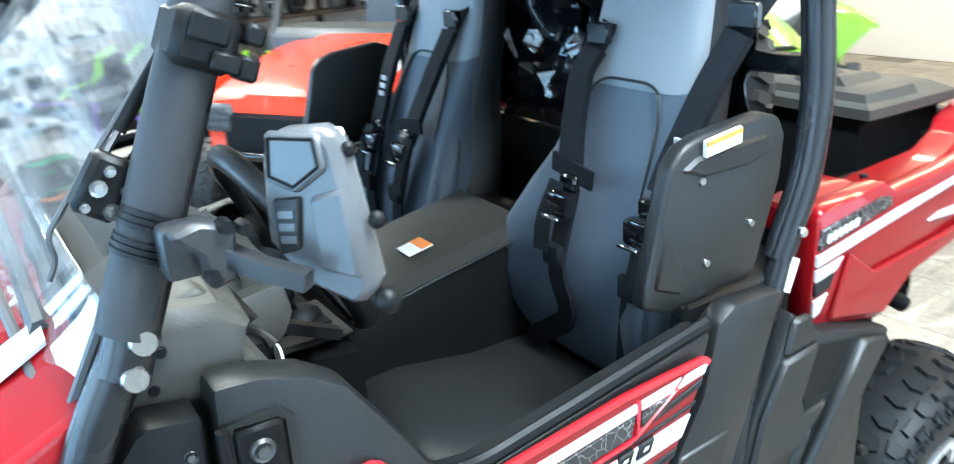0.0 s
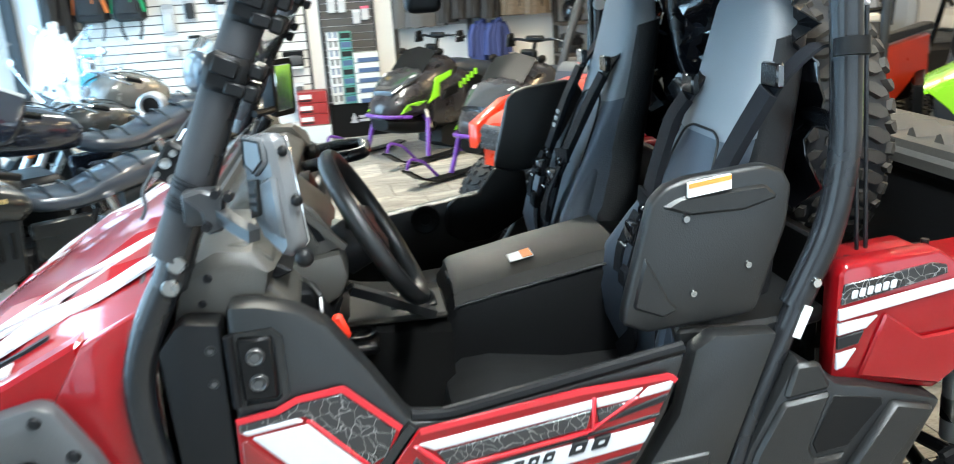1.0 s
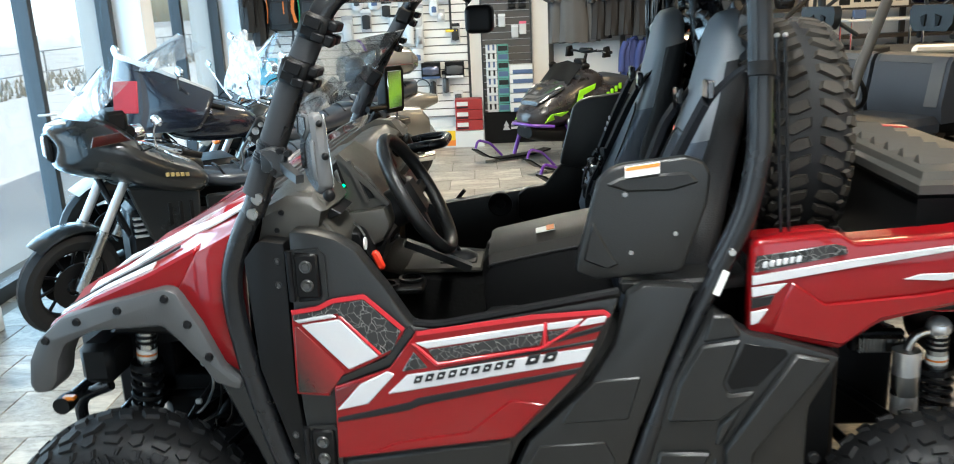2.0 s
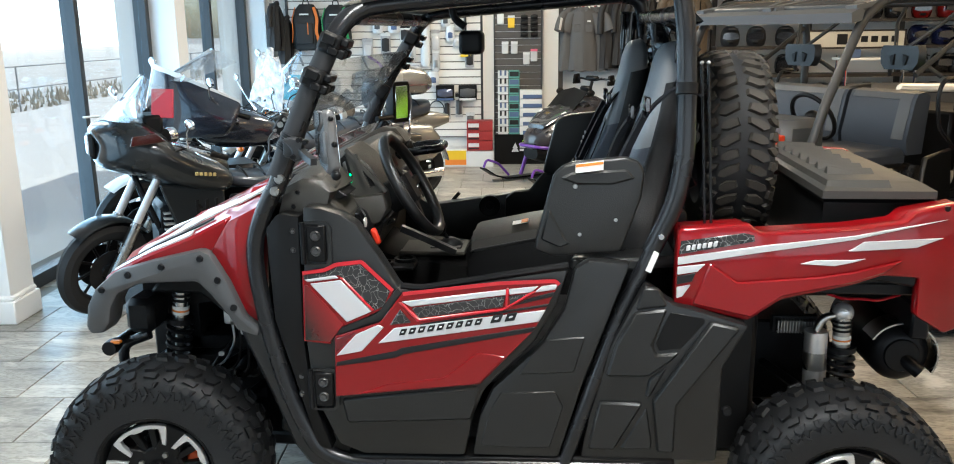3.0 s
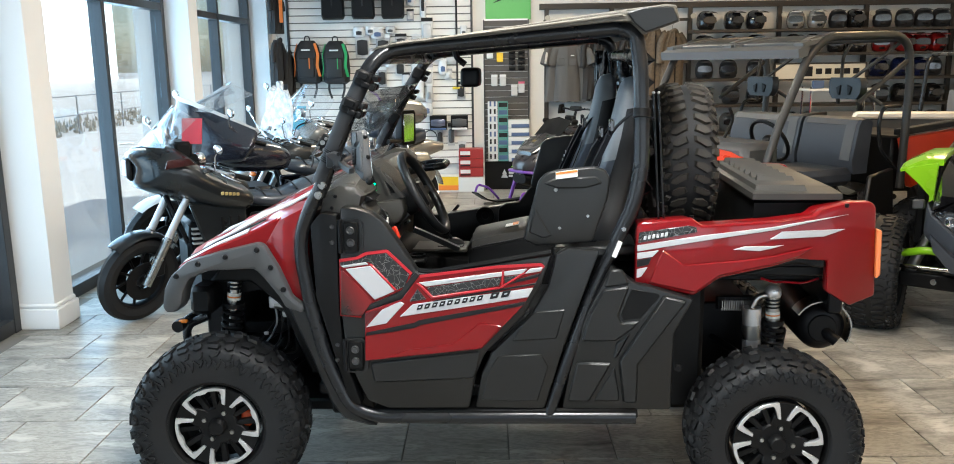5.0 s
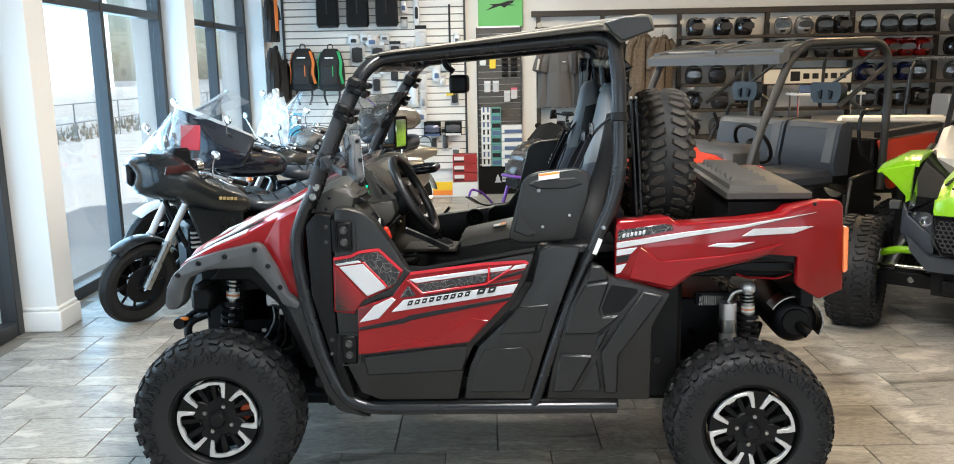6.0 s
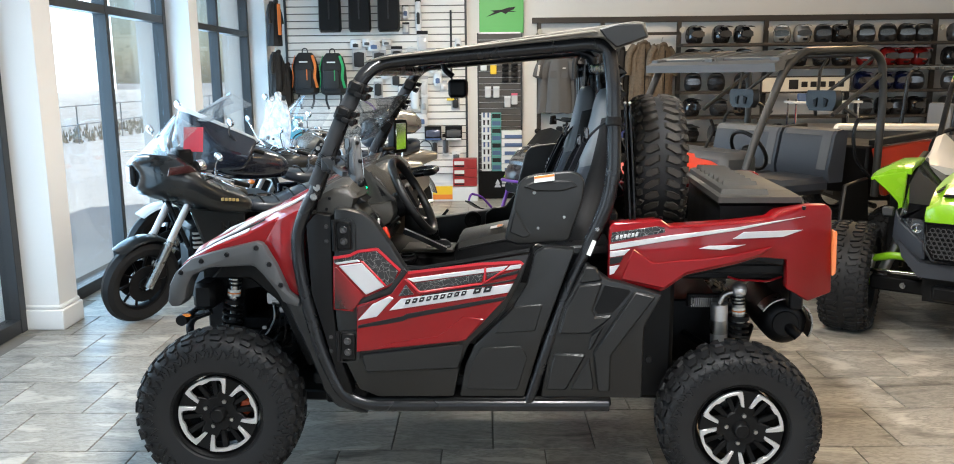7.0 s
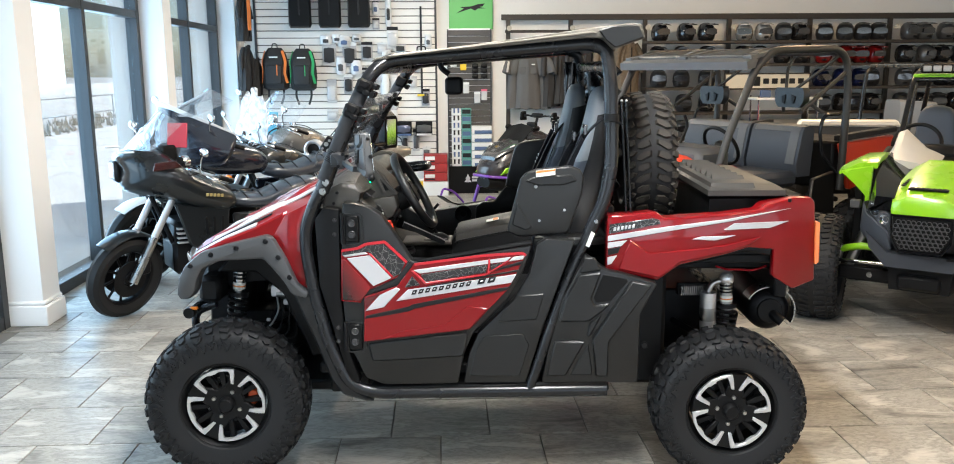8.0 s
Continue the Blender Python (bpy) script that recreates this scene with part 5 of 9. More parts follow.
up("console_label_head", prism([(1.168, .627), (1.168, .683), (1.193, .683), (1.193, .627)], 1.0605, 1.0625, axis="z", warp=lambda c: (c.x, c.y, c.z + (c.x - 1.165) * .2)), ORANGE, "", con)
up("tunnel", loft([[(x, y0, z0) for y0, z0 in ((.50, .55), (.56, z - .02), (.60, z), (.88, z), (.92, z - .02), (.98, .55))] for x, z in ((.62, .99), (.75, .955), (.97, .93))]), mat("matt_black_plastic", (0.0045, 0.0043, 0.004), 0.75, spec=0.12, bump=0.2), "", con)
sg = up("shift_gate", box((.840, .660, .954), (.25, .19, .016), .006, None), mat("beige_shift_plate", (0.045, 0.040, 0.032), 0.6, vary=0.25, spec=0.2), "worn beige shift plate", con)
up("gate_well", box((.885, .672, .960), (.12, .11, .012), .005, None), PLASTIC2, "", sg)
up("gate_boot", loft([[(.895 + r * math.cos(q), .68 + r * .8 * math.sin(q), z) for q in (k * math.pi / 6 for k in range(12))] for r, z in ((.050, .963), (.042, .978), (.02, .990))]), VINYLB, "", sg)
sh = up("gear_lever", rod((.895, .68, .97), (.865, .66, 1.03), .007, 8), DARKMETAL, "", con)
up("lever_knob", ball((.862, .659, 1.035), (.022, .022, .03), 12, 8), PLASTIC2, "", sh)
# dashboard, wheel and controls
DASHM = mat("taupe_dash_plastic", (0.040, 0.037, 0.031), 0.46, vary=0.2, scale=9, fine=420, bump=0.22)
DASH = [(.44, 1.20), (.475, 1.305), (.52, 1.325), (.575, 1.335), (.625, 1.30), (.612, 1.252), (.655, 1.20), (.640, 1.11), (.60, 1.02), (.58, .70), (.47, .66), (.44, .9)]
dash = up("dashboard", prism(DASH, .06, 2 * YC - .06, .010, seg=2), DASHM, "dark taupe moulded dashboard")
both("dash_corner", lambda: loft([[(x, y, z) for x, z in ((.445, 1.19), (.47, zt - .03), (.53, zt), (.59, zt - .005), (xr, 1.285), (.605, 1.245), (.648, 1.20), (.53, 1.215))] for y, zt, xr in ((.025, 1.305, .615), (.04, 1.325, .625), (.15, 1.345, .635), (.24, 1.35, .635), (.255, 1.33, .62))]), DASHM, "textured dash corner")
both("vent_opening", lambda: prism([(.616, 1.285), (.652, 1.262), (.622, 1.25), (.610, 1.256)], .09, .22, .003), PLASTIC2, "dark angular dash opening")
for k in range(3):
    up("cowl_ridge", loft([[(x, y, z) for x, z in ((.395 + .03 * k, 1.292 + .006 * k), (.402 + .03 * k, 1.306 + .006 * k), (.414 + .03 * k, 1.308 + .006 * k), (.420 + .03 * k, 1.294 + .006 * k))] for y in (.16, .18, 1.30, 1.32)]), GREYPL, "grey ridge under the windscreen", dash)
up("dash_hood", loft([[(x, y, z) for x, z in ((.50, 1.31), (.545, zt - .012), (.590, zt), (.630, zt - .03), (.705, 1.255), (.715, 1.225), (.69, 1.18), (.60, 1.15))] for y, zt in ((.275, 1.335), (.29, 1.36), (.33, 1.372), (.58, 1.372), (.64, 1.36), (.655, 1.34))]), DASHM, "angular instrument hood", dash)
pp = up("pod_panel", prism([(.570, 1.250), (.575, 1.345), (.610, 1.380), (.640, 1.365), (.690, 1.326), (.738, 1.243), (.690, 1.228), (.626, 1.222)], .262, .290, .006), DASHM, "angular taupe pod side", dash)
for pts in ([(.588, 1.350), (.606, 1.366), (.632, 1.290), (.592, 1.318)], [(.576, 1.268), (.584, 1.262), (.628, 1.232), (.576, 1.234)], [(.640, 1.345), (.664, 1.335), (.704, 1.264), (.676, 1.258)]):
    up("pod_opening", prism(pts, .2595, .266, .001), PLASTIC2, "dark angular opening", pp)
up("opening_insert", prism([(.598, 1.338), (.607, 1.346), (.618, 1.300), (.602, 1.310)], .2575, .262, .001), STEEL, "grey metal insert", pp)
for a, b2 in (((.612, 1.384), (.742, 1.246)), ((.640, 1.368), (.684, 1.254)), ((.572, 1.262), (.632, 1.226))):
    up("pod_ridge", strap([(a[0], .258, a[1]), ((a[0] + b2[0]) / 2, .256, (a[1] + b2[1]) / 2), (b2[0], .258, b2[1])], .016, .013, (0, 1, 0)), DASHM, "", pp)
up("column_shroud", prism([(.585, 1.175), (.600, 1.222), (.733, 1.242), (.745, 1.187), (.725, 1.149), (.646, 1.108)], .235, .52, .012, seg=2), DASHM, "dark column shroud", dash)
up("knee_panel", prism([(.60, 1.12), (.64, 1.115), (.73, 1.145), (.70, 1.06), (.64, .98), (.60, .98)], .26, .62, .01), PLASTIC2, "", dash)
for y0 in (.70, .86, 1.28):
    up("pod_vent", lathe([(0, .0), (.030, .0), (.032, -.012), (.042, -.014), (.045, .01), (0, .03)], 22, axis="x", c=(.640, y0, 1.24)), PLASTIC2, "round pod vent", dash)
up("glove_box", box((.655, 1.12, 1.14), (.05, .42, .13), .015), PLASTIC, "", dash)
up("grab_bar", tube([(.60, 1.10, 1.24), (.72, 1.10, 1.265), (.80, 1.12, 1.27), (.80, 1.30, 1.27), (.72, 1.32, 1.265), (.60, 1.32, 1.24)], .019, .05, 10), TUBE, "black passenger grab bar", dash)
for k, (yy, z) in enumerate(((.34, 1.085), (.40, 1.09), (.47, 1.08), (.53, 1.075), (.37, 1.045), (.50, 1.04))):
    up("switch", box((.690 - .006 * k, yy, z), (.03, .035, .03), .006), DARKMETAL, "", dash)
RED_KEY = mat("red_tag", (0.6, 0.03, 0.01), 0.4)
up("ignition_tag", box((.722, .158, 1.118), (.022, .018, .055), .006, Matrix.Translation((.722, .158, 1.118)) @ pose(0, 0, 0, 0, -20, 0) @ Matrix.Translation((-.722, -.158, -1.118))), RED_KEY, "red key lever", dash)
up("toggle", rod((.70, .38, 1.10), (.745, .36, 1.13), .006, 8), STEEL, "", dash)
up("key_fob", lathe([(0, -.002), (.017, -.002), (.017, .002), (0, .002)], 20, axis="x", c=(.689, .164, 1.163)), STICKER, "round white tag", dash)
up("tag_chain", tube([(.689, .164, 1.185), (.672, .18, 1.205), (.655, .20, 1.21)], .003, .01, 6), STEEL, "", dash)
up("switch_panel", prism([(.600, 1.205), (.676, 1.19), (.712, 1.10), (.690, 1.05), (.600, 1.03)], .175, .26, .008), PLASTIC2, "black switch panel", dash)
up("status_lamp", ball((.624, .258, 1.278), (.004, .004, .004), 8, 6), glow("green_lamp_low", (0.0, 0.9, 0.25), 6), "small green lamp", dash)
up("status_lamp", ball((.622, .258, 1.30), (.004, .004, .004), 8, 6), glow("green_lamp", (0.0, 0.9, 0.25), 6), "small green lamp", dash)
up("parking_lever", strap([(.735, .53, 1.06), (.80, .54, 1.03), (.93, .56, .965)], .03, .022, (0, 1, 0)), PLASTIC, "grey parking brake lever", con)
tray = up("cup_tray", box((.71, .52, .925), (.16, .12, .02), .006), PLASTIC2, "", con)
for x0, y0 in ((.675, .47), (.745, .53)):
    up("cup_ring", lathe([(.030, -.006), (.040, -.006), (.040, .012), (.030, .012)], 20, axis="z", c=(x0, y0 + .01, .934)), PLASTIC2, "black cup holder ring", con)
both("dash_bolt", lambda: lathe([(0, -.004), (.006, -.004), (.008, 0), (.008, .01), (0, .01)], 10, c=(.50, .026, 1.24)), DARKMETAL)
both("dash_bolt", lambda: lathe([(0, -.004), (.006, -.004), (.008, 0), (.008, .01), (0, .01)], 10, c=(.515, .024, 1.285)), DARKMETAL)
sw_m = Matrix.Translation((.805, .385, 1.245)) @ pose(0, 0, 0, 0, 61, 0)
rim = up("steering_wheel", sweep([tuple(sw_m @ Vector((.178 * math.cos(a), .178 * math.sin(a), 0))) for a in (2 * math.pi * i / 40 for i in range(40))], [(.020 * math.cos(q), .017 * math.sin(q)) for q in (2 * math.pi * i / 10 for i in range(10))], True), PLASTIC, "dark grey steering wheel")
hubp = box((0, 0, -.02), (.13, .11, .05), .02)
hubp.transform(sw_m)
up("wheel_hub", hubp, PLASTIC2, "", rim)
for a in (0, 120, 240):
    sp = box((.10, 0, -.012), (.14, .035, .018), .006)
    sp.transform(sw_m @ pose(0, 0, 0, 0, 0, a + 90))
    up("wheel_spoke", sp, PLASTIC2, "", rim)
up("steering_column", rod((.80, .385, 1.235), (.66, .385, 1.16), .035, 14), PLASTIC2, "", rim)
up("column_boss", rod((.785, .385, 1.230), (.725, .385, 1.198), .056, 18), PLASTIC2, "", rim)
for yy in (.25, .42):
    up("pedal", box((.56, yy, .62), (.02, .07, .10), .006), DARKMETAL)

# folded side mirror on its clamp
mm = pose(.655, -.168, 0, 0, 0, -57.5)


def pod(name, pts, lo, hi, mt, bevel=.004, label="", parent=None):
    bm = prism(pts, lo, hi, bevel)
    bm.transform(mm)
    return up(name, bm, mt, label, parent)


PODM = mat("pale_grey_mirror_plastic", (0.088, 0.089, 0.092), 0.24, vary=0.1, fine=300, bump=0.1)
POD = [(-.069, 1.510), (-.066, 1.528), (-.051, 1.546), (.012, 1.552), (.024, 1.533), (.050, 1.392), (.026, 1.370), (-.034, 1.389), (-.075, 1.429)]
HEX = [(-.047, 1.541), (.004, 1.542), (.007, 1.516), (-.025, 1.494), (-.052, 1.503)]
mir = pod("side_mirror", POD, 0, .034, PODM, .009, "grey faceted folded side mirror")
pod("mirror_facet", [(-.053, 1.547), (.008, 1.548), (.013, 1.512), (-.024, 1.486), (-.060, 1.497)], -.006, .004, PODM, .004, "", mir)
for p, q in zip(HEX, HEX[1:] + HEX[:1]):
    e = rod((p[0], -.0065, p[1]), (q[0], -.0065, q[1]), .0018, 6)
    e.transform(mm)
    up("recess_edge", e, PLASTIC2, "", mir)
pod("mirror_plate", [(-.054, 1.479), (-.021, 1.484), (-.028, 1.429), (-.055, 1.420)], -.005, .004, PLASTIC, .002, "dark textured plate", mir)
for k in range(3):
    pod("plate_bar", [(-.048, 1.468 - .013 * k), (-.029, 1.470 - .013 * k), (-.030, 1.462 - .013 * k), (-.049, 1.460 - .013 * k)], -.0065, -.004, PODM, 0, "", mir)
pod("mirror_facet", [(-.011, 1.484), (.032, 1.497), (.041, 1.405), (-.007, 1.409)], -.007, .004, PODM, .005, "", mir)
pod("mirror_face", [(-.062, 1.52), (-.046, 1.54), (.010, 1.545), (.018, 1.527), (.043, 1.395), (.024, 1.378), (-.032, 1.396), (-.068, 1.432)], .033, .036, CHROME, .001, "mirror glass", mir)
for q in ((.026, 1.528, .008), (.050, 1.460, .009), (.052, 1.375, .014), (-.041, 1.407, .014)):
    kb = ball((q[0], .018, q[1]), (q[2], q[2], q[2]), 12, 8)
    kb.transform(mm)
    up("mirror_knob", kb, PLASTIC2, "", mir)
ax = Vector((.118, .012, .240)).normalized()
base = Vector((.521, -.030, 1.437))
for k in (-.017, .013):
    for j in range(3):
        o = base + ax * (k + .007 * j)
        up("clamp_rib", rod(o - ax * .0026, o + ax * .0026, .0380, 18), DARKMETAL, "ribbed clamp band", mir)
CASTM = mat("dark_cast_clamp", (0.026, 0.027, 0.029), 0.38, 0.2, vary=0.15, bump=0.1)
up("clamp_jaw", box((.545, -.078, 1.435), (.055, .040, .055), .008, None, 2), CASTM, "grey cast clamp", mir)
up("clamp_jaw", prism([(.520, 1.462), (.552, 1.470), (.585, 1.458), (.580, 1.404), (.552, 1.398), (.548, 1.435)], -.120, -.088, .005), CASTM, "", mir)
for q in ((.574, -.122, 1.462), (.592, -.122, 1.456), (.555, -.124, 1.414)):
    up("clamp_bolt", lathe([(0, -.008), (.007, -.008), (.008, 0), (.008, .012), (0, .012)], 8, c=q), DARKMETAL, "", mir)
up("mirror_arm", strap([(.570, -.105, 1.432), (.598, -.140, 1.418), (.630, -.178, 1.408)], .019, .019, (0, 0, 1), .01), CASTM, "square black arm", mir)
# pillar padding and windscreen clamps
both_raked("pillar_sleeve", lambda: tube([(.477, -.034, 1.345), (.58, -.022, 1.585), (.655, .002, 1.74)], .0315, .02, 18), SLEEVE, "black foam pillar sleeve")
for q in ((.612, -.022, 1.625), (.662, -.004, 1.722)):
    cm0 = Matrix.Translation(q) @ pose(0, 0, 0, 0, 23, 0)
    pieces = [(((-.010, 0, 0), (.066, .086, .060), .010)), ((.034, -.012, .018), (.022, .066, .022), .004), ((.034, -.030, -.016), (.022, .034, .026), .004), ((.034, .022, -.014), (.022, .036, .022), .004), ((-.012, -.046, .012), (.040, .010, .028), .003), ((.010, -.047, -.016), (.030, .010, .020), .003)]
    for k, (c, z, w) in enumerate(pieces):
        both_raked("screen_clamp" if k == 0 else "clamp_tooth", lambda: box(c, z, w, cm0), PLASTIC2, "black windscreen clamp" if k == 0 else "")
# clear windscreen in two parts
ws = up("windscreen", sheet([[(.430 + .198 * t, y, 1.441 + .234 * t) for t in (0, .5, 1)] for y in (.034, .4, .74, 1.08, 1.446)], (.006, 0, 0)), POLY, "clear polycarbonate half windscreen")
for e in (.034, 2 * YC - .034):
    up("windscreen_edge", tube([(.626, e, 1.672), (.482, e, 1.506), (.431, e, 1.443), (.436, e, 1.418), (.424, e, 1.396)], .0035, .012, 6), GREYPL, "", ws)
both("screen_strut", lambda: rod((.600, .030, 1.640), (.520, .026, 1.540), .0075, 10), PLASTIC2, "black gas strut")
both("strut_rod", lambda: rod((.612, .030, 1.655), (.505, .024, 1.522), .0035, 8), CHROME)
low = [(y, x0, z0, x1, z1) for y, x0, z0, x1, z1 in ((.03, .405, 1.225, .468, 1.345), (.12, .392, 1.262, .462, 1.352), (.40, .375, 1.30, .455, 1.36), (.74, .372, 1.318, .452, 1.362), (1.08, .375, 1.30, .455, 1.36), (1.36, .392, 1.262, .462, 1.352), (1.45, .405, 1.225, .468, 1.345))]
up("windscreen_lower", sheet([[(x0, y, z0), (x1, y, z1)] for y, x0, z0, x1, z1 in low], (.006, 0, 0)), POLY, "", ws)
up("windscreen_gasket", tube([(.468, .028, 1.345)] + [(x0 - .004, y - .002, z0) for y, x0, z0, x1, z1 in low] + [(.468, 1.452, 1.345)], .008, .02, 8), GREYPL, "grey rubber gasket", ws)
both("screen_bracket", lambda: prism([(.492, 1.530), (.535, 1.502), (.493, 1.450), (.454, 1.476)], -.004, .03, .006), PLASTIC2, "black screen bracket with bolts")
for x, z, r in ((.485, 1.493, .009), (.499, 1.508, .006), (.493, 1.466, .009), (.511, 1.484, .006), (.469, 1.476, .005)):
    up("bracket_bolt", lathe([(0, -.005), (r * .5, -.005), (r * .6, -.002), (r, -.003), (r, .01), (0, .01)], 10, c=(x, -.006, z)), STEEL)
# mirror on the far pillar, its glass turned to the bed
fq = pose(.523, 1.655, 1.425, 1.3, 0, 53.6)
fm = up("side_mirror", loft([[tuple(fq @ Vector((x * w, d, z * h))) for x, z in ((-1, -.8), (-.8, -1), (.8, -1), (1, -.8), (1, .8), (.8, 1), (-.8, 1), (-1, .8))] for d, w, h in ((.045, .025, .05), (.03, .045, .085), (-.02, .056, .098), (-.03, .054, .096))]), PLASTIC2, "black far side mirror housing")
up("mirror_glass", box((0, -.031, 0), (.080, .005, .156), .010, fq), CHROME, "mirror glass", fm)
up("mirror_arm", tube([(.52, 1.66, 1.36), (.50, 1.58, 1.355), (.455, 1.485, 1.36)], .013, .03, 8), PLASTIC2, "", fm)
# centre mirror under the roof
cm = up("rear_view_mirror", box((.975, .80, 1.713), (.086, .15, .086), .018, None, 3), PLASTIC2, "black rear-view mirror under the roof")
up("mirror_stem", tube([(.90, .80, 1.85), (.91, .80, 1.80), (.95, .80, 1.77)], .014, .02, 8), PLASTIC2, "", cm)
# rolled rear curtain of glossy vinyl behind the seats
VIN = mat("gloss_black_vinyl", (0.004, 0.004, 0.005), 0.06, vary=0.2, spec=0.6, rvary=0.03)
cr = random.Random(12)
for k in range(7):
    y0 = .22 + .16 * k
    up("rear_curtain", sheet([[(1.690 + cr.uniform(-.042, .042), y0 + .040 * i + cr.uniform(-.014, .014), 1.81 - .038 * j + cr.uniform(-.008, .008)) for i in range(5)] for j in range(16)], (.005, 0, 0)), VIN, "folded glossy black vinyl curtain")
roll = bmesh.new()
merge(roll, loft([[(1.615 + (.046 + .006 * math.sin(5 * a + 9 * z)) * math.cos(a), 1.425 + (.030 + .004 * math.sin(3 * a - 7 * z)) * math.sin(a), z) for a in (2 * math.pi * i / 18 for i in range(18))] for z in (1.22, 1.30, 1.38, 1.46, 1.54, 1.62, 1.70, 1.78, 1.83)]))
up("curtain_roll", roll, VIN, "black vinyl curtain rolled against the far pillar")
up("roll_edge", rod((1.570, 1.400, 1.24), (1.572, 1.400, 1.82), .004, 6), GREYPL, "grey piped edge")
up("roll_button", lathe([(0, -.004), (.016, -.004), (.020, 0), (.020, .008), (0, .008)], 16, c=(1.60, 1.392, 1.640)), WHITEPL, "pale snap button")

# ---- things carried in the bed ----
sp = thing("spare_tyre", "upright knobbly spare tyre strapped behind the seats", "tyre", pose(1.91, YC, 1.325, 0, 0, 90))
part("carcass", tyre_bm(.225), RUBBER, sp)
big = bmesh.new()
tr = random.Random(8)
for i in range(21):
    st = 2 * math.pi / 21
    for e in (-1, 1):
        t0 = st * (i + (.5 if e > 0 else 0))
        j = lambda: tr.uniform(-.02, .02)
        for pts, lift in (([(.02, 1), (.26, 1), (.52, 20), (.46, 34), (.28, 30), (.10, 14)], .013), ([(.56, 3), (.80, 1), (.98, 16), (.94, 30), (.74, 28), (.60, 16)], .013),
                          ([(.06, 30), (.24, 38), (.34, 52), (.16, 58), (.02, 46)], .013), ([(.52, 40), (.78, 36), (.88, 50), (.70, 58), (.52, 52)], .013),
                          ([(.00, 62), (.30, 60), (.32, 76), (.06, 80)], .010), ([(.44, 62), (.82, 58), (.86, 72), (.50, 78)], .010)):
            lug(big, .225, .352, t0, st, [(u + j(), a) for u, a in pts], e, lift + tr.uniform(-.001, .001))
# tread blocks are browner and lighter than the carcass
part("tread", big, mat("brown_tread", (0.024, 0.020, 0.0155), 0.7, vary=0.35, fine=120, bump=0.25), sp, "chunky brown tread blocks")
part("rim", rim_bm(.225), PLASTIC2, sp)
part("spokes", spoke_bm(-.05), PLASTIC2, sp)
for x in (1.712, 1.731):
    up("screen_rod", rod((x, .10, 1.655), (x + .034, .10, 1.14), .0042, 8), TUBE, "thin glossy black screen rod")
    up("rod_end", ball((x, .10, 1.660), (.006, .006, .006), 10, 8), SILVER)
LIDM = mat("taupe_lid", (0.033, 0.031, 0.027), 0.55, vary=0.15, bump=0.12)
cb = thing("cargo_box", "black plastic cargo box with a ribbed lid", "box", pose(2.29, .66, .97) @ Matrix.Diagonal((.68, 1.05, 1, 1)))
part("tub", loft([[(x, y, z) for x, y in ((-.23, -.38), (.22, -.38), (.22, .38), (-.23, .38))] for z in (.0, .25)] + [[(x, y, .268) for x, y in ((-.25, -.41), (.25, -.41), (.25, .41), (-.25, .41))]]), PLASTIC2, cb)
part("lid", loft([[(x, y, z + .012 * (.25 - x) / .5 * (z > .3)) for x, y in ((-.25 + i, -.41 + i), (.25 - i, -.41 + i), (.25 - i, .41 - i), (-.25 + i, .41 - i))] for z, i in ((.268, 0), (.292, .0), (.312, .05))]), LIDM, cb, "ribbed lid")
part("lid_step", loft([[(x, y, z) for x, y in ((-.235 + i, -.395 + i), (.06 - i, -.395 + i), (.03 - i, .395 - i), (-.235 + i, .395 - i))] for z, i in ((.295, 0), (.322, .012), (.330, .03))]), LIDM, cb, "raised lid step")
for k in range(7):
    part("lid_flute", loft([[(x, y + dy, z) for x, y, z in ((-.20, 0, .322), (-.20, .045, .322), (.02, .045, .322), (.02, 0, .322))] for dy, in ((-.33 + .10 * k,),)] + [[(x, y - .33 + .10 * k, z) for x, y, z in ((-.19, .030, .352), (-.19, .044, .346), (.01, .044, .342), (.01, .030, .346))]]), LIDM, cb)
for y in (-.25, .0, .25):
    part("latch", box((.225, y, .235), (.02, .06, .06), .006), PLASTIC2, cb)
    part("tub_rib", box((.222, y + .1, .12), (.012, .03, .18), .004), PLASTIC2, cb)
part("handle", tube([(.05, -.42, .20), (.05, -.45, .22), (.18, -.45, .22), (.18, -.42, .20)], .01, .02, 8), PLASTIC2, cb)

pouch = thing("tool_pouch", "small black pouch with a white tag on the seat", "pouch", pose(1.10, 1.05, .825, 0, 0, 20))
part("bag", loft([[(x * w, y * h, z) for x, y in ((-1, -.8), (-.4, -1), (.4, -.9), (1, -.6), (.9, .7), (.2, 1), (-.5, .9), (-1, .5))] for z, w, h in ((0, .13, .08), (.03, .15, .09), (.06, .12, .07), (.075, .06, .03))]), VINYLB, pouch)
part("tag", strap([(-.04, -.05, .070), (.0, -.085, .05), (.02, -.11, .02)], .06, .003, (1, 0, 0)), STICKER, pouch, "white paper tag")
part("zip", rod((-.10, .0, .072), (.08, .01, .076), .004, 6), STEEL, pouch)

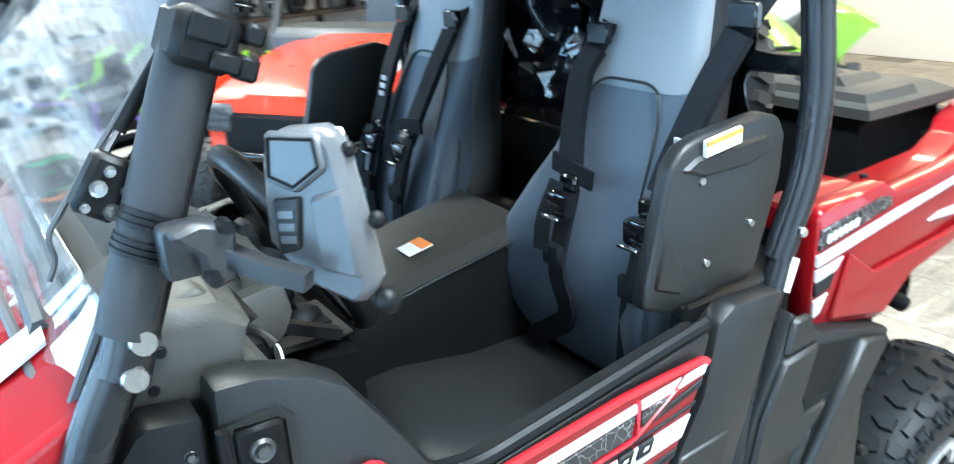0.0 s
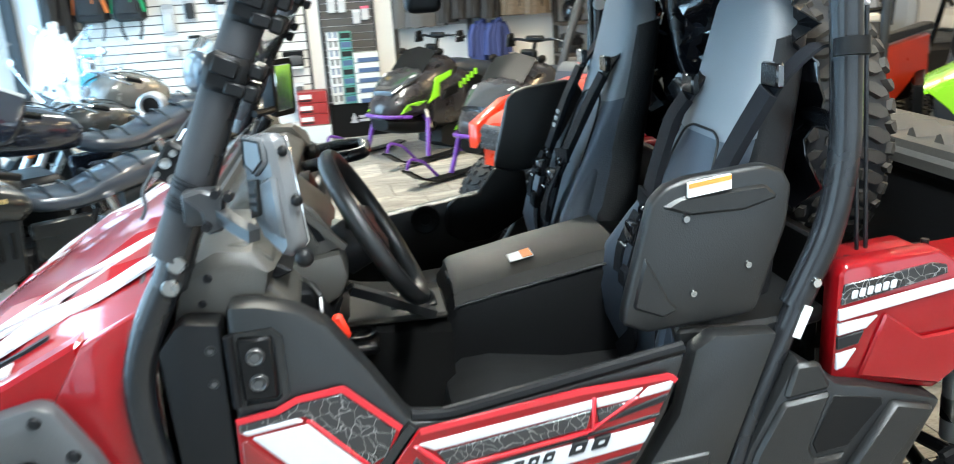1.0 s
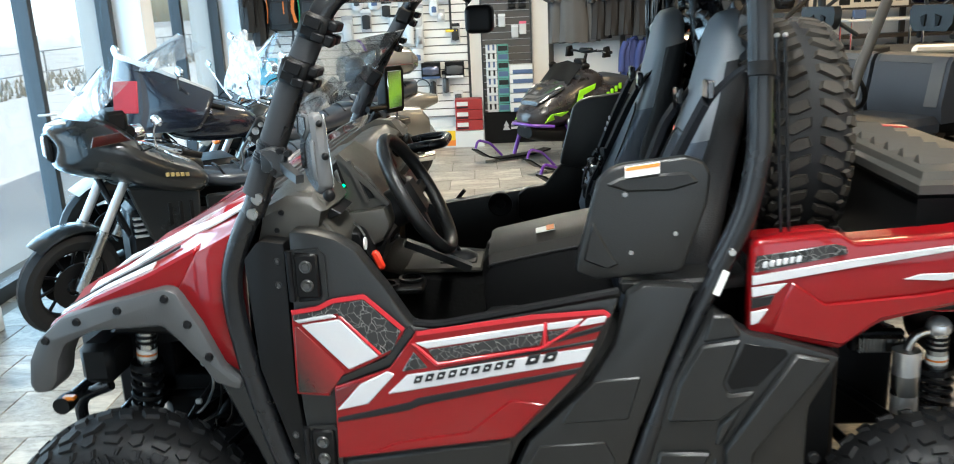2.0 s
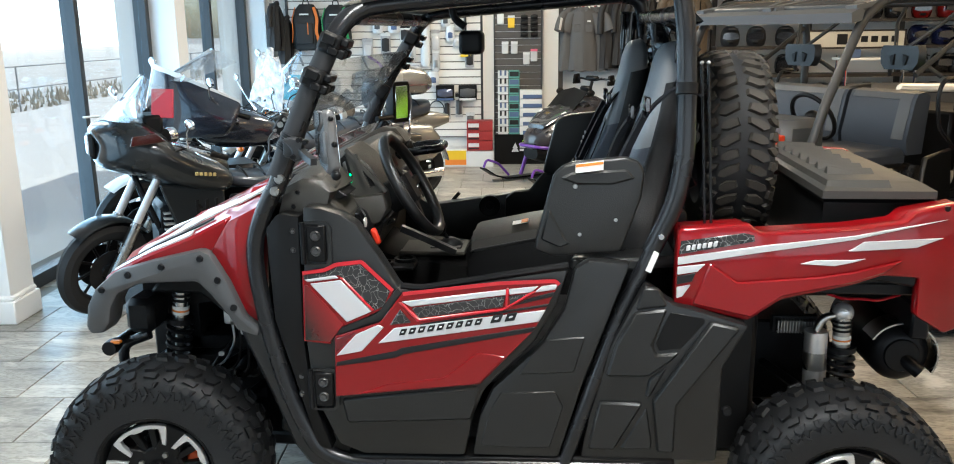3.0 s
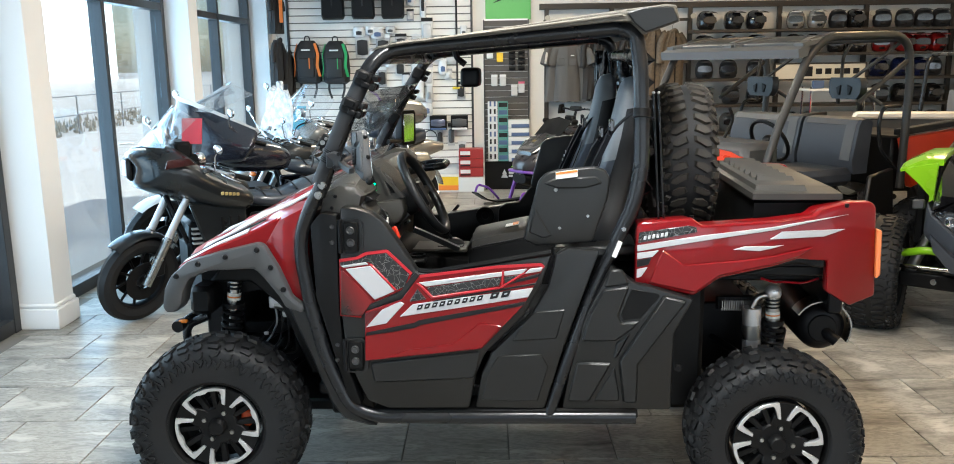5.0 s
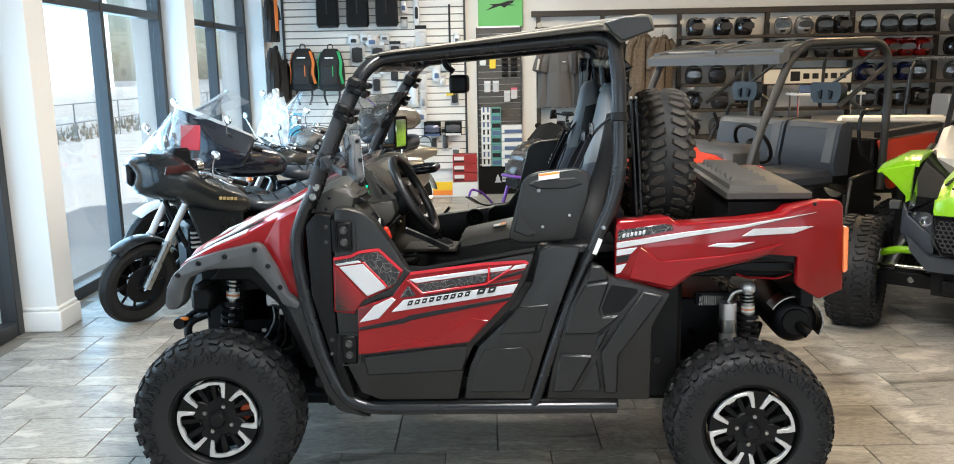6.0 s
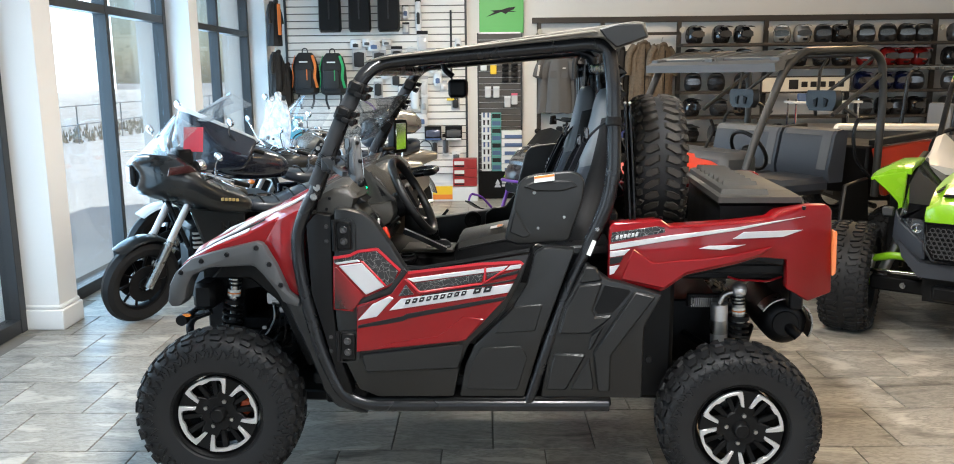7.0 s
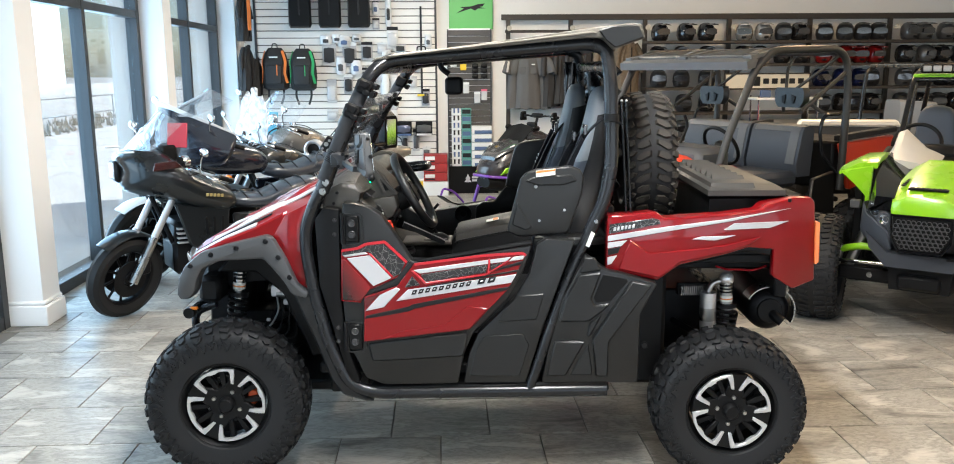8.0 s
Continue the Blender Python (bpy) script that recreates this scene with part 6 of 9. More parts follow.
# ---- motorcycles along the windows ----
MOTOGREY = mat("charcoal_motorcycle_paint", (0.011, 0.0125, 0.0135), 0.28, 0.0, vary=0.15, spec=0.25, coat=0.6, rvary=0.04)
NAVY = mat("navy_black_paint", (0.015, 0.018, 0.028), 0.18, vary=0.1, coat=0.9, rvary=0.04)
BROWNM = mat("bronze_grey_paint", (0.050, 0.047, 0.042), 0.25, 0.3, vary=0.1, coat=0.7)
SILVERP = mat("silver_grey_paint", (0.23, 0.215, 0.19), 0.25, 0.5, vary=0.06, coat=0.7)
LEATHER = mat("black_seat_leather", (0.030, 0.038, 0.052), 0.33, vary=0.2, scale=8, bump=0.25, coat=0.6)
SCREEN = glass("motorcycle_screen", (0.93, 0.95, 0.965), 0.02, 0.9, 0.07)
BAGF = glass("white_plastic_film", (0.90, 0.91, 0.93), 0.25, 0.6, 0.66)
TEAL = mat("teal_card", (0.03, 0.42, 0.55), 0.5, vary=0.05)
AMBER = mat("amber_lens_plastic", (0.75, 0.18, 0.02), 0.2, coat=0.6)
GOLD = mat("gold_lettering", (0.55, 0.42, 0.18), 0.35, 0.4)


def oval(x, hw, z0, z1, n=16, p=.7, yo=0.0):
    """A rounded upright ring across a body at x."""
    out = []
    for i in range(n):
        a = 2 * math.pi * i / n
        c, s = math.cos(a), math.sin(a)
        out.append((x, yo + hw * abs(c) ** p * (1 if c > 0 else -1), (z0 + z1) / 2 + (z1 - z0) / 2 * abs(s) ** p * (1 if s > 0 else -1)))
    return out


def body(rings, p=.7):
    return loft([oval(*r) if len(r) > 4 else oval(*r, p=p) for r in rings])


def moto_wheel(parent, x, r, w, m=Matrix(), spokes=10):
    h = w / 2
    t = part("tyre", lathe([(r - .10, -h * .7), (r - .05, -h), (r - .015, -h * .75), (r, 0), (r - .015, h * .75), (r - .05, h), (r - .10, h * .7)], 36), RUBBER, parent, "black road tyre", m @ pose(x, 0, r))
    part("wheel_rim", lathe([(r - .10, -h * .6), (r - .085, -h * .72), (r - .115, -h * .55), (r - .125, 0), (r - .115, h * .55), (r - .085, h * .72), (r - .10, h * .6)], 36), DARKMETAL, t)
    for e in (-1, 1):
        part("rim_edge", lathe([(r - .092, e * h * .70), (r - .082, e * h * .74), (r - .080, e * h * .70), (r - .09, e * h * .66)], 36), SILVER, t)
    bm = bmesh.new()
    for i in range(spokes):
        a = 2 * math.pi * i / spokes
        merge(bm, rod((.04 * math.cos(a), .02, .04 * math.sin(a)), ((r - .115) * math.cos(a + .12), 0, (r - .115) * math.sin(a + .12)), .010, 6))
    part("spokes", bm, DARKMETAL, t)
    part("hub", lathe([(0, -h), (.045, -h), (.05, 0), (.045, h), (0, h)], 16), DARKMETAL, t)
    for e in (-1, 1):
        part("brake_disc", lathe([(.06, e * h * 1.05), (.14, e * h * 1.05), (.14, e * h * 1.05 + .006), (.06, e * h * 1.05 + .006)], 28), DARKMETAL, t)
    return t


def rounded(ob, levels=2):
    md = ob.modifiers.new("rounded", "SUBSURF")
    md.levels = md.render_levels = levels
    return ob


def motorcycle(label, m, paint, fairing="full", screen="clear", trunk=None, steer=-18, scale=1.0, shift=(0, 0)):
    b = thing("motorcycle", label, "motorcycle", m @ Matrix.Diagonal((scale, scale, scale, 1)), group="motorcycles in a row")
    # the fork turns about its raked axis
    head = pose(*shift, .315) @ Matrix.Rotation(radians(steer), 4, Vector((.46, 0, .89))) @ pose(0, 0, -.315)
    moto_wheel(b, 0, .315, .11, head)
    moto_wheel(b, 1.52, .315, .13)
    fen = lathe([(.335, -.075), (.345, -.06), (.352, 0), (.345, .06), (.335, .075), (.330, 0)], 40)
    cut = [v for v in fen.verts if v.co.z < (.25 if v.co.x < 0 else .18)]
    bmesh.ops.delete(fen, geom=cut, context="VERTS")
    part("front_fender", fen, WHITEPL if fairing == "bat" and not trunk else paint, b, "", head @ pose(0, 0, .315))
    for e in (-1, 1):
        part("fork_leg", rod((.0, .095 * e, .32), (.38, .095 * e, 1.0), .026, 12), SILVER, b, "silver fork leg", head)
        part("fork_slider", rod((-.01, .095 * e, .30), (.17, .095 * e, .62), .034, 12), STEEL, b, "", head)
        part("caliper", box((.10, .085 * e, .40), (.09, .04, .12), .012), DARKMETAL, b, "", head)
        part("handlebar", tube([(.38, .06 * e, 1.08), (.36, .16 * e, 1.14), (.45, .34 * e, 1.12), (.58, .40 * e, 1.08)], .013, .06, 8), CHROME, b, "", head)
        part("grip", rod((.50, .365 * e, 1.106), (.60, .41 * e, 1.075), .019, 10), PLASTIC2, b, "", head)
        part("mirror_stem", tube([(.40, .28 * e, 1.12), (.34, .34 * e, 1.26), (.33, .37 * e, 1.30)], .006, .04, 6), CHROME, b, "", head)
        part("mirror", ball((.33, .38 * e, 1.325), (.018, .045, .032)), CHROME, b, "oval chrome mirror", head)
        if fairing != "full":
            part("turn_signal", ball((.12, .16 * e, .80), (.03, .045, .024)), AMBER, b, "amber turn signal", head)
        part("exhaust", tube([(.60, .14 * e, .45), (.70, .20 * e, .26), (1.0, .22 * e, .24), (1.75, .24 * e, .30)], .042, .10, 12), CHROME, b, "chrome exhaust pipe")
        part("shock", rod((1.35, .17 * e, .78), (1.50, .17 * e, .36), .028, 10), CHROME, b)
        part("side_cover", box((1.10, .17 * e, .62), (.30, .04, .20), .015), paint, b)
        part("frame_tube", tube([(.36, .05 * e, .95), (.55, .14 * e, .40), (1.1, .15 * e, .32), (1.3, .12 * e, .72)], .018, .08, 8), DARKMETAL, b)
    part("engine", boxes([((.72, 0, .42), (.46, .36, .26)), ((.66, 0, .60), (.30, .40, .18)), ((.95, 0, .45), (.30, .30, .28))], .03), DARKMETAL, b, "dark ribbed engine")
    for e in (-1, 1):
        part("engine_cover", lathe([(0, 0), (.11, 0), (.12, .02), (.12, .05), (0, .05)], 24, c=(.72, .17 * e - .025, .42)), SILVER, b)
        for k in range(4):
            part("cooling_fin", box((.66, .20 * e, .54 + .035 * k), (.28, .06, .012)), SILVER, b)
    rounded(part("tank", body(((.40, .10, .86, .98), (.50, .17, .80, 1.06), (.70, .19, .78, 1.08), (.90, .15, .78, 1.0), (1.0, .09, .80, .92))), paint, b, "glossy fuel tank"), 1)
    rounded(part("saddle", body(((.92, .10, .78, .87), (1.02, .16, .74, .86), (1.22, .18, .72, .83), (1.34, .17, .74, .90), (1.55, .16, .78, .95), (1.72, .12, .82, .96))), LEATHER, b, "black padded saddle"), 1)
    part("tail", body(((1.45, .10, .62, .80), (1.70, .12, .66, .84), (1.88, .06, .72, .80))), paint, b)
    rf = lathe([(.345, -.085), (.358, -.06), (.364, 0), (.358, .06), (.345, .085), (.340, 0)], 40)
    bmesh.ops.delete(rf, geom=[v for v in rf.verts if v.co.z < .05], context="VERTS")
    part("rear_fender", rf, paint, b, "", pose(1.52, 0, .315))
    part("stand", rod((.80, -.12, .30), (.74, -.30, .01), .014, 8), DARKMETAL, b)
    if fairing == "full":
        rounded(part("fairing", loft([[(x + .10 * abs(k) ** 2, w * k, z) for k, z in ((-.72, zb), (.72, zb), (1.0, zb + (zt - zb) * .38), (.93, zb + (zt - zb) * .72), (.60, zt), (-.60, zt), (-.93, zb + (zt - zb) * .72), (-1.0, zb + (zt - zb) * .38))] for x, w, zb, zt in ((.10, .15, 1.0, 1.17), (.12, .22, .95, 1.21), (.22, .31, .90, 1.25), (.34, .36, .87, 1.27), (.46, .385, .83, 1.21), (.56, .385, .78, 1.11), (.70, .37, .74, 1.03), (.82, .34, .72, .97), (.90, .28, .74, .92))]), paint, b, "broad charcoal fairing"))
        for e in (-1, 1):
            part("lower_fairing", prism([(.50, .84), (.90, .78), (.88, .50), (.74, .44), (.60, .52)], .25 * e - .03, .25 * e + .03, .012), paint, b)
            part("side_lens", prism([(.34, 1.10), (.36, 1.16), (.50, 1.17), (.55, 1.12)], .385 * e - .012, .385 * e + .008, .004), mat("dark_red_lens", (0.035, 0.008, 0.006), 0.12, coat=1.0), b, "dark red side marker")
            part("fairing_strip", box((.20, .27 * e, 1.235), (.10, .05, .012), .004, None), WHITEPL, b)
            for k in range(3):
                part("vent", box((.72 + .06 * k, .285 * e, .66), (.022, .01, .13), .003, None), PLASTIC2, b)
        part("headlight", box((.142, 0, 1.085), (.02, .15, .115), .02), mat("lamp_glass", (0.55, 0.58, 0.60), 0.08, 0.3, coat=1.0), b, "rectangular headlight")
        part("headlight_frame", box((.165, 0, 1.085), (.050, .20, .165), .02), PLASTIC2, b)
        for k in range(5):
            part("name_bar", box((.715 + .028 * k, -.376 + .006 * k, .905 - .004 * k), (.020, .012, .022), .002), GOLD, b, "gold bars")
        part("dash_pod", box((.52, 0, 1.20), (.12, .30, .12), .02), PLASTIC2, b)
    elif fairing == "bat":
        rounded(part("fairing", sheet([[(.05 + .48 * k * k + .12 * t, .43 * k * (.72 + .28 * math.sin(math.pi * (.15 + .7 * t))), .90 + (.47 - .25 * k * k) * t) for k in (-1, -.85, -.65, -.4, -.2, 0, .2, .4, .65, .85, 1)] for t in (0, .12, .3, .5, .7, .88, 1)], (.03, 0, 0)), paint, b, "batwing fairing"), 1)
        part("inner_fairing", body(((.26, .20, .98, 1.22), (.36, .26, .96, 1.22), (.44, .22, 1.0, 1.18)), .6), PLASTIC2, b)
        part("headlight", ball((.06, 0, 1.10), (.05, .09, .09)), CHROME, b)
        part("fairing_rim", strap([(.165 + .48 * k * k, .357 * k, 1.365 - .25 * k * k) for k in (-1, -.75, -.5, -.25, 0, .25, .5, .75, 1)], .045, .008, (-.3, 0, 1)), WHITEPL, b, "white fairing rim")
    else:
        part("headlight", lathe([(0, -.05), (.085, -.05), (.095, -.03), (.08, .05), (.03, .10), (0, .10)], 24, axis="x", c=(.18, 0, .95)), CHROME, b, "round chrome headlight", head)
        part("headlight_lens", lathe([(0, -.056), (.078, -.056), (.08, -.048), (0, -.048)], 24, axis="x", c=(.18, 0, .95)), GREYPL, b, "", head)
    if screen:
        x0, z0, h = (.25, 1.24, .27) if fairing == "full" else (.22, 1.27, .20) if fairing else (.10, 1.16, .44) if screen == "bag" else (.22, .98, .42)
        rows = []
        for i in range(6):
            t = i / 5
            rows.append([(x0 + (.24 if fairing == "full" else .34) * t + .10 * abs(k) ** 2 + (.05 * math.sin(9 * k + 5 * t) * t if screen == "bag" else 0), .35 * k * (1 - .22 * t * t), z0 + h * t - .03 * abs(k) * t - (.10 * abs(math.sin(4 * k + 1)) * t if screen == "bag" else .06 * k * k * t)) for k in (-1, -.7, -.35, 0, .35, .7, 1)])
        if screen == "bag":
            rag = loft([[(.44 + .10 * t + (.055 - .02 * t) * math.sin(a) + .012 * math.sin(4 * a + 7 * t), .10 * t + (.33 - .10 * t - .20 * max(0, t - .75)) * math.cos(a) * (1 + .04 * math.sin(9 * t + a)), 1.13 + .40 * t + .03 * math.sin(3 * a + 1) * (t > .5)) for a in (2 * math.pi * k / 22 for k in range(22))] for t in (0, .15, .3, .45, .6, .75, .88, 1)])
            merge(rag, tube([(.53, .10, 1.50), (.54, .11, 1.56), (.55, .14, 1.60)], .035, .02, 8))
        part("windscreen", rag if screen == "bag" else sheet(rows, (.006, 0, 0)), BAGF if screen == "bag" else SCREEN, b, "white plastic-wrapped windscreen" if screen == "bag" else "clear curved windscreen", Matrix() if fairing else head)
    for e in (-1, 1):
        if trunk:
            part("saddlebag", body(((1.14, .06, .50, .66, 16, .6, .27 * e), (1.20, .11, .42, .73, 16, .6, .27 * e), (1.40, .125, .40, .77, 16, .6, .27 * e), (1.62, .115, .42, .74, 16, .6, .27 * e), (1.70, .06, .48, .64, 16, .6, .27 * e))), trunk, b, "hard saddlebag")
    # seams across the saddle, a padded backrest, cables, gauges and tank trim
    for k in range(5):
        x = 1.08 + .12 * k
        zt = .865 if x < 1.3 else .90 + (x - 1.3) * .17
        part("saddle_seam", tube([(x, -.15, zt - .04), (x - .015, -.07, zt + .002), (x - .02, 0, zt + .006), (x - .015, .07, zt + .002), (x, .15, zt - .04)], .007, .05, 6), PLASTIC2, b)
    if fairing == "bat":
        ring = pose(1.47, .17, .93, 0, 0, -34)
        part("round_lamp", lathe([(.052, .0), (.055, -.014), (.070, -.020), (.080, -.012), (.084, .02), (.082, .10), (.06, .14), (0, .15)], 32), SILVER, b, "chrome-ringed round lamp", ring)
        part("lamp_lens", lathe([(0, -.006), (.040, -.004), (.054, .002), (.05, .01), (0, .01)], 24), PLASTIC2, b, "dark lens", ring)
        part("lamp_stalk", rod((1.47, .17, .90), (1.45, .12, .78), .012, 8), CHROME, b)
    if fairing != "full" and not trunk:
        rounded(part("backrest", body(((1.66, .10, 1.02, 1.16), (1.70, .15, .98, 1.24), (1.75, .15, .98, 1.25), (1.79, .10, 1.03, 1.18))), LEATHER, b, "padded passenger backrest"), 1)
        part("backrest_frame", tube([(1.74, -.10, .80), (1.77, -.09, 1.10), (1.77, .09, 1.10), (1.74, .10, .80)], .010, .05, 8), CHROME, b)
    for e in (-1, 1):
        part("cable", tube([(.42, .24 * e, 1.12), (.30, .20 * e, 1.08), (.34, .08 * e, .92), (.46, .06 * e, .80)], .006, .07, 6), PLASTIC2, b, "", head)
        part("brake_lever", tube([(.44, .26 * e, 1.125), (.42, .34 * e, 1.11), (.50, .43 * e, 1.07)], .006, .05, 6), CHROME, b, "", head)
        part("switch_block", box((.47, .31 * e, 1.115), (.05, .05, .045), .01), PLASTIC2, b, "", head)
    for e in (-.07, .07):
        part("gauge", lathe([(0, -.02), (.045, -.02), (.05, -.01), (.05, .03), (0, .04)], 20, axis="x", c=(.42, e, 1.15)), CHROME, b, "", head)
    part("filler_cap", lathe([(0, .02), (.032, .02), (.036, .0), (0, .0)], 18, axis="z", c=(.66, 0, 1.075)), CHROME, b)
    part("tank_trim", strap([(.46, 0, 1.045), (.60, 0, 1.085), (.78, 0, 1.062), (.95, 0, .965)], .05, .006, (0, 1, 0)), DARKMETAL, b)
    if trunk:
        part("top_case", body(((1.24, .16, 1.04, 1.18), (1.30, .24, 1.00, 1.25), (1.44, .26, .99, 1.275), (1.60, .25, 1.00, 1.24), (1.68, .17, 1.05, 1.16)), .55), trunk, b, "rounded top case")
        part("case_band", body(((1.295, .245, 1.09, 1.10), (1.44, .265, 1.09, 1.10), (1.605, .255, 1.09, 1.10)), .5), mat("dark_red_band", (0.12, 0.015, 0.01), 0.3), b)
    return b


motorcycle("charcoal touring motorcycle with a full fairing by the window", pose(-1.74, 2.53, 0, 0, 0, 34), MOTOGREY, "full", "clear", steer=30, shift=(.15, -.12))
motorcycle("navy black motorcycle with white fender and batwing fairing", pose(-1.86, 3.62, 0, 0, 0, 34), NAVY, "bat", "clear", steer=20, scale=1.12)
motorcycle("bronze cruiser motorcycle with a wrapped white windscreen", pose(-1.66, 4.75, 0, 0, 0, 30), BROWNM, None, "bag", steer=14)
motorcycle("silver grey touring motorcycle with hard cases and a clear screen", pose(-1.77, 5.68, 0, 0, 0, 26), SILVERP, None, "clear", SILVERP, steer=26, scale=1.12)
solid("red_card", box((0, 0, 0), (.012, .165, .18), .003), mat("red_card_paper", (0.55, 0.03, 0.05), 0.5), "red card behind a motorcycle windscreen", "card", pose(-1.18, 2.75, 1.33, 0, 8, 76))
solid("teal_card", box((0, 0, 0), (.02, .28, .25), .004), TEAL, "teal card behind a motorcycle windscreen", "card", pose(-1.37, 5.93, 1.225, 0, 12, 62))

# ---- dark bench-seat utility vehicle with orange-red body ----
def bench_vehicle():
    v = thing("utility_vehicle", "black-caged bench-seat utility vehicle with orange-red body panels", "utility vehicle", pose(2.01, 2.45, 0, 0, 0, 30))
    P = lambda name, bm, mt, label="", parent=None: part(name, bm, mt, parent or v, label)
    CAGE = mat("satin_grey_cage", (0.024, 0.0235, 0.023), 0.45, vary=0.12, bump=0.05)
    # cage
    for y in (-.05, 1.40):
        P("cage_tube", tube([(.90, y, 1.02), (1.00, y, 1.30), (1.25, y, 1.80), (1.42, y, 1.92), (2.12, y, 1.935), (2.24, y, 1.86), (2.28, y, 1.60), (2.26, y, .80)], .030, .08, 12), CAGE, "satin black cage tube")
        P("cage_brace", tube([(1.75, y, 1.45), (2.24, y, 1.75)], .018), CAGE)
        P("grab_handle", tube([(2.20, y, 1.42), (2.02, y, 1.42), (1.98, y, 1.30), (2.02, y, 1.10), (2.20, y, .95)], .014, .06, 8), TUBE)
    for x, z in ((1.26, 1.87), (2.18, 1.91)):
        P("cage_cross_tube", rod((x, -.05, z), (x, 1.40, z), .028, 12), CAGE)
    ROOFM = mat("grey_roof_plastic", (0.085, 0.083, 0.08), 0.5, vary=0.1, bump=0.08)
    P("roof_edge", loft([[(x, y, z) for x, z in ((1.14, 1.775), (1.13, 1.835), (1.20, 1.865), (1.24, 1.85), (1.22, 1.79))] for y in (-.07, -.03, 1.40, 1.44)]), ROOFM, "grey roof front beam")
    P("roof_edge", box((1.92, .68, 1.93), (.12, 1.40, .04), .01), ROOFM)
    for k, (ya, yb) in enumerate(((.0, .33), (.64, .33), (.74, 1.06), (1.36, 1.06))):
        P("roof_lattice", strap([(1.20, ya, 1.865), (1.50, (ya + yb) / 2, 1.915), (1.92, yb, 1.935)], .07, .03, (.4, 1, 0)), ROOFM, "slanted roof bar")
    for y in (-.02, .69, 1.38):
        P("roof_lattice", strap([(1.18, y, 1.865), (1.50, y, 1.918), (1.92, y, 1.935)], .08, .03, (0, 1, 0)), ROOFM)
    # bench
    SLATE = mat("slate_bench_vinyl", (0.024, 0.030, 0.041), 0.55, vary=0.15, bump=0.2, fine=300)
    BAND = mat("pale_bench_band", (0.060, 0.064, 0.070), 0.55, vary=0.1, bump=0.2, fine=300)

    def back_bm(y0, y1, f):
        return loft([[(x + .24 - f, y, z - .10) for x, z in ((1.62, 1.02), (1.60, 1.12), (1.655, 1.38), (1.68, 1.42), (1.74, 1.43), (1.79, 1.40), (1.76, 1.02))] for y in (y0, y0 + .02, y1 - .02, y1)])
    for y0, y1 in ((.04, .58), (.61, 1.38)):
        st = P("bench_back", back_bm(y0, y1, 0), SLATE, "slate grey bench seat back")
        P("bench_band", loft([[(x + .236, y, z - .10) for x, z in ((1.60, 1.12), (1.655, 1.38), (1.68, 1.42), (1.74, 1.434), (1.74, 1.30), (1.70, 1.12))] for y in (y0 + .03, y0 + .12)]), BAND, "paler vertical band", st)
        P("bench_band", loft([[(x + .236, y, z - .10) for x, z in ((1.655, 1.38), (1.68, 1.42), (1.74, 1.434), (1.74, 1.30))] for y in (y0 + .12, y1 - .03)]), BAND, "", st)
        P("bench_cushion", box((1.62, (y0 + y1) / 2, .90), (.52, y1 - y0, .13), .04), SLATE, "grey bench cushion")
    for ym in (.20, 1.08):
        hr = P("headrest", loft([[(x + .21, ym + w * k * 1.3, z * 1.12 - .275) for k, x in ((-1, 1.72), (-.85, 1.68), (.85, 1.68), (1, 1.72), (.8, 1.76), (-.8, 1.76))] for z, w in ((1.56, .10), (1.60, .13), (1.67, .135), (1.70, .12))]), PLASTIC, "dark headrest with slots")
        for e in (-1, 1):
            P("slot", prism([(ym + .030 * e, 1.575), (ym + .072 * e, 1.560), (ym + .058 * e, 1.505), (ym + .038 * e, 1.500)], 1.880, 1.90, .002, axis="x"), PLASTIC2, "", hr)
            P("headrest_arm", tube([(1.90, ym + .05 * e, 1.57), (1.98, ym + .14 * e, 1.50), (2.06, ym + .20 * e, 1.43)], .015, .03, 8), CAGE, "", hr)
            P("headrest_arm", tube([(1.91, ym + .05 * e, 1.62), (2.06, ym + .18 * e, 1.78), (2.18, ym + .22 * e, 1.88)], .013, .03, 8), CAGE, "", hr)
    P("dash", box((.98, .70, 1.05), (.35, 1.30, .30), .05), GREYPL, "grey dashboard")
    swm = Matrix.Translation((1.29, .32, 1.18)) @ pose(0, 0, 0, 0, 60, 0)
    w = P("steering_wheel", sweep([tuple(swm @ Vector((.17 * math.cos(a), .17 * math.sin(a), 0))) for a in (2 * math.pi * i / 32 for i in range(32))], [(.015 * math.cos(q), .015 * math.sin(q)) for q in (2 * math.pi * i / 8 for i in range(8))], True), PLASTIC2, "black steering wheel")
    P("column", rod((1.28, .32, 1.17), (1.02, .33, 1.06), .03), PLASTIC2, "", w)
    P("wheel_hub", ball((1.28, .32, 1.175), (.05, .05, .05)), PLASTIC2, "", w)
    P("shift_lever", tube([(1.02, .50, 1.20), (1.10, .50, 1.34), (1.06, .50, 1.42)], .012, .04, 8), PLASTIC2)
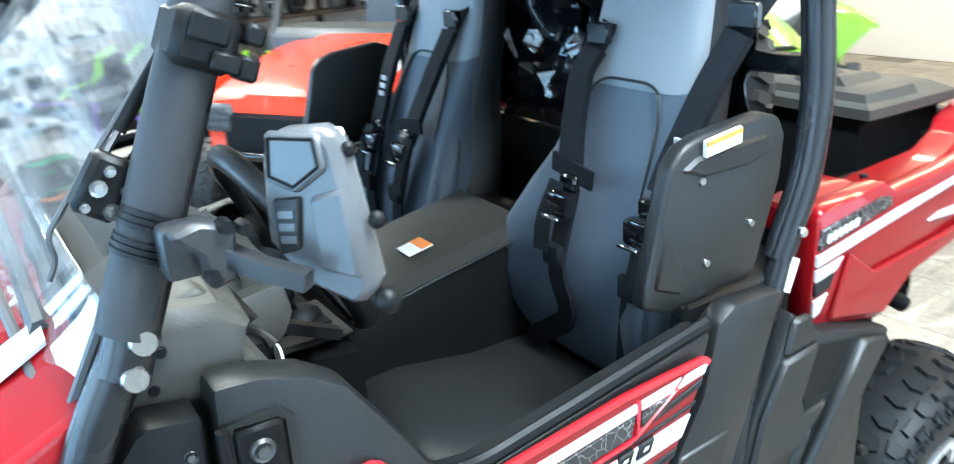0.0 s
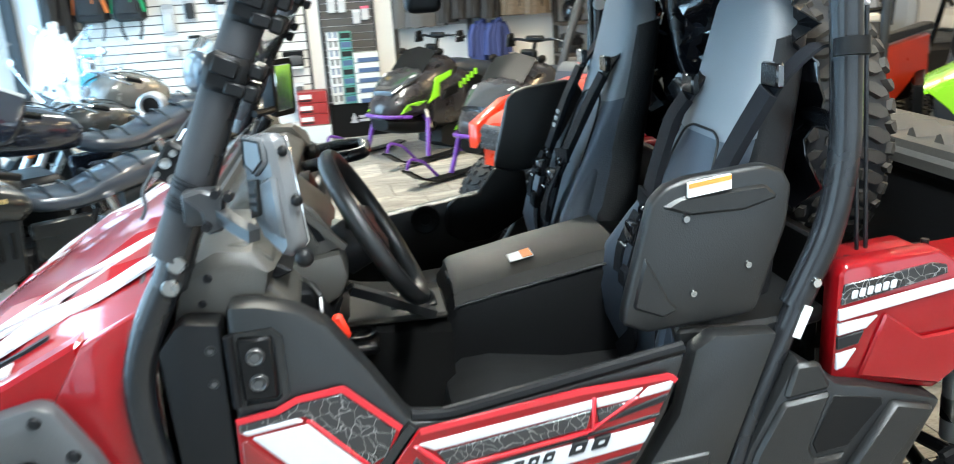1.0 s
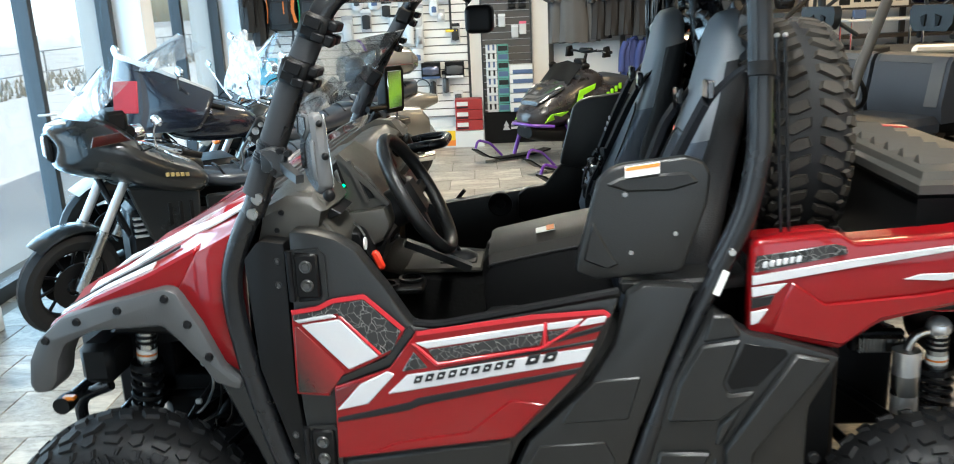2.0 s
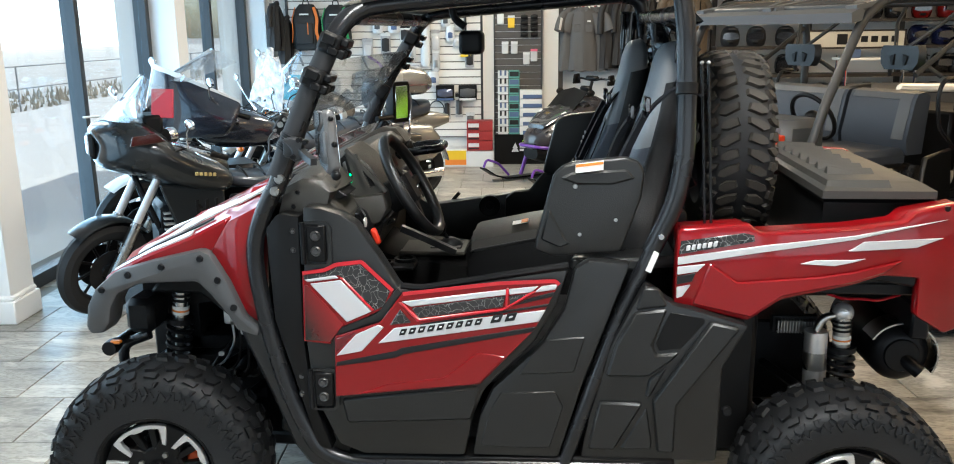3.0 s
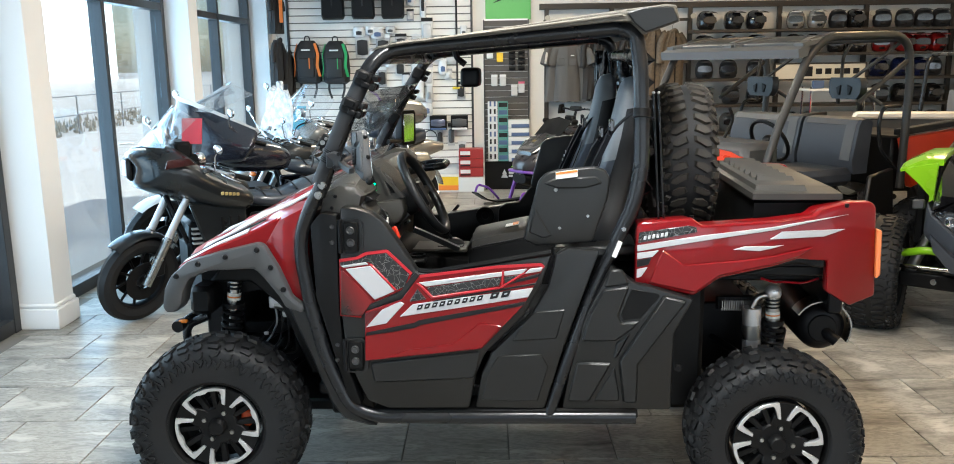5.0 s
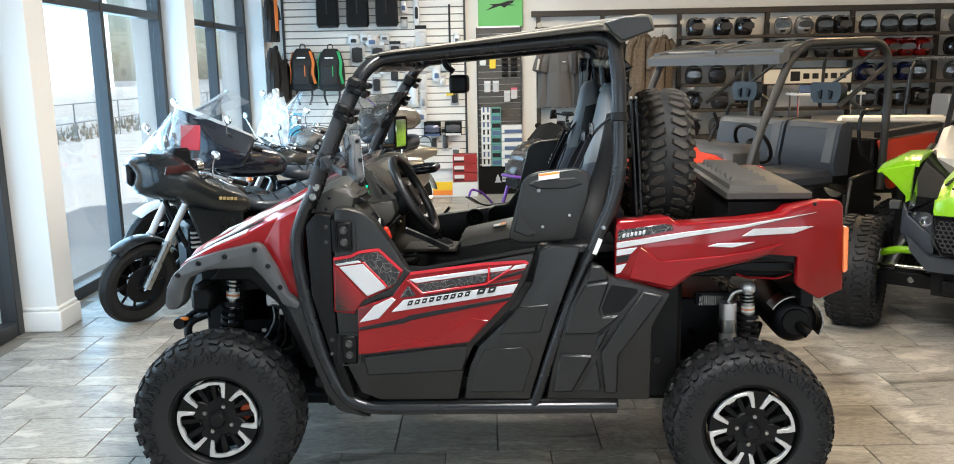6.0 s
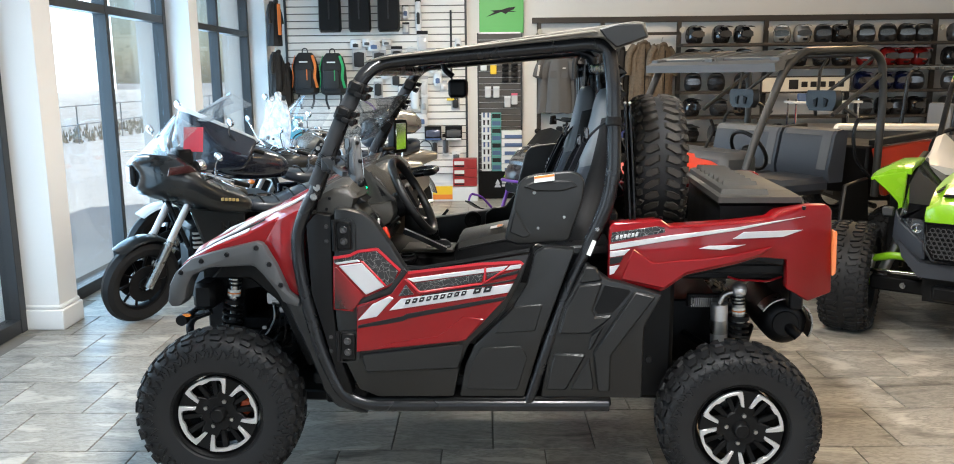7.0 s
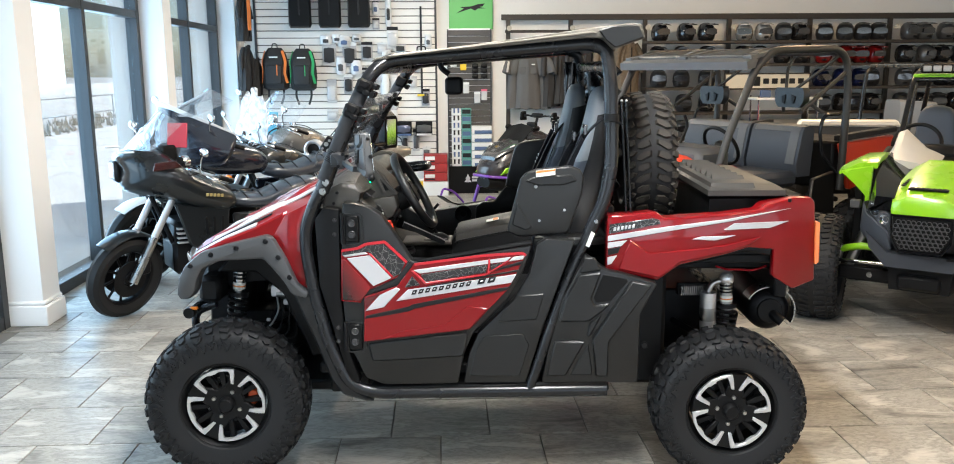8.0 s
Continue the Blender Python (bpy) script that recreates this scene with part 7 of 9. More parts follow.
    # body
    P("hood", loft([[(x, y, z) for y, z in ((.08, z0 - .26), (.08, z0 - .03), (.18, z0), (.35, z0 + .012), (.40, z0 + .035), (.94, z0 + .035), (.99, z0 + .012), (1.14, z0), (1.24, z0 - .03), (1.24, z0 - .26))] for x, z0 in ((.14, .93), (.19, .975), (.42, 1.05), (.75, 1.13), (.95, 1.15))]), ORRED, "orange-red hood")
    P("hood_mark", prism([(.12, .20), (.50, .30), (.62, .22), (.30, .14)], 1.055, 1.062, axis="z", warp=lambda c: (c.x, c.y, c.z + (c.x - .35) * .23 + .02)), WHITE)
    P("grille", box((.15, .66, .76), (.06, .95, .22), .02), PLASTIC2, "black mesh grille")
    for y in (.17, 1.15):
        P("headlight", box((.155, y, .84), (.08, .20, .15), .02), GREYPL, "dark headlight")
        for r in range(3):
            for c in range(4):
                P("mesh_cell", lathe([(.008, -.004), (.017, -.004), (.017, .004), (.008, .004)], 6, axis="x", c=(.112, y - .07 + .046 * c, .79 + .042 * r)), GREYPL)
    P("bumper", tube([(.12, .20, .45), (.08, .24, .66), (.08, 1.10, .66), (.12, 1.14, .45)], .025, .06), TUBE)
    P("floor_pan", box((1.2, .70, .42), (1.2, 1.25, .10), .02), PLASTIC2)
    for y in (.0, 1.36):
        P("side_panel", prism([(.55, .95), (.95, .95), (1.0, .50), (1.95, .50), (2.0, .90), (2.25, .95), (2.3, .45), (.7, .40)], y, y + .04, .012), PLASTIC)
        P("bed_side", prism([(2.30, 1.17), (2.96, 1.22), (2.98, .80), (2.8, .95), (2.52, .80), (2.44, .78)], y - .01, y + .05, .012), ORRED, "orange-red bed side")
        P("bed_rail", prism([(2.28, 1.19), (2.28, 1.24), (2.98, 1.29), (2.98, 1.24)], y - .02, y + .06, .008), PLASTIC)
        P("front_fender", prism([(.16, .90), (.40, 1.02), (.62, 1.05), (.74, .80), (.68, .74), (.58, .88), (.26, .86), (.16, .74)], y - .02, y + .06, .012), ORRED)
    P("bed", box((2.64, .70, .98), (.66, 1.24, .40), .02), PLASTIC2, "black cargo bed")
    for x in (.42, 2.62):
        for y in (.02, 1.38):
            t = part("wheel", tyre_bm(.24), RUBBER, v, "knobbly wheel", pose(x, y, .34, 0, 0, 0 if y < 1 else 180))
            part("tread", tread_bm(.24), RUBBER, t)
            part("rim", rim_bm(.24), PLASTIC2, t)
            part("spokes", spoke_bm(-.07), PLASTIC2, t)
    P("axle", rod((.42, .02, .34), (.42, 1.38, .34), .03), DARKMETAL)
    P("axle", rod((2.62, .02, .34), (2.62, 1.38, .34), .03), DARKMETAL)
    P("frame_rail", boxes([((1.55, .4, .42), (2.6, .06, .10)), ((1.55, 1.0, .42), (2.6, .06, .10))], .01), DARKMETAL)
    return v


bench_vehicle()


# ---- lime green sport side-by-side facing the aisle ----
def sport_vehicle():
    """Built facing -y with its middle at x = 0."""
    v = thing("sport_vehicle", "lime green and black sport side-by-side with long suspension arms", "off-road vehicle", pose(3.94, 1.98, 0, 0, 0, -35))
    P = lambda name, bm, mt, label="", parent=None: part(name, bm, mt, parent or v, label)

    def mx(bm):
        for q in bm.verts:
            q.co.x = -q.co.x
        bmesh.ops.reverse_faces(bm, faces=bm.faces)
        return bm

    def two(name, make, mt, label=""):
        P(name, mx(make()), mt, label)
        P(name, make(), mt, label)

    GLOSSB = mat("gloss_black_panel", (0.006, 0.006, 0.007), 0.12, vary=0.1, coat=0.8)
    CHIN = mat("slate_bumper_plastic", (0.030, 0.034, 0.042), 0.45, vary=0.12, bump=0.08)
    # hood: a faceted lime wedge with a raised middle
    P("hood", loft([[(x * w, y, z + dz) for x, dz in ((-1, -.05), (-.98, 0), (-.62, .035), (-.55, .045), (.55, .045), (.62, .035), (.98, 0), (1, -.05), (.8, -.06), (-.8, -.06))] for y, w, z in ((-.088, .178, .885), (-.07, .195, .925), (.06, .215, .965), (.24, .215, 1.02), (.42, .195, 1.075), (.54, .165, 1.11))]), LIME, "lime green faceted hood")
    P("cowl_top", loft([[(x, y, z) for x in (-.30, 0, .30)] + [(x, y, z - .06) for x in (.30, 0, -.30)] for y, z in ((.30, 1.01), (.60, 1.10), (.90, 1.16))]), PLASTIC2, "black cowl behind the hood")
    vent = P("hood_vent", box((0, .035, 1.010), (.235, .055, .014), .004, None), PLASTIC2, "black mesh hood vent")
    for k in range(7):
        P("vent_cell", lathe([(.008, -.003), (.015, -.003), (.015, .004), (.008, .004)], 6, axis="z", c=(-.096 + .032 * k, .035, 1.017)), GREYPL, "", vent)
    P("hood_emblem", prism([(-.10, .25), (-.02, .235), (.06, .25), (.08, .28), (.0, .265), (-.04, .29)], .0, .006, axis="z", warp=lambda c: (c.x, c.y, c.z + 1.063 + (c.y - .26) * .2)), BLACKPRINT, "black winged mark")
    for k in range(6):
        P("name_bar", box((-.165 + .004 * k, .12 + .03 * k, 1.020 + .006 * k), (.022, .02, .01), .002), BLACKPRINT, "small dark bars")
    g = P("grille", prism([(-.178, .845), (.178, .845), (.165, .69), (.12, .625), (-.12, .625), (-.165, .69)], -.10, -.04, .008), PLASTIC2, "black honeycomb grille")
    bm = bmesh.new()
    for r in range(7):
        for c in range(12):
            x = -.168 + .0300 * c + (.0150 if r % 2 else 0)
            if abs(x) < .155 - max(0, .70 - (.65 + .0265 * r)) * .6:
                merge(bm, lathe([(.0130, -.006), (.0168, -.006), (.0168, .006), (.0130, .006)], 6, c=(x, -.104, .65 + .0265 * r)))
    P("honeycomb", bm, GREYPL, "dark honeycomb mesh", g)
    P("grille_frame", sweep([(x, -.102, z) for x, z in ((-.182, .85), (.182, .85), (.17, .69), (.125, .618), (-.125, .618), (-.17, .69))], [(-.008, -.008), (.008, -.008), (.008, .008), (-.008, .008)], True), GLOSSB, "", g)

    def hl():
        return prism([(.205, .845), (.355, .915), (.348, .83), (.20, .725)], -.05, .03, .010, warp=lambda c: (c.x, c.y + (c.x - .2) * .55, c.z))
    lens = glass("lamp_cover", (0.9, 0.92, 0.94), 0.0, 0.8, 0.05)
    two("headlight", hl, lens, "clear angular headlight")
    for e in (-1, 1):
        P("lamp_back", prism([(.20, .84), (.35, .905), (.345, .825), (.195, .72)], -.02, .03, .004, warp=lambda c: (e * c.x, c.y + (c.x - .2) * .55, c.z)), CHIN)
        for x, z, r in ((.245, .80, .030), (.305, .845, .026)):
            P("lamp_reflector", lathe([(0, .01), (r * .5, .004), (r, -.012), (r * 1.1, -.012), (r * 1.1, .016), (0, .016)], 18, c=(x * e, -.025 + (x - .2) * .55, z)), CHROME, "bright lamp reflector")
        P("lamp_strip", box((.335 * e, .045, .865), (.012, .02, .06), .003), WHITE, "pale running light")
    two("nose_side", lambda: loft([[(x, y, z) for x, z in ((a, z0), (bx, z1), (bx + .015, z1 - .10), (c, zb), (a, zb))] for y, a, bx, c, z0, z1, zb in ((-.02, .185, .30, .35, .95, .955, .86), (.14, .20, .34, .385, 1.0, 1.06, .80), (.34, .205, .345, .40, 1.04, 1.13, .78), (.62, .19, .35, .42, 1.10, 1.19, .75))]), GLOSSB, "gloss black nose panel")
    two("cheek", lambda: prism([(.20, .715), (.355, .82), (.40, .90), (.41, .70), (.30, .58), (.18, .60)], -.03, .12, .012, warp=lambda c: (c.x, c.y + (c.x - .2) * .55, c.z)), CHIN, "slate bumper cheek")
    P("bumper", loft([[(x, y + yy * abs(x) ** 1.5, z) for x, z, yy in ((-.36, .70, .9), (-.20, .60, .6), (.20, .60, .6), (.36, .70, .9), (.33, .60, .9), (.20, .505, .6), (-.20, .505, .6), (-.33, .60, .9))] for y in (-.15, .02)]), CHIN, "slate grey lower bumper")
    P("chassis", loft([[(x * w, y, z) for x, z in ((-1, .34), (1, .34), (1.1, .60), (-1.1, .60))] for y, w in ((-.02, .18), (.5, .24), (1.0, .50), (2.6, .52))]), PLASTIC2)
    P("skid_plate", box((0, .10, .40), (.26, .30, .10), .02), PLASTIC2)
    two("fender", lambda: loft([[(x, y, z + h) for x, z in ((.36, 1.165), (.48, 1.155), (.61, 1.085), (.605, 1.07), (.47, 1.12), (.36, 1.125))] for y, h in ((.26, -.02), (.34, .01), (.55, .03), (.80, -.01))]), LIME, "lime green front fender")
    two("fender_blade", lambda: prism([(.385, 1.125), (.605, 1.075), (.500, .985), (.428, .91), (.422, .62), (.408, .62), (.395, .93)], .255, .285, .006), LIME, "lime green fender blade")
    two("side_lamp", lambda: box((.47, .20, .86), (.07, .04, .06), .008), GREYPL, "small square side lamp")
    two("white_cowl", lambda: loft([[(x, y, z) for x, z in ((.04, z0 - .05), (.16, z0), (.30, z1), (.345, z1 - .02), (.37, z0 + .02), (.34, z0 - .04))] for y, z0, z1 in ((.52, 1.13, 1.15), (.66, 1.16, 1.22), (.80, 1.20, 1.33), (.86, 1.21, 1.34))]), mat("cream_cowl_plastic", (0.50, 0.49, 0.46), 0.35, vary=0.04, coat=0.3) if "cream_cowl_plastic" not in bpy.data.materials else bpy.data.materials["cream_cowl_plastic"], "white cowl panel")
    two("cowl_side", lambda: prism([(.30, 1.10), (.80, 1.22), (.95, 1.05), (.95, .60), (.30, .55)], .37, .42, .01, axis="x"), PLASTIC2)
    # wheels and arms
    for sx in (-1, 1):
        for y in (.28, 2.55):
            t = part("wheel", tyre_bm(.30), RUBBER, v, "large all-terrain wheel", pose(.70 * sx, y, .375, 0, 0, 90 * sx + (7 if y < 1 else 0)) @ Matrix.Diagonal((1.09, 1, 1.09, 1)))
            part("tread", tread_bm(.30, 26), RUBBER, t)
            part("rim", rim_bm(.30), PLASTIC2, t)
            part("spokes", spoke_bm(-.08), PLASTIC2, t)
    two("upper_arm", lambda: tube([(.22, .20, .56), (.42, .22, .565), (.56, .26, .52)], .026, .06), LIME, "lime green suspension arm")
    two("lower_arm", lambda: box((.38, .20, .375), (.34, .05, .10), .012), PLASTIC2)
    two("lower_arm_tip", lambda: rod((.52, .22, .37), (.60, .26, .35), .026), LIME)
    two("tie_rod", lambda: rod((.18, .14, .47), (.56, .18, .455), .013), CHROME)
    two("hub_carrier", lambda: rod((.56, .26, .55), (.60, .26, .34), .03), STEEL)
    two("arm_bolt", lambda: lathe([(0, -.006), (.018, -.006), (.02, 0), (.02, .01), (0, .01)], 12, c=(.34, .17, .375)), STEEL)
    two("front_damper", lambda: rod((.30, .30, .95), (.50, .26, .42), .035, 12), STEEL)
    # cabin
    for sx in (-1, 1):
        P("cage_tube", tube([(.36 * sx, .88, 1.16), (.37 * sx, 1.34, 1.68), (.38 * sx, 1.50, 1.735), (.42 * sx, 2.40, 1.76), (.50 * sx, 2.70, 1.45), (.58 * sx, 2.85, 1.05)], .021, .08), TUBE, "black cage tube")
        P("seat", loft([superring(0, .30 * sx, z, hw, th, dx) for z, cx, hw, th, dx in LEVELS]), VINYL, "grey and white bucket seat").matrix_basis = pose(0, 2.1, -.25, 0, 0, 90) @ pose(0, 0, 0)
    for y, z, w in ((1.36, 1.69, .37), (2.42, 1.76, .42)):
        P("cage_cross_tube", rod((-w, y, z), (w, y, z), .020), TUBE)
    P("roof_panel", box((0, 1.76, 1.72), (.76, .80, .03), .01), LIME, "lime green roof panel")
    lb = P("light_bar", box((0, 1.32, 1.775), (.64, .06, .07), .01), PLASTIC2, "row of small lamps")
    for k in range(9):
        P("lamp_cell", box((-.272 + .068 * k, 1.285, 1.775), (.058, .02, .045), .006), mat("lamp_cell_lens", (0.38, 0.38, 0.37), 0.1, 0.3) if k == 0 else bpy.data.materials["lamp_cell_lens"], "", lb)
    P("dash", box((0, .98, 1.10), (.84, .25, .25), .05), PLASTIC2)
    swm = Matrix.Translation((-.30, 1.28, 1.20)) @ pose(0, 0, 0, 60, 0, 0)
    P("steering_wheel", sweep([tuple(swm @ Vector((.17 * math.cos(a), .17 * math.sin(a), 0))) for a in (2 * math.pi * i / 32 for i in range(32))], [(.015 * math.cos(q), .015 * math.sin(q)) for q in (2 * math.pi * i / 8 for i in range(8))], True), PLASTIC2)
    two("door_panel", lambda: prism([(1.0, 1.0), (1.3, .95), (2.2, 1.0), (2.4, .5), (1.0, .45)], .60, .66, .01, axis="x"), PLASTIC2, "black door")
    two("rear_fender", lambda: prism([(2.3, 1.05), (2.9, 1.12), (3.1, 1.0), (2.5, .85)], .58, .80, .01, axis="x"), PLASTIC2)
    return v


sport_vehicle()


# ---- white-bedded machine further back ----
def white_machine():
    v = thing("utility_vehicle", "white utility vehicle with grey seats and a black cage", "utility vehicle", pose(4.6, 6.0, 0, 0, 0, 2))
    P = lambda name, bm, mt, label="", parent=None: part(name, bm, mt, parent or v, label)
    P("bed_side", prism([(-.15, 1.16), (-.12, 1.23), (.95, 1.22), (1.0, 1.14)], -.03, .05, .02), WHITEPL, "white bed side rail")
    P("bed", box((.42, .65, 1.0), (1.15, 1.3, .32), .02), GREYPL, "dark grey cargo bed")
    P("body", box((1.6, .65, .65), (3.4, 1.35, .5), .06), PLASTIC2)
    P("hood", box((2.9, .65, 1.0), (.8, 1.3, .25), .06), WHITEPL, "white hood")
    for y in (.35, .95):
        P("seat_back", loft([[(x, y + w * k, z) for k, x in ((-1, .05), (-.8, 0), (.8, 0), (1, .05), (.8, .12), (-.8, .12))] for z, w in ((1.0, .24), (1.25, .25), (1.38, .22), (1.40, .18))], True), VINYLTOP, "grey seat back").matrix_basis = pose(1.35, 0, 0)
    for y in (.04, 1.26):
        P("cage_tube", tube([(1.1, y, 1.1), (1.15, y, 1.75), (1.3, y, 1.82), (2.2, y, 1.80), (2.7, y, 1.15)], .024, .08), TUBE)
        for x in (.35, 2.75):
            t = part("wheel", tyre_bm(.24), RUBBER, v, "knobbly wheel", pose(x, y, .34, 0, 0, 0 if y < 1 else 180))
            part("tread", tread_bm(.24, 18), RUBBER, t)
            part("rim", rim_bm(.24), PLASTIC2, t)
    for x, z in ((1.2, 1.8), (2.2, 1.80)):
        P("cage_cross_tube", rod((x, .04, z), (x, 1.26, z), .022), STEEL)
    P("axle", rod((.35, .04, .34), (.35, 1.26, .34), .03), DARKMETAL)
    P("axle", rod((2.75, .04, .34), (2.75, 1.26, .34), .03), DARKMETAL)


white_machine()


# ---- snowmobiles ----
def snowmobile(label, m, trim, mark):
    v = thing("snowmobile", label, "snowmobile", m, group="snowmobiles")
    P = lambda name, bm, mt, label="", parent=None: part(name, bm, mt, parent or v, label)
    SBODY = mat("charcoal_sled_panel", (0.022, 0.019, 0.021), 0.28, vary=0.15, coat=0.5)
    P("hood", body(((.0, .10, .46, .60), (.06, .20, .44, .68), (.25, .30, .42, .84), (.50, .36, .42, .98), (.72, .37, .42, 1.06), (.95, .30, .46, 1.08), (1.12, .20, .55, 1.02)), .75), SBODY, "charcoal snowmobile hood")
    P("side_panel", body(((.50, .38, .30, .84), (.75, .40, .26, .92), (1.10, .38, .26, .92), (1.38, .30, .30, .84)), .7), SBODY)
    P("seat", body(((1.15, .14, .80, .98), (1.30, .19, .72, 1.0), (1.70, .19, .66, .92), (2.15, .17, .62, .88), (2.32, .10, .60, .78)), .6), LEATHER, "dark snowmobile seat")
    P("tunnel", box((1.85, 0, .52), (1.6, .40, .22), .03), DARKMETAL)
    P("track", loft([[(x, y, z) for x, z in ((.75, .10), (.95, .01), (2.35, .01), (2.60, .12), (2.62, .26), (2.45, .36), (.95, .36), (.78, .26))] for y in (-.19, .19)]), RUBBER, "black rubber track")
    bm = bmesh.new()
    for k in range(18):
        merge(bm, box((.98 + .08 * k, 0, .008), (.02, .36, .03)))
    P("track_lugs", bm, RUBBER)
    P("nose_lamp", body(((.10, .16, .70, .76), (.30, .27, .80, .88), (.42, .28, .86, .93)), .6), mat("sled_lamp", (0.030, 0.031, 0.034), 0.12, 0.0, coat=0.8), "clear headlamps")
    P("windshield", sheet([[(.48 + .22 * t, .26 * k, .98 + .20 * t - .05 * abs(k)) for k in (-1, -.5, 0, .5, 1)] for t in (0, .5, 1)], (.008, 0, 0)), PLASTIC2, "dark short windshield")
    for e in (-1, 1):
        P("lamp_strip", strap([(.17, .10 * e, .765), (.30, .20 * e, .865), (.38, .24 * e, .905)], .03, .012, (0, 1, 0)), WHITEPL, "pale lamp strip")
    P("belly_pan", body(((.02, .14, .34, .48), (.20, .26, .28, .46), (.55, .34, .24, .44)), .7), PLASTIC2, "black belly pan")
    for e in (-1, 1):
        P("hood_crease", prism([(.10, .66), (.34, .80), (.70, .98), (.72, .96), (.36, .77), (.12, .63)], .285 * e - .05, .285 * e + .05, .006, warp=lambda c: (c.x, c.y * (.55 + .5 * c.x), c.z + .012)), PLASTIC2, "black hood crease")
        P("side_vent", prism([(.60, .60), (.86, .66), (.90, .78), (.66, .72)], .395 * e - .012, .395 * e + .012, .006), PLASTIC2, "black side vent")
        P("knee_panel", prism([(1.0, .50), (1.36, .50), (1.30, .80), (1.06, .86)], .375 * e - .015, .375 * e + .015, .008), PLASTIC2)
        P("mirror_pod", ball((.72, .30 * e, 1.12), (.06, .03, .04), 12, 8), PLASTIC2)
        P("hand_guard", prism([(.96, 1.20), (1.08, 1.20), (1.06, 1.33), (.98, 1.32)], .33 * e - .02, .33 * e + .02, .008), PLASTIC2, "black hand guard")
    P("gauge", box((.90, 0, 1.14), (.08, .18, .10), .02), PLASTIC2, "dark gauge pod")
    P("brake_lever", tube([(.98, -.20, 1.29), (.94, -.30, 1.28), (.96, -.38, 1.26)], .006, .04, 6), STEEL)
    P("riser", rod((.92, 0, 1.02), (1.0, 0, 1.24), .02), DARKMETAL)
    P("handlebar", tube([(1.05, -.36, 1.26), (.98, -.20, 1.28), (1.0, 0, 1.25), (.98, .20, 1.28), (1.05, .36, 1.26)], .013, .06), DARKMETAL)
    P("handlebar_pad", box((1.0, 0, 1.28), (.07, .22, .06), .02), PLASTIC2)
    for e in (-1, 1):
        P("grip", rod((1.02, .27 * e, 1.27), (1.06, .38 * e, 1.255), .019), PLASTIC2)
        for pts in ([(.10, .52), (.32, .56), (.38, .64), (.20, .61)], [(.40, .60), (.58, .66), (.60, .80), (.78, .86), (.80, .92), (.54, .86), (.50, .72)]):
            P("paint_flash", prism(pts, .40 * e - .006, .40 * e + .006, .002, warp=lambda c: (c.x, c.y - (.12 if c.x < .35 else .015) * e, c.z)), mark, "bright green flash")
        for k in range(5):
            P("name_bar", box((.92 + .065 * k, .392 * e, .74 + .03 * k), (.045, .012, .07), .004), mark, "bright green bars")
        ski = P("ski", sheet([[(-.35 + .16 * i, .50 * e + .07 * k, z) for k in (-1, 0, 1)] for i, z in enumerate((.20, .10, .05, .045, .045, .045, .05, .07))], (0, 0, -.02)), PLASTIC2, "black ski")
        P("ski_loop", tube([(-.34, .50 * e, .20), (-.30, .50 * e, .30), (-.12, .50 * e, .24), (.05, .50 * e, .07)], .016, .06, 8), trim, "painted ski loop", ski)
        P("ski_keel", box((.20, .50 * e, .025), (.8, .02, .03)), STEEL, "", ski)
        P("spindle", tube([(.24, .50 * e, .06), (.30, .46 * e, .30), (.34, .44 * e, .46)], .026, .05), trim, "painted ski spindle", ski)
        P("a_arm", rod((.34, .45 * e, .40), (.50, .18 * e, .46), .018), trim)
        P("a_arm", rod((.32, .46 * e, .28), (.60, .16 * e, .32), .018), trim)
        P("damper", rod((.40, .40 * e, .34), (.48, .22 * e, .66), .028, 12), STEEL)
        P("running_board", box((1.7, .30 * e, .38), (1.4, .18, .03), .006), DARKMETAL)
    P("front_bumper", tube([(.20, -.34, .48), (-.02, -.18, .50), (-.02, .18, .50), (.20, .34, .48)], .02, .08), trim, "painted front bumper")
    return v


snowmobile("charcoal snowmobile with purple trim and green flashes", pose(.97, 7.30, 0, 0, 0, 39) @ Matrix.Scale(.93, 4), PURPLE, mat("acid_green_print", (0.35, 0.85, 0.02), 0.35))
snowmobile("black snowmobile with purple skis beside its neighbour", pose(1.69, 5.72, 0, 0, 0, 39) @ Matrix.Scale(.93, 4), PURPLE, bpy.data.materials["acid_green_print"])

# ---- goods on the back wall ----
def on_wall(u, v, z, rz=0):
    return BUILD @ pose(u, v, z, 0, 0, rz)


BAGBLACK = mat("black_nylon", (0.014, 0.014, 0.015), 0.7, vary=0.25, fine=300, bump=0.3)
GREENT = mat("green_nylon", (0.02, 0.30, 0.09), 0.6, vary=0.1)
ORANGET = mat("orange_nylon", (0.65, 0.16, 0.02), 0.6, vary=0.1)
CLEARBAG = mat("clear_pack_film", (0.50, 0.50, 0.50), 0.15, vary=0.15, bump=0.6, fine=40, coat=0.5)
CARD = mat("printed_card", (0.35, 0.35, 0.36), 0.5, vary=0.5, scale=30)
CARDB = mat("blue_green_box_card", (0.10, 0.30, 0.26), 0.45, vary=0.2)
CARDW = mat("white_box_card", (0.62, 0.63, 0.62), 0.45, vary=0.06)
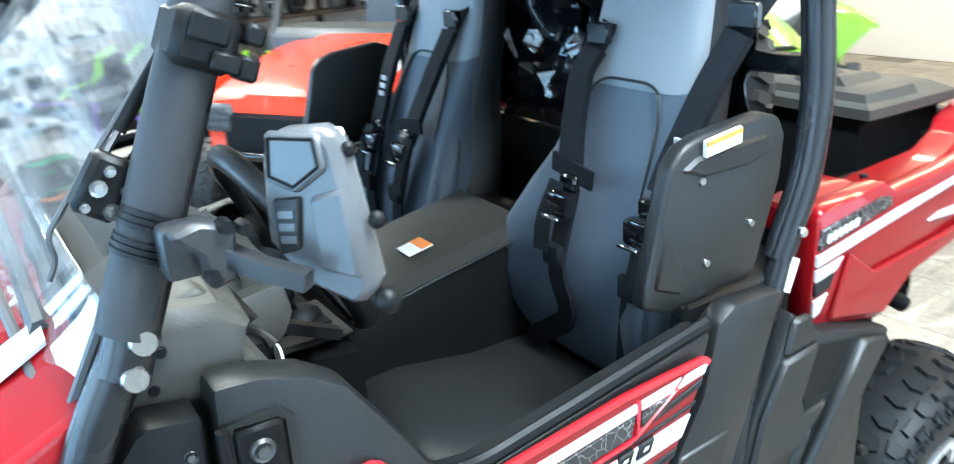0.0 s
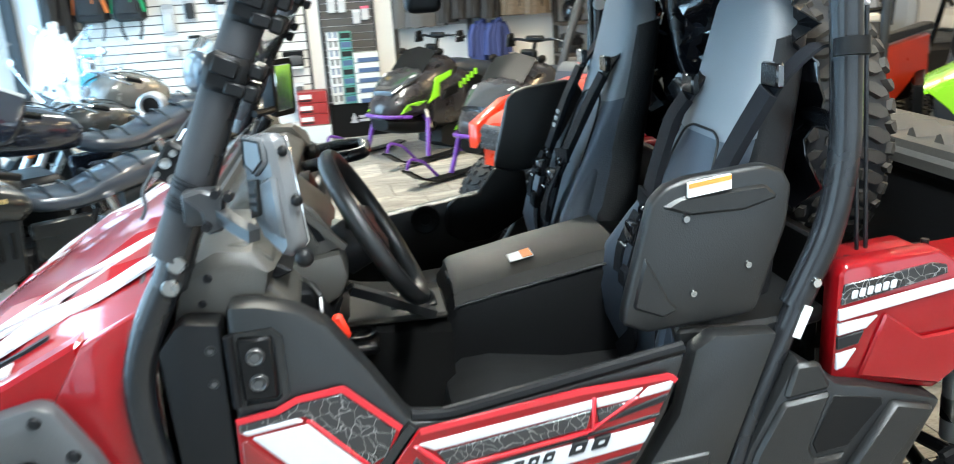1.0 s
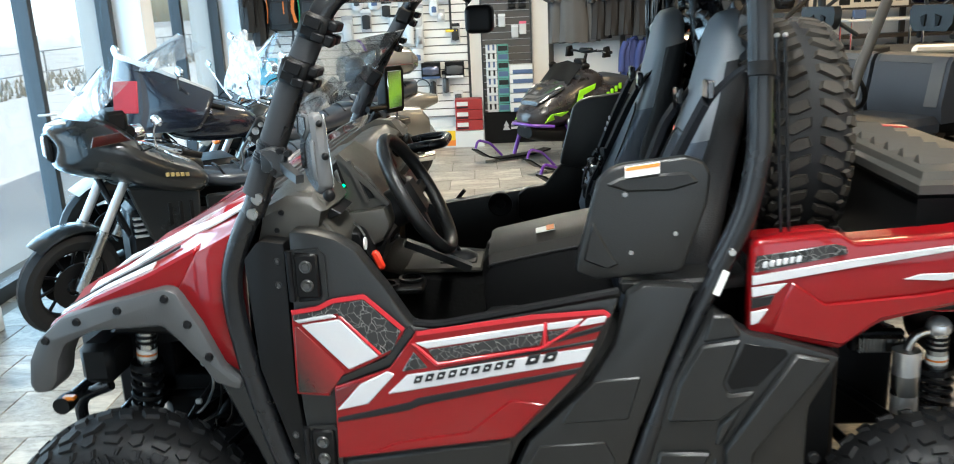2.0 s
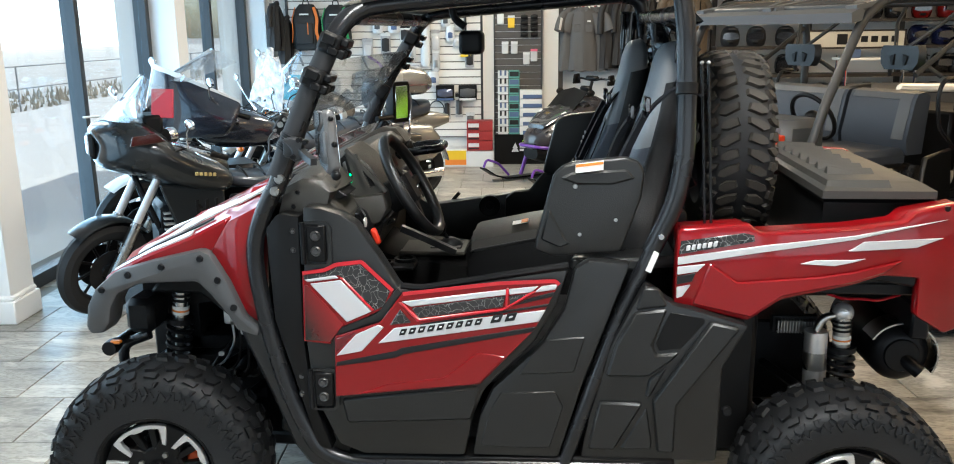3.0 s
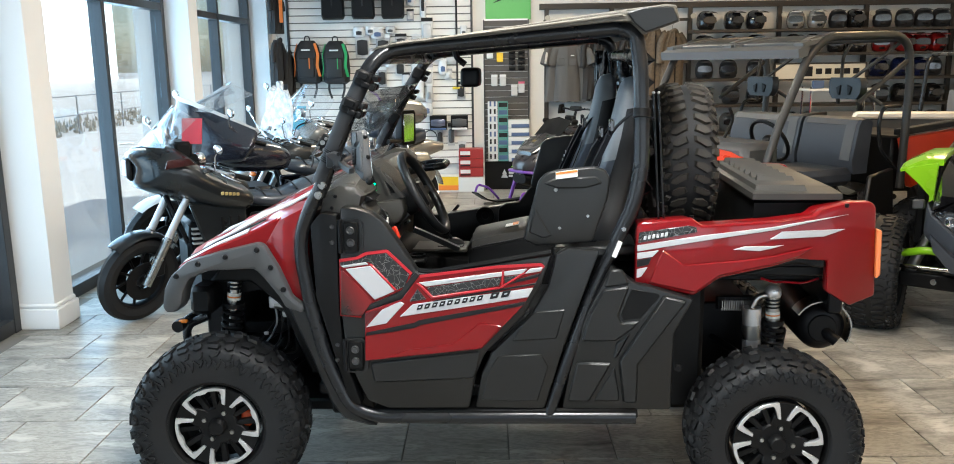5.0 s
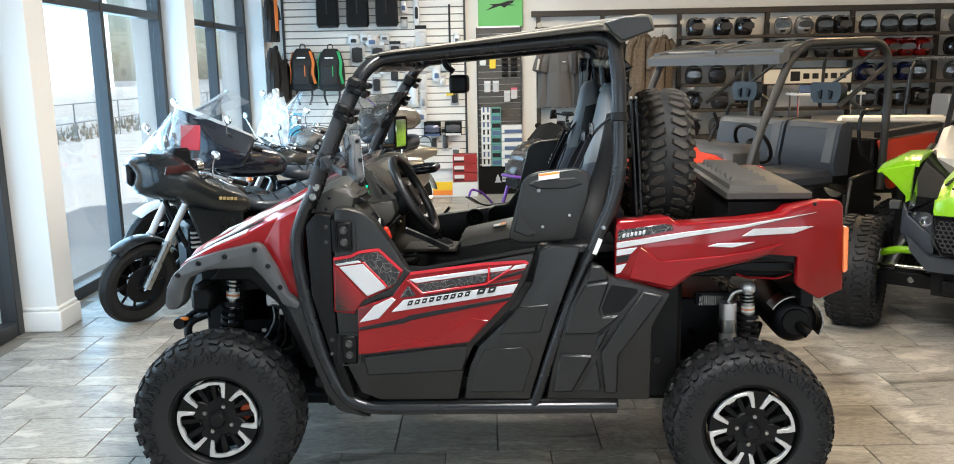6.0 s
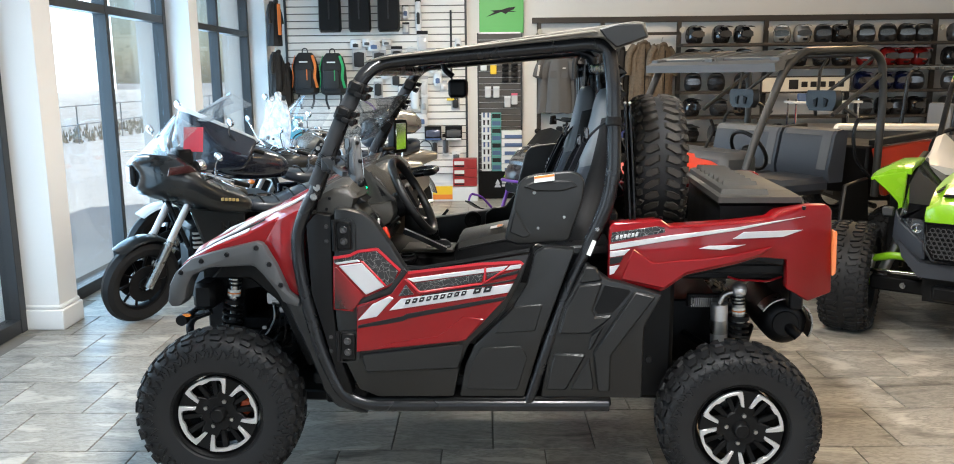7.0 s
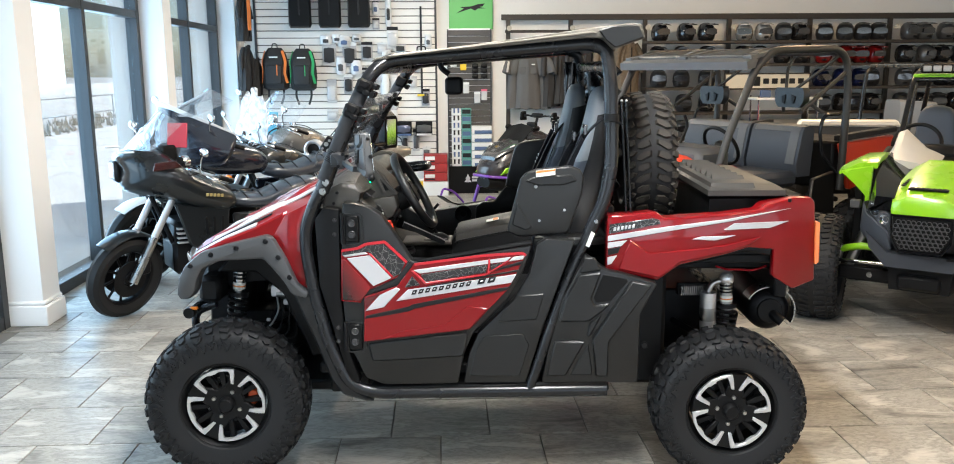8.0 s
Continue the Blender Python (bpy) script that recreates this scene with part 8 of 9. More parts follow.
CARDN = mat("navy_box_card", (0.06, 0.10, 0.20), 0.45, vary=0.2)
CARDR = mat("dark_red_box_card", (0.28, 0.02, 0.02), 0.4, vary=0.15)
YELLOW = mat("yellow_box_card", (0.75, 0.48, 0.02), 0.45, vary=0.1)


def backpack(u, z, trim, label):
    b = thing("backpack", label, "backpack", on_wall(u, 8.98, z), group="backpacks on the slat wall")
    part("bag", loft([[(x * w, -d * k + .02, h) for x, k in ((-1, 0), (-.95, .7), (-.7, 1), (.7, 1), (.95, .7), (1, 0))] for h, w, d in ((-.60, .13, .09), (-.57, .175, .15), (-.42, .190, .20), (-.22, .178, .18), (-.08, .145, .13), (-.01, .09, .08))]), BAGBLACK, b)
    for e in (-1, 1):
        part("side_flash", strap([(.12 * e, -.130, -.05), (.165 * e, -.150, -.20), (.150 * e, -.175, -.36), (.178 * e, -.130, -.50)], .038 if e > 0 else .010, .012, (1, 0, 0)), trim, b)
        part("shoulder_strap", strap([(.10 * e, -.02, -.50), (.11 * e, -.05, -.68), (.07 * e, -.05, -.80)], .03, .008, (1, 0, 0)), BAGBLACK, b)
    part("pocket", box((0, -.175, -.38), (.23, .06, .27), .028, None, 2), BAGBLACK, b)
    part("pocket_flash", box((.05, -.207, -.32), (.014, .006, .15), .002), trim, b)
    part("maker_mark", box((0, -.172, -.14), (.12, .008, .02), .002), CARDW, b, "pale bar")
    part("loop", tube([(-.04, -.03, -.02), (-.03, -.03, .05), (.03, -.03, .05), (.04, -.03, -.02)], .008, .03, 6), BAGBLACK, b)


backpack(-1.38, 2.12, ORANGET, "black backpack with orange side flashes on a hook")
backpack(-.99, 2.11, GREENT, "black backpack with green side flashes on a hook")
for u in (-1.0, -.58, -.17):
    c = thing("hard_case", "black rounded motorcycle case hung on the wall", "case", on_wall(u, 8.99, 2.66), group="hard cases on the slat wall")
    part("shell", loft([[(x * w, -d, z * h) for x, z in ((-1, -.85), (-.85, -1), (.85, -1), (1, -.85), (.96, .9), (.8, 1), (-.8, 1), (-.96, .9))] for d, w, h in ((-.0, .155, .27), (.07, .16, .275), (.13, .14, .25))]), PLASTIC2, c)
    part("strip", box((0, -.135, .05), (.02, .01, .3), .003), PLASTIC, c)
shop = random.Random(11)


def packet(u, z, w, h, front, label="small packaged part on a hook"):
    c = thing("packet", label, "packet", on_wall(u, 9.03, z), group="packets on the slat wall")
    part("card", box((0, 0, 0), (w, .012, h), .003), front, c)
    part("header", box((0, -.008, h * .42), (w, .006, h * .16), .002), shop.choice((BLACKPRINT, CARDW, CARDW, CARD)), c)
    part("blister", body(((-w * .36, .02, -h * .36, h * .22, 10, .6, -.02), (0, .035, -h * .40, h * .26, 10, .6, -.02), (w * .36, .02, -h * .36, h * .22, 10, .6, -.02)), .6), shop.choice((CLEARBAG, CLEARBAG, GREYPL, BAGBLACK)), c)
    part("hook", rod((0, .04, h * .5), (0, -.10, h * .5), .004, 6), STEEL, c)


for u, z, w, h in ((-.62, 2.03, .20, .34), (-.33, 2.02, .20, .34), (-.08, 2.06, .16, .26), (.14, 2.10, .14, .16), (.40, 2.10, .16, .12), (.06, 2.44, .10, .16), (.29, 2.24, .16, .32), (.09, 1.90, .12, .10), (-.60, 1.50, .14, .34),
                   (-.36, 1.60, .13, .28), (-.10, 1.72, .14, .22), (.12, 1.74, .14, .22), (-.60, 1.16, .16, .16), (.62, 1.85, .14, .18), (.30, 1.62, .12, .3), (.58, 1.62, .10, .16), (-.35, 1.20, .14, .22), (.75, 1.40, .12, .24),
                   (.30, .60, .10, .12), (.75, .60, .12, .16), (.60, .78, .10, .32), (.44, .74, .09, .30), (-.1, .62, .14, .2)):
    packet(u, z, w, h, shop.choice((CARDW, CARD, CLEARBAG, CLEARBAG)))
for u, mt in ((.42, CARDN), (.72, CARDW)):
    g = thing("goggles_box", "boxed riding goggles on the slat wall", "goggles", on_wall(u, 8.97, .95), group="goggles on the slat wall")
    part("box", box((0, .02, 0), (.24, .10, .20), .006), PLASTIC2, g)
    part("lens", body(((-.10, .012, -.045, .045, 12, .6, -.045), (0, .03, -.06, .06, 12, .6, -.045), (.10, .012, -.045, .045, 12, .6, -.045))), mat("goggle_lens", (0.10, 0.11, 0.16), 0.1, 0.4, coat=1.0) if mt is CARDN else GREYPL, g)
    part("card", box((0, -.035, -.085), (.22, .008, .03), .002), mt, g)
shov = thing("shovel", "black folding snow shovel with a yellow grip", "shovel", on_wall(.70, 9.02, 1.98))
part("shaft", rod((0, -.02, -.55), (0, -.02, .70), .014, 8), BAGBLACK, shov)
part("handle", tube([(-.06, -.02, .0), (-.06, -.02, .14), (.06, -.02, .14), (.06, -.02, .0)], .012, .03, 6), BAGBLACK, shov)
part("grip", rod((-.07, -.02, -.55), (.07, -.02, -.55), .018, 8), mat("yellow_grip", (0.7, 0.5, 0.03), 0.5), shov)
slv = thing("white_sleeve", "long white paper-wrapped roll on the wall", "roll", on_wall(.18, 9.0, 1.75))
part("roll", loft([[(.05 * math.cos(a) * w, .03 * math.sin(a) - .03, z) for a in (2 * math.pi * i / 10 for i in range(10))] for z, w in ((-.45, .9), (-.2, 1.1), (.1, 1.0), (.3, .8))]), CARDW, slv)
hoop = thing("cable_loop", "coiled cable hung on the slat wall", "cable", on_wall(.30, 9.03, .72))
part("coil", sweep([(.10 * math.cos(a), -.02, .12 * math.sin(a)) for a in (2 * math.pi * i / 24 for i in range(24))], [(.008 * math.cos(q), .008 * math.sin(q)) for q in (0, 1.57, 3.14, 4.71)], True), GREYPL, hoop)

PALEBAG = mat("pale_clear_bag", (0.62, 0.63, 0.64), 0.12, vary=0.2, scale=14, bump=0.7, fine=30, coat=0.6)
for u, z, w, h in ((-.66, 2.22, .16, .14), (-.50, 2.24, .14, .12), (-.40, 2.20, .18, .16), (-.22, 2.24, .14, .10), (.20, 1.98, .14, .22), (-.46, 1.86, .14, .26), (-.24, 1.84, .15, .22), (-.02, 1.50, .12, .30), (.16, 1.46, .12, .32),
                   (.30, 1.36, .11, .26), (.44, 1.90, .12, .18), (.50, 1.72, .12, .20), (.24, 2.62, .09, .44), (.06, 2.66, .10, .18), (.02, 1.22, .14, .18), (.26, 1.14, .16, .20), (.80, 2.20, .10, .18), (.80, 2.02, .09, .14)):
    q = thing("bagged_part", "small part in a clear wrinkled bag", "packet", on_wall(u, 9.02, z), group="bagged parts on the slat wall")
    part("bag", loft([[(x * w / 2 * k + shop.uniform(-.004, .004), -y * .035 * k - .005, zz * h) for x, y in ((-1, 0), (-.7, .7), (0, 1), (.7, .7), (1, 0), (0, -.2))] for zz, k in ((-.5, .7), (-.4, 1.0), (-.1, 1.05), (.2, .95), (.42, .9))]), PALEBAG if shop.random() < .7 else CLEARBAG, q)
    part("content", body(((-w * .25, .012, -h * .3, h * .05, 8, .7, -.03), (0, .02, -h * .34, h * .12, 8, .7, -.03), (w * .25, .012, -h * .3, h * .05, 8, .7, -.03))), shop.choice((GREYPL, BAGBLACK, CARDN, STEEL)), q)
    part("header", box((0, -.012, h * .46), (w * .9, .02, h * .13), .002), shop.choice((CARDW, BLACKPRINT, CARD)), q)

# boxes in front of the wall
for i in range(8):
    for j, u in enumerate((1.17, 1.33)):
        if i < 8:
            b = thing("parts_box", "small white and green parts box in a stack", "box", on_wall(1.19 if j == 0 else 1.335, 8.92, .455 + .105 * i), group="stacked parts boxes")
            part("carton", box((0, 0, 0), (.135 if j == 0 else .14, .16, .098), .003), CARDW if j == 0 else CARDB, b)
            for k in range(2):
                part("print_bar", box((-.03 + .06 * k if j == 0 else 0, -.082, .02 - .03 * k * j), (.025 if j == 0 else .12, .005, .07 if j == 0 else .03), .001), CARDN if (i + j) % 2 else BLACKPRINT, b)
for i in range(5):
    b = thing("parts_box", "white and navy parts box in a stack", "box", on_wall(1.555, 8.90, .46 + .118 * i), group="stacked parts boxes")
    part("carton", box((0, 0, 0), (.29, .18, .11), .003), CARDW, b)
    part("print_bar", box((.02, -.092, -.03), (.25, .005, .05), .001), CARDN, b)
for i in range(3):
    b = thing("red_box", "dark red carton stacked beside the panel", "box", on_wall(.88, 8.85, .27 + .13 * i), group="red cartons")
    part("carton", box((0, 0, 0), (.34, .26, .125), .004), CARDR, b)
    part("print_bar", box((-.08, -.132, .01), (.14, .005, .05), .001), CARDW, b)
    part("print_bar", box((-.08, -.132, -.035), (.14, .005, .02), .001), BLACKPRINT, b)
solid("white_carton", box((0, 0, 0), (.36, .3, .20), .004), CARDW, "white carton on the floor by the wall", "box", on_wall(.88, 8.82, .10))
yb = thing("printed_box", "white carton with yellow and orange print on the floor", "box", on_wall(.56, 8.80, .0))
part("carton", box((0, 0, .12), (.30, .24, .24), .004), CARDW, yb)
part("print_band", box((0, -.122, .155), (.28, .005, .12), .001), YELLOW, yb)
part("print_patch", box((0, -.1225, .06), (.28, .005, .07), .001), ORANGE, yb)
for k, (u, z) in enumerate(((1.16, 1.90), (1.30, 1.85), (1.22, 1.52), (1.34, 1.52), (1.50, 1.38), (1.60, 1.42))):
    packet2 = thing("packet", "clear bagged part on the dark panel", "packet", on_wall(u, 8.98, z), group="packets on the dark panel")
    part("bag", box((0, 0, 0), (.09, .02, .14), .008), CLEARBAG if k > 1 else (CARDW, YELLOW)[k], packet2)
    part("header", box((0, -.012, .075), (.09, .01, .03), .002), CARDW if k < 5 else mat("pink_card", (0.7, 0.12, 0.2), 0.5), packet2)
for r in range(4):
    for c in range(2):
        tr = solid("mirror_pack", body(((-.045, .02, -.025, .025), (0, .03, -.035, .035), (.045, .02, -.025, .025))), PLASTIC2, "small black oval mirror on the dark panel", "mirror", on_wall(1.47 + .13 * c, 8.98, 1.92 - .075 * r), group="small mirrors")

# bracket emblem on the black base
tree = thing("emblem_tree", "white pine-tree shape and bars on the black base", "emblem", on_wall(1.40, 8.856, .22))
part("tree", prism([(-.05, -.05), (-.10, -.05), (-.07, 0), (-.085, 0), (-.05, .07), (-.015, 0), (-.03, 0), (0, -.05)], -.004, 0), WHITE, tree)
for k in range(2):
    part("bar", box((.07, -.002, .02 - .045 * k), (.12, .004, .03)), WHITE, tree)

# ---- clothes and helmets on the long rack ----
rack = thing("wall_rack", "dark metal wall rack with rails and shelves", "rack", BUILD, kind="structure")
RAIL = mat("dark_brown_rail", (0.035, 0.028, 0.022), 0.5, 0.2, vary=0.2)
for u in (1.95, 2.85, 3.93, 5.16, 6.35, 7.54, 8.7):
    part("upright", box((u, 8.98, 1.25), (.06, .06, 2.5), .004), RAIL, rack)
    part("bracket_disc", lathe([(0, -.01), (.036, -.01), (.036, .01), (0, .01)], 20, c=(u, 8.78, 2.36)), mat("cream_disc", (0.45, 0.42, 0.34), 0.5), rack)
part("top_rail", box((5.5, 8.98, 2.52), (7.3, .05, .08), .004), RAIL, rack)
part("second_rail", box((2.9, 8.90, 2.32), (2.0, .03, .04), .004), RAIL, rack)
SHELVES = (2.17, 1.85, 1.52, 1.17, .80)
for z in SHELVES:
    part("shelf", box((6.35, 8.80, z - .02), (4.9, .36, .04), .004), RAIL, rack)


def jacket(u, v, z, w, h, mt, label, sleeve=True, rz=0):
    j = thing("jacket", label, "clothing", on_wall(u, v, z, rz), group="hanging clothes")
    r = random.Random(int(u * 100) + int(z * 10))
    rings = []
    for i in range(9):
        t = i / 8
        ww = w * (.42 + .58 * min(1, t * 4)) * (1 + .05 * math.sin(7 * t))
        rings.append([(ww * math.cos(a) * (1 + .06 * math.sin(5 * a + 3 * t + u)), .075 * math.sin(a) * (.6 + .5 * min(1, t * 3)) + .012 * math.sin(9 * a + 4 * t), -h * t) for a in (2 * math.pi * k / 24 for k in range(24))])
    part("body", loft(rings), mt, j)
    for e in (-1, 1):
        if sleeve:
            part("sleeve", tube([(w * .62 * e, 0, -.05), (w * 1.06 * e, -.01, -.16), (w * 1.16 * e, -.02, -h * .5)], w * .26, .12, 10), mt, j)
    part("collar", tube([(-w * .3, -.03, -.02), (0, -.06, .02), (w * .3, -.03, -.02)], .022, .04, 8), mt, j)
    part("hanger", tube([(0, 0, -.01), (0, 0, .07), (.02, 0, .10)], .005, .02, 6), STEEL, j)
    part("zip", box((0, -.082, -h * .5), (.008, .012, h * .8)), DARKMETAL, j)


TEE = mat("charcoal_shirt_cloth", (0.085, 0.083, 0.082), 0.85, vary=0.15, fine=300, bump=0.3)
BLUEC = mat("blue_cloth", (0.04, 0.06, 0.20), 0.8, vary=0.15, bump=0.3)
CAMO = mat("camouflage_cloth", (0.035, 0.026, 0.016), 0.85, vary=0.85, scale=26, fine=60, bump=0.3, tint=(0.13, 0.10, 0.07))
for u, z, w, mt, lb, h, rz in ((2.56, 2.12, .15, BAGBLACK, "black jacket on a hanger", .86, 35), (2.72, 2.12, .15, BAGBLACK, "black jacket on a hanger", .82, 40), (2.90, 2.14, .15, BAGBLACK, "black jacket on a hanger", .84, 30), (3.08, 2.12, .15, BAGBLACK, "black jacket on a hanger", .84, 35),
                                (3.40, 2.20, .20, CAMO, "camouflage jacket on a hanger", .90, 12), (3.66, 2.17, .19, CAMO, "camouflage jacket on a hanger", .88, 25)):
    jacket(u, 8.82, z, w, h, mt, lb, rz=rz)
for u, v, rz, trim in ((2.08, 8.92, 38, True), (2.22, 8.80, -6, False), (2.40, 8.88, -48, False)):
    t = thing("shirt", "charcoal work shirt with pale printed sleeves on a hanger" if trim else "charcoal short-sleeved work shirt on a hanger", "shirt", on_wall(u, v, 2.03, rz), group="hanging clothes")
    part("body", loft([[(w * k + .008 * math.sin(13 * k + 9 * z), -d * (1 - k * k) + .014 * math.sin(9 * k + 4 * z) * -z - .02, z + .012 * math.sin(7 * k) * (z < -.7)) for k in (-1, -.8, -.6, -.4, -.2, 0, .2, .4, .6, .8, 1)] + [(w * k, .035, z) for k in (1, .5, 0, -.5, -1)] for z, w, d in ((-.80, .180, .06), (-.55, .168, .065), (-.35, .160, .06), (-.20, .160, .055), (-.10, .172, .05), (-.055, .15, .045), (-.02, .085, .035), (0, .055, .03))]), TEE, t)
    for e in (-1, 1):
        sl = part("sleeve", loft([[(e * (x0 + r * math.cos(a)), -.012 + .045 * math.sin(a) * (.6 + .4 * r / .07), z0 + r * .35 * math.cos(a)) for a in (math.pi * k / 6 for k in range(12))] for x0, z0, r in ((.135, -.075, .045), (.175, -.14, .062), (.205, -.22, .068), (.225, -.30, .074))]), TEE, t)
        if trim:
            part("sleeve_print", strap([(e * .222, -.058, -.13), (e * .242, -.064, -.20), (e * .262, -.066, -.28)], .035, .004, (1, 0, 0)), CARDW, sl, "pale printed band")
        part("collar_flap", prism([(.006 * e, -.002), (.058 * e, .012), (.066 * e, -.035), (.028 * e, -.062)], -.064, -.050, .004), TEE, t)
        part("pocket", box((.078 * e, -.071, -.26), (.085, .008, .095), .003), TEE, t)
    part("button_band", box((0, -.086, -.42), (.030, .008, .70), .002), TEE, t)
    part("chest_mark", box((.075, -.073, -.175), (.045, .006, .014), .001), CARDW, t, "small pale bars")
    part("neck_tag", box((0, -.030, .004), (.035, .006, .030), .001), CARDR, t, "small red neck tag")
    part("hanger", tube([(0, 0, -.01), (0, 0, .07), (.02, 0, .10)], .005, .02, 6), STEEL, t)
for u, mt in ((2.95, BLUEC), (3.15, BLUEC)):
    jacket(u, 8.85, 1.25, .16, .80, mt, "blue jacket on the lower rail", rz=30)
part("lower_rail", box((2.9, 8.88, 1.30), (1.9, .03, .03)), RAIL, rack)
solid("white_board", box((0, 0, 0), (.95, .02, .95), .004), WHITEPL, "plain white board behind the clothes", "board", on_wall(2.40, 9.07, .75))
for z, u, mt, lb in ((2.80, -1.74, ORANGET, "black and orange riding jacket on a side hook"), (2.12, -1.74, BAGBLACK, "black riding jacket on a side hook"), (1.95, -1.66, BAGBLACK, "black bag on a side hook")):
    jacket(u, 8.72 if u < -1.7 else 8.9, z, .13, .60, mt if mt is not ORANGET else BAGBLACK, lb, rz=70)
    if mt is ORANGET:
        solid("orange_panel", box((0, 0, 0), (.05, .012, .42), .01), ORANGET, "orange panel bag hung beside the jacket", "bag", on_wall(-1.64, 8.60, 2.55, 30))


def helmet_parts(shell):
    h = thing("helmet", "", "helmet", group="helmets on the shelves")
    rings = []
    for z, rx, ry, xo in ((0, .075, .085, -.01), (.02, .105, .115, 0), (.08, .128, .132, .0), (.14, .13, .13, 0), (.19, .118, .118, .005), (.23, .085, .09, .01), (.25, .04, .045, .012)):
        rings.append([(ry * math.sin(a) * .92, -rx * math.cos(a) * 1.08 + xo, z) for a in (2 * math.pi * k / 20 for k in range(20))])
    part("shell", loft(rings), shell, h)
    part("visor", loft([[(x, -.118 - .026 * (1 - (x / .1) ** 2), z) for x, z in ((-.098, .10), (-.06, .088), (0, .085), (.06, .088), (.098, .10), (.09, .155), (.05, .17), (0, .173), (-.05, .17), (-.09, .155))], [(x, -.09, z) for x, z in ((-.098, .10), (-.06, .088), (0, .085), (.06, .088), (.098, .10), (.09, .155), (.05, .17), (0, .173), (-.05, .17), (-.09, .155))]]), mat("dark_visor", (0.012, 0.012, 0.014), 0.08, coat=1.0) if "dark_visor" not in bpy.data.materials else bpy.data.materials["dark_visor"], h)
    part("chin_vent", box((0, -.118, .045), (.07, .04, .03), .01), PLASTIC2, h)
    part("peak", loft([[(x * w, y, z) for x in (-1, -.5, 0, .5, 1) for z in ()] or [(-w, y, z - .015), (-w * .5, y, z), (0, y, z + .004), (w * .5, y, z), (w, y, z - .015), (0, y, z - .012)] for y, w, z in ((-.07, .09, .235), (-.16, .085, .235), (-.20, .07, .225))]), shell, h)
    return h


HB = mat("gloss_black_shell", (0.012, 0.012, 0.013), 0.15, coat=0.9, vary=0.2)
HM = mat("matt_black_shell", (0.02, 0.02, 0.021), 0.5, vary=0.2)
HS = mat("silver_shell", (0.42, 0.41, 0.39), 0.25, 0.6, coat=0.6)
HR = mat("red_shell", (0.14, 0.006, 0.006), 0.2, coat=0.8)
HN = mat("blue_shell", (0.006, 0.010, 0.045), 0.2, coat=0.8)
HG = mat("dark_grey_shell", (0.06, 0.06, 0.06), 0.3, coat=0.6)
proto = {}
for nm, mt in (("gloss black", HB), ("matt black", HM), ("silver", HS), ("red", HR), ("blue", HN), ("dark grey", HG)):
    o = helmet_parts(mt)
    tagged(o, nm + " full-face helmet on a shelf")
    proto[nm] = o
used = set()


def put_helmet(nm, m):
    if nm in used:
        copy_thing(proto[nm], m)
    else:
        proto[nm].matrix_basis = m
        used.add(nm)


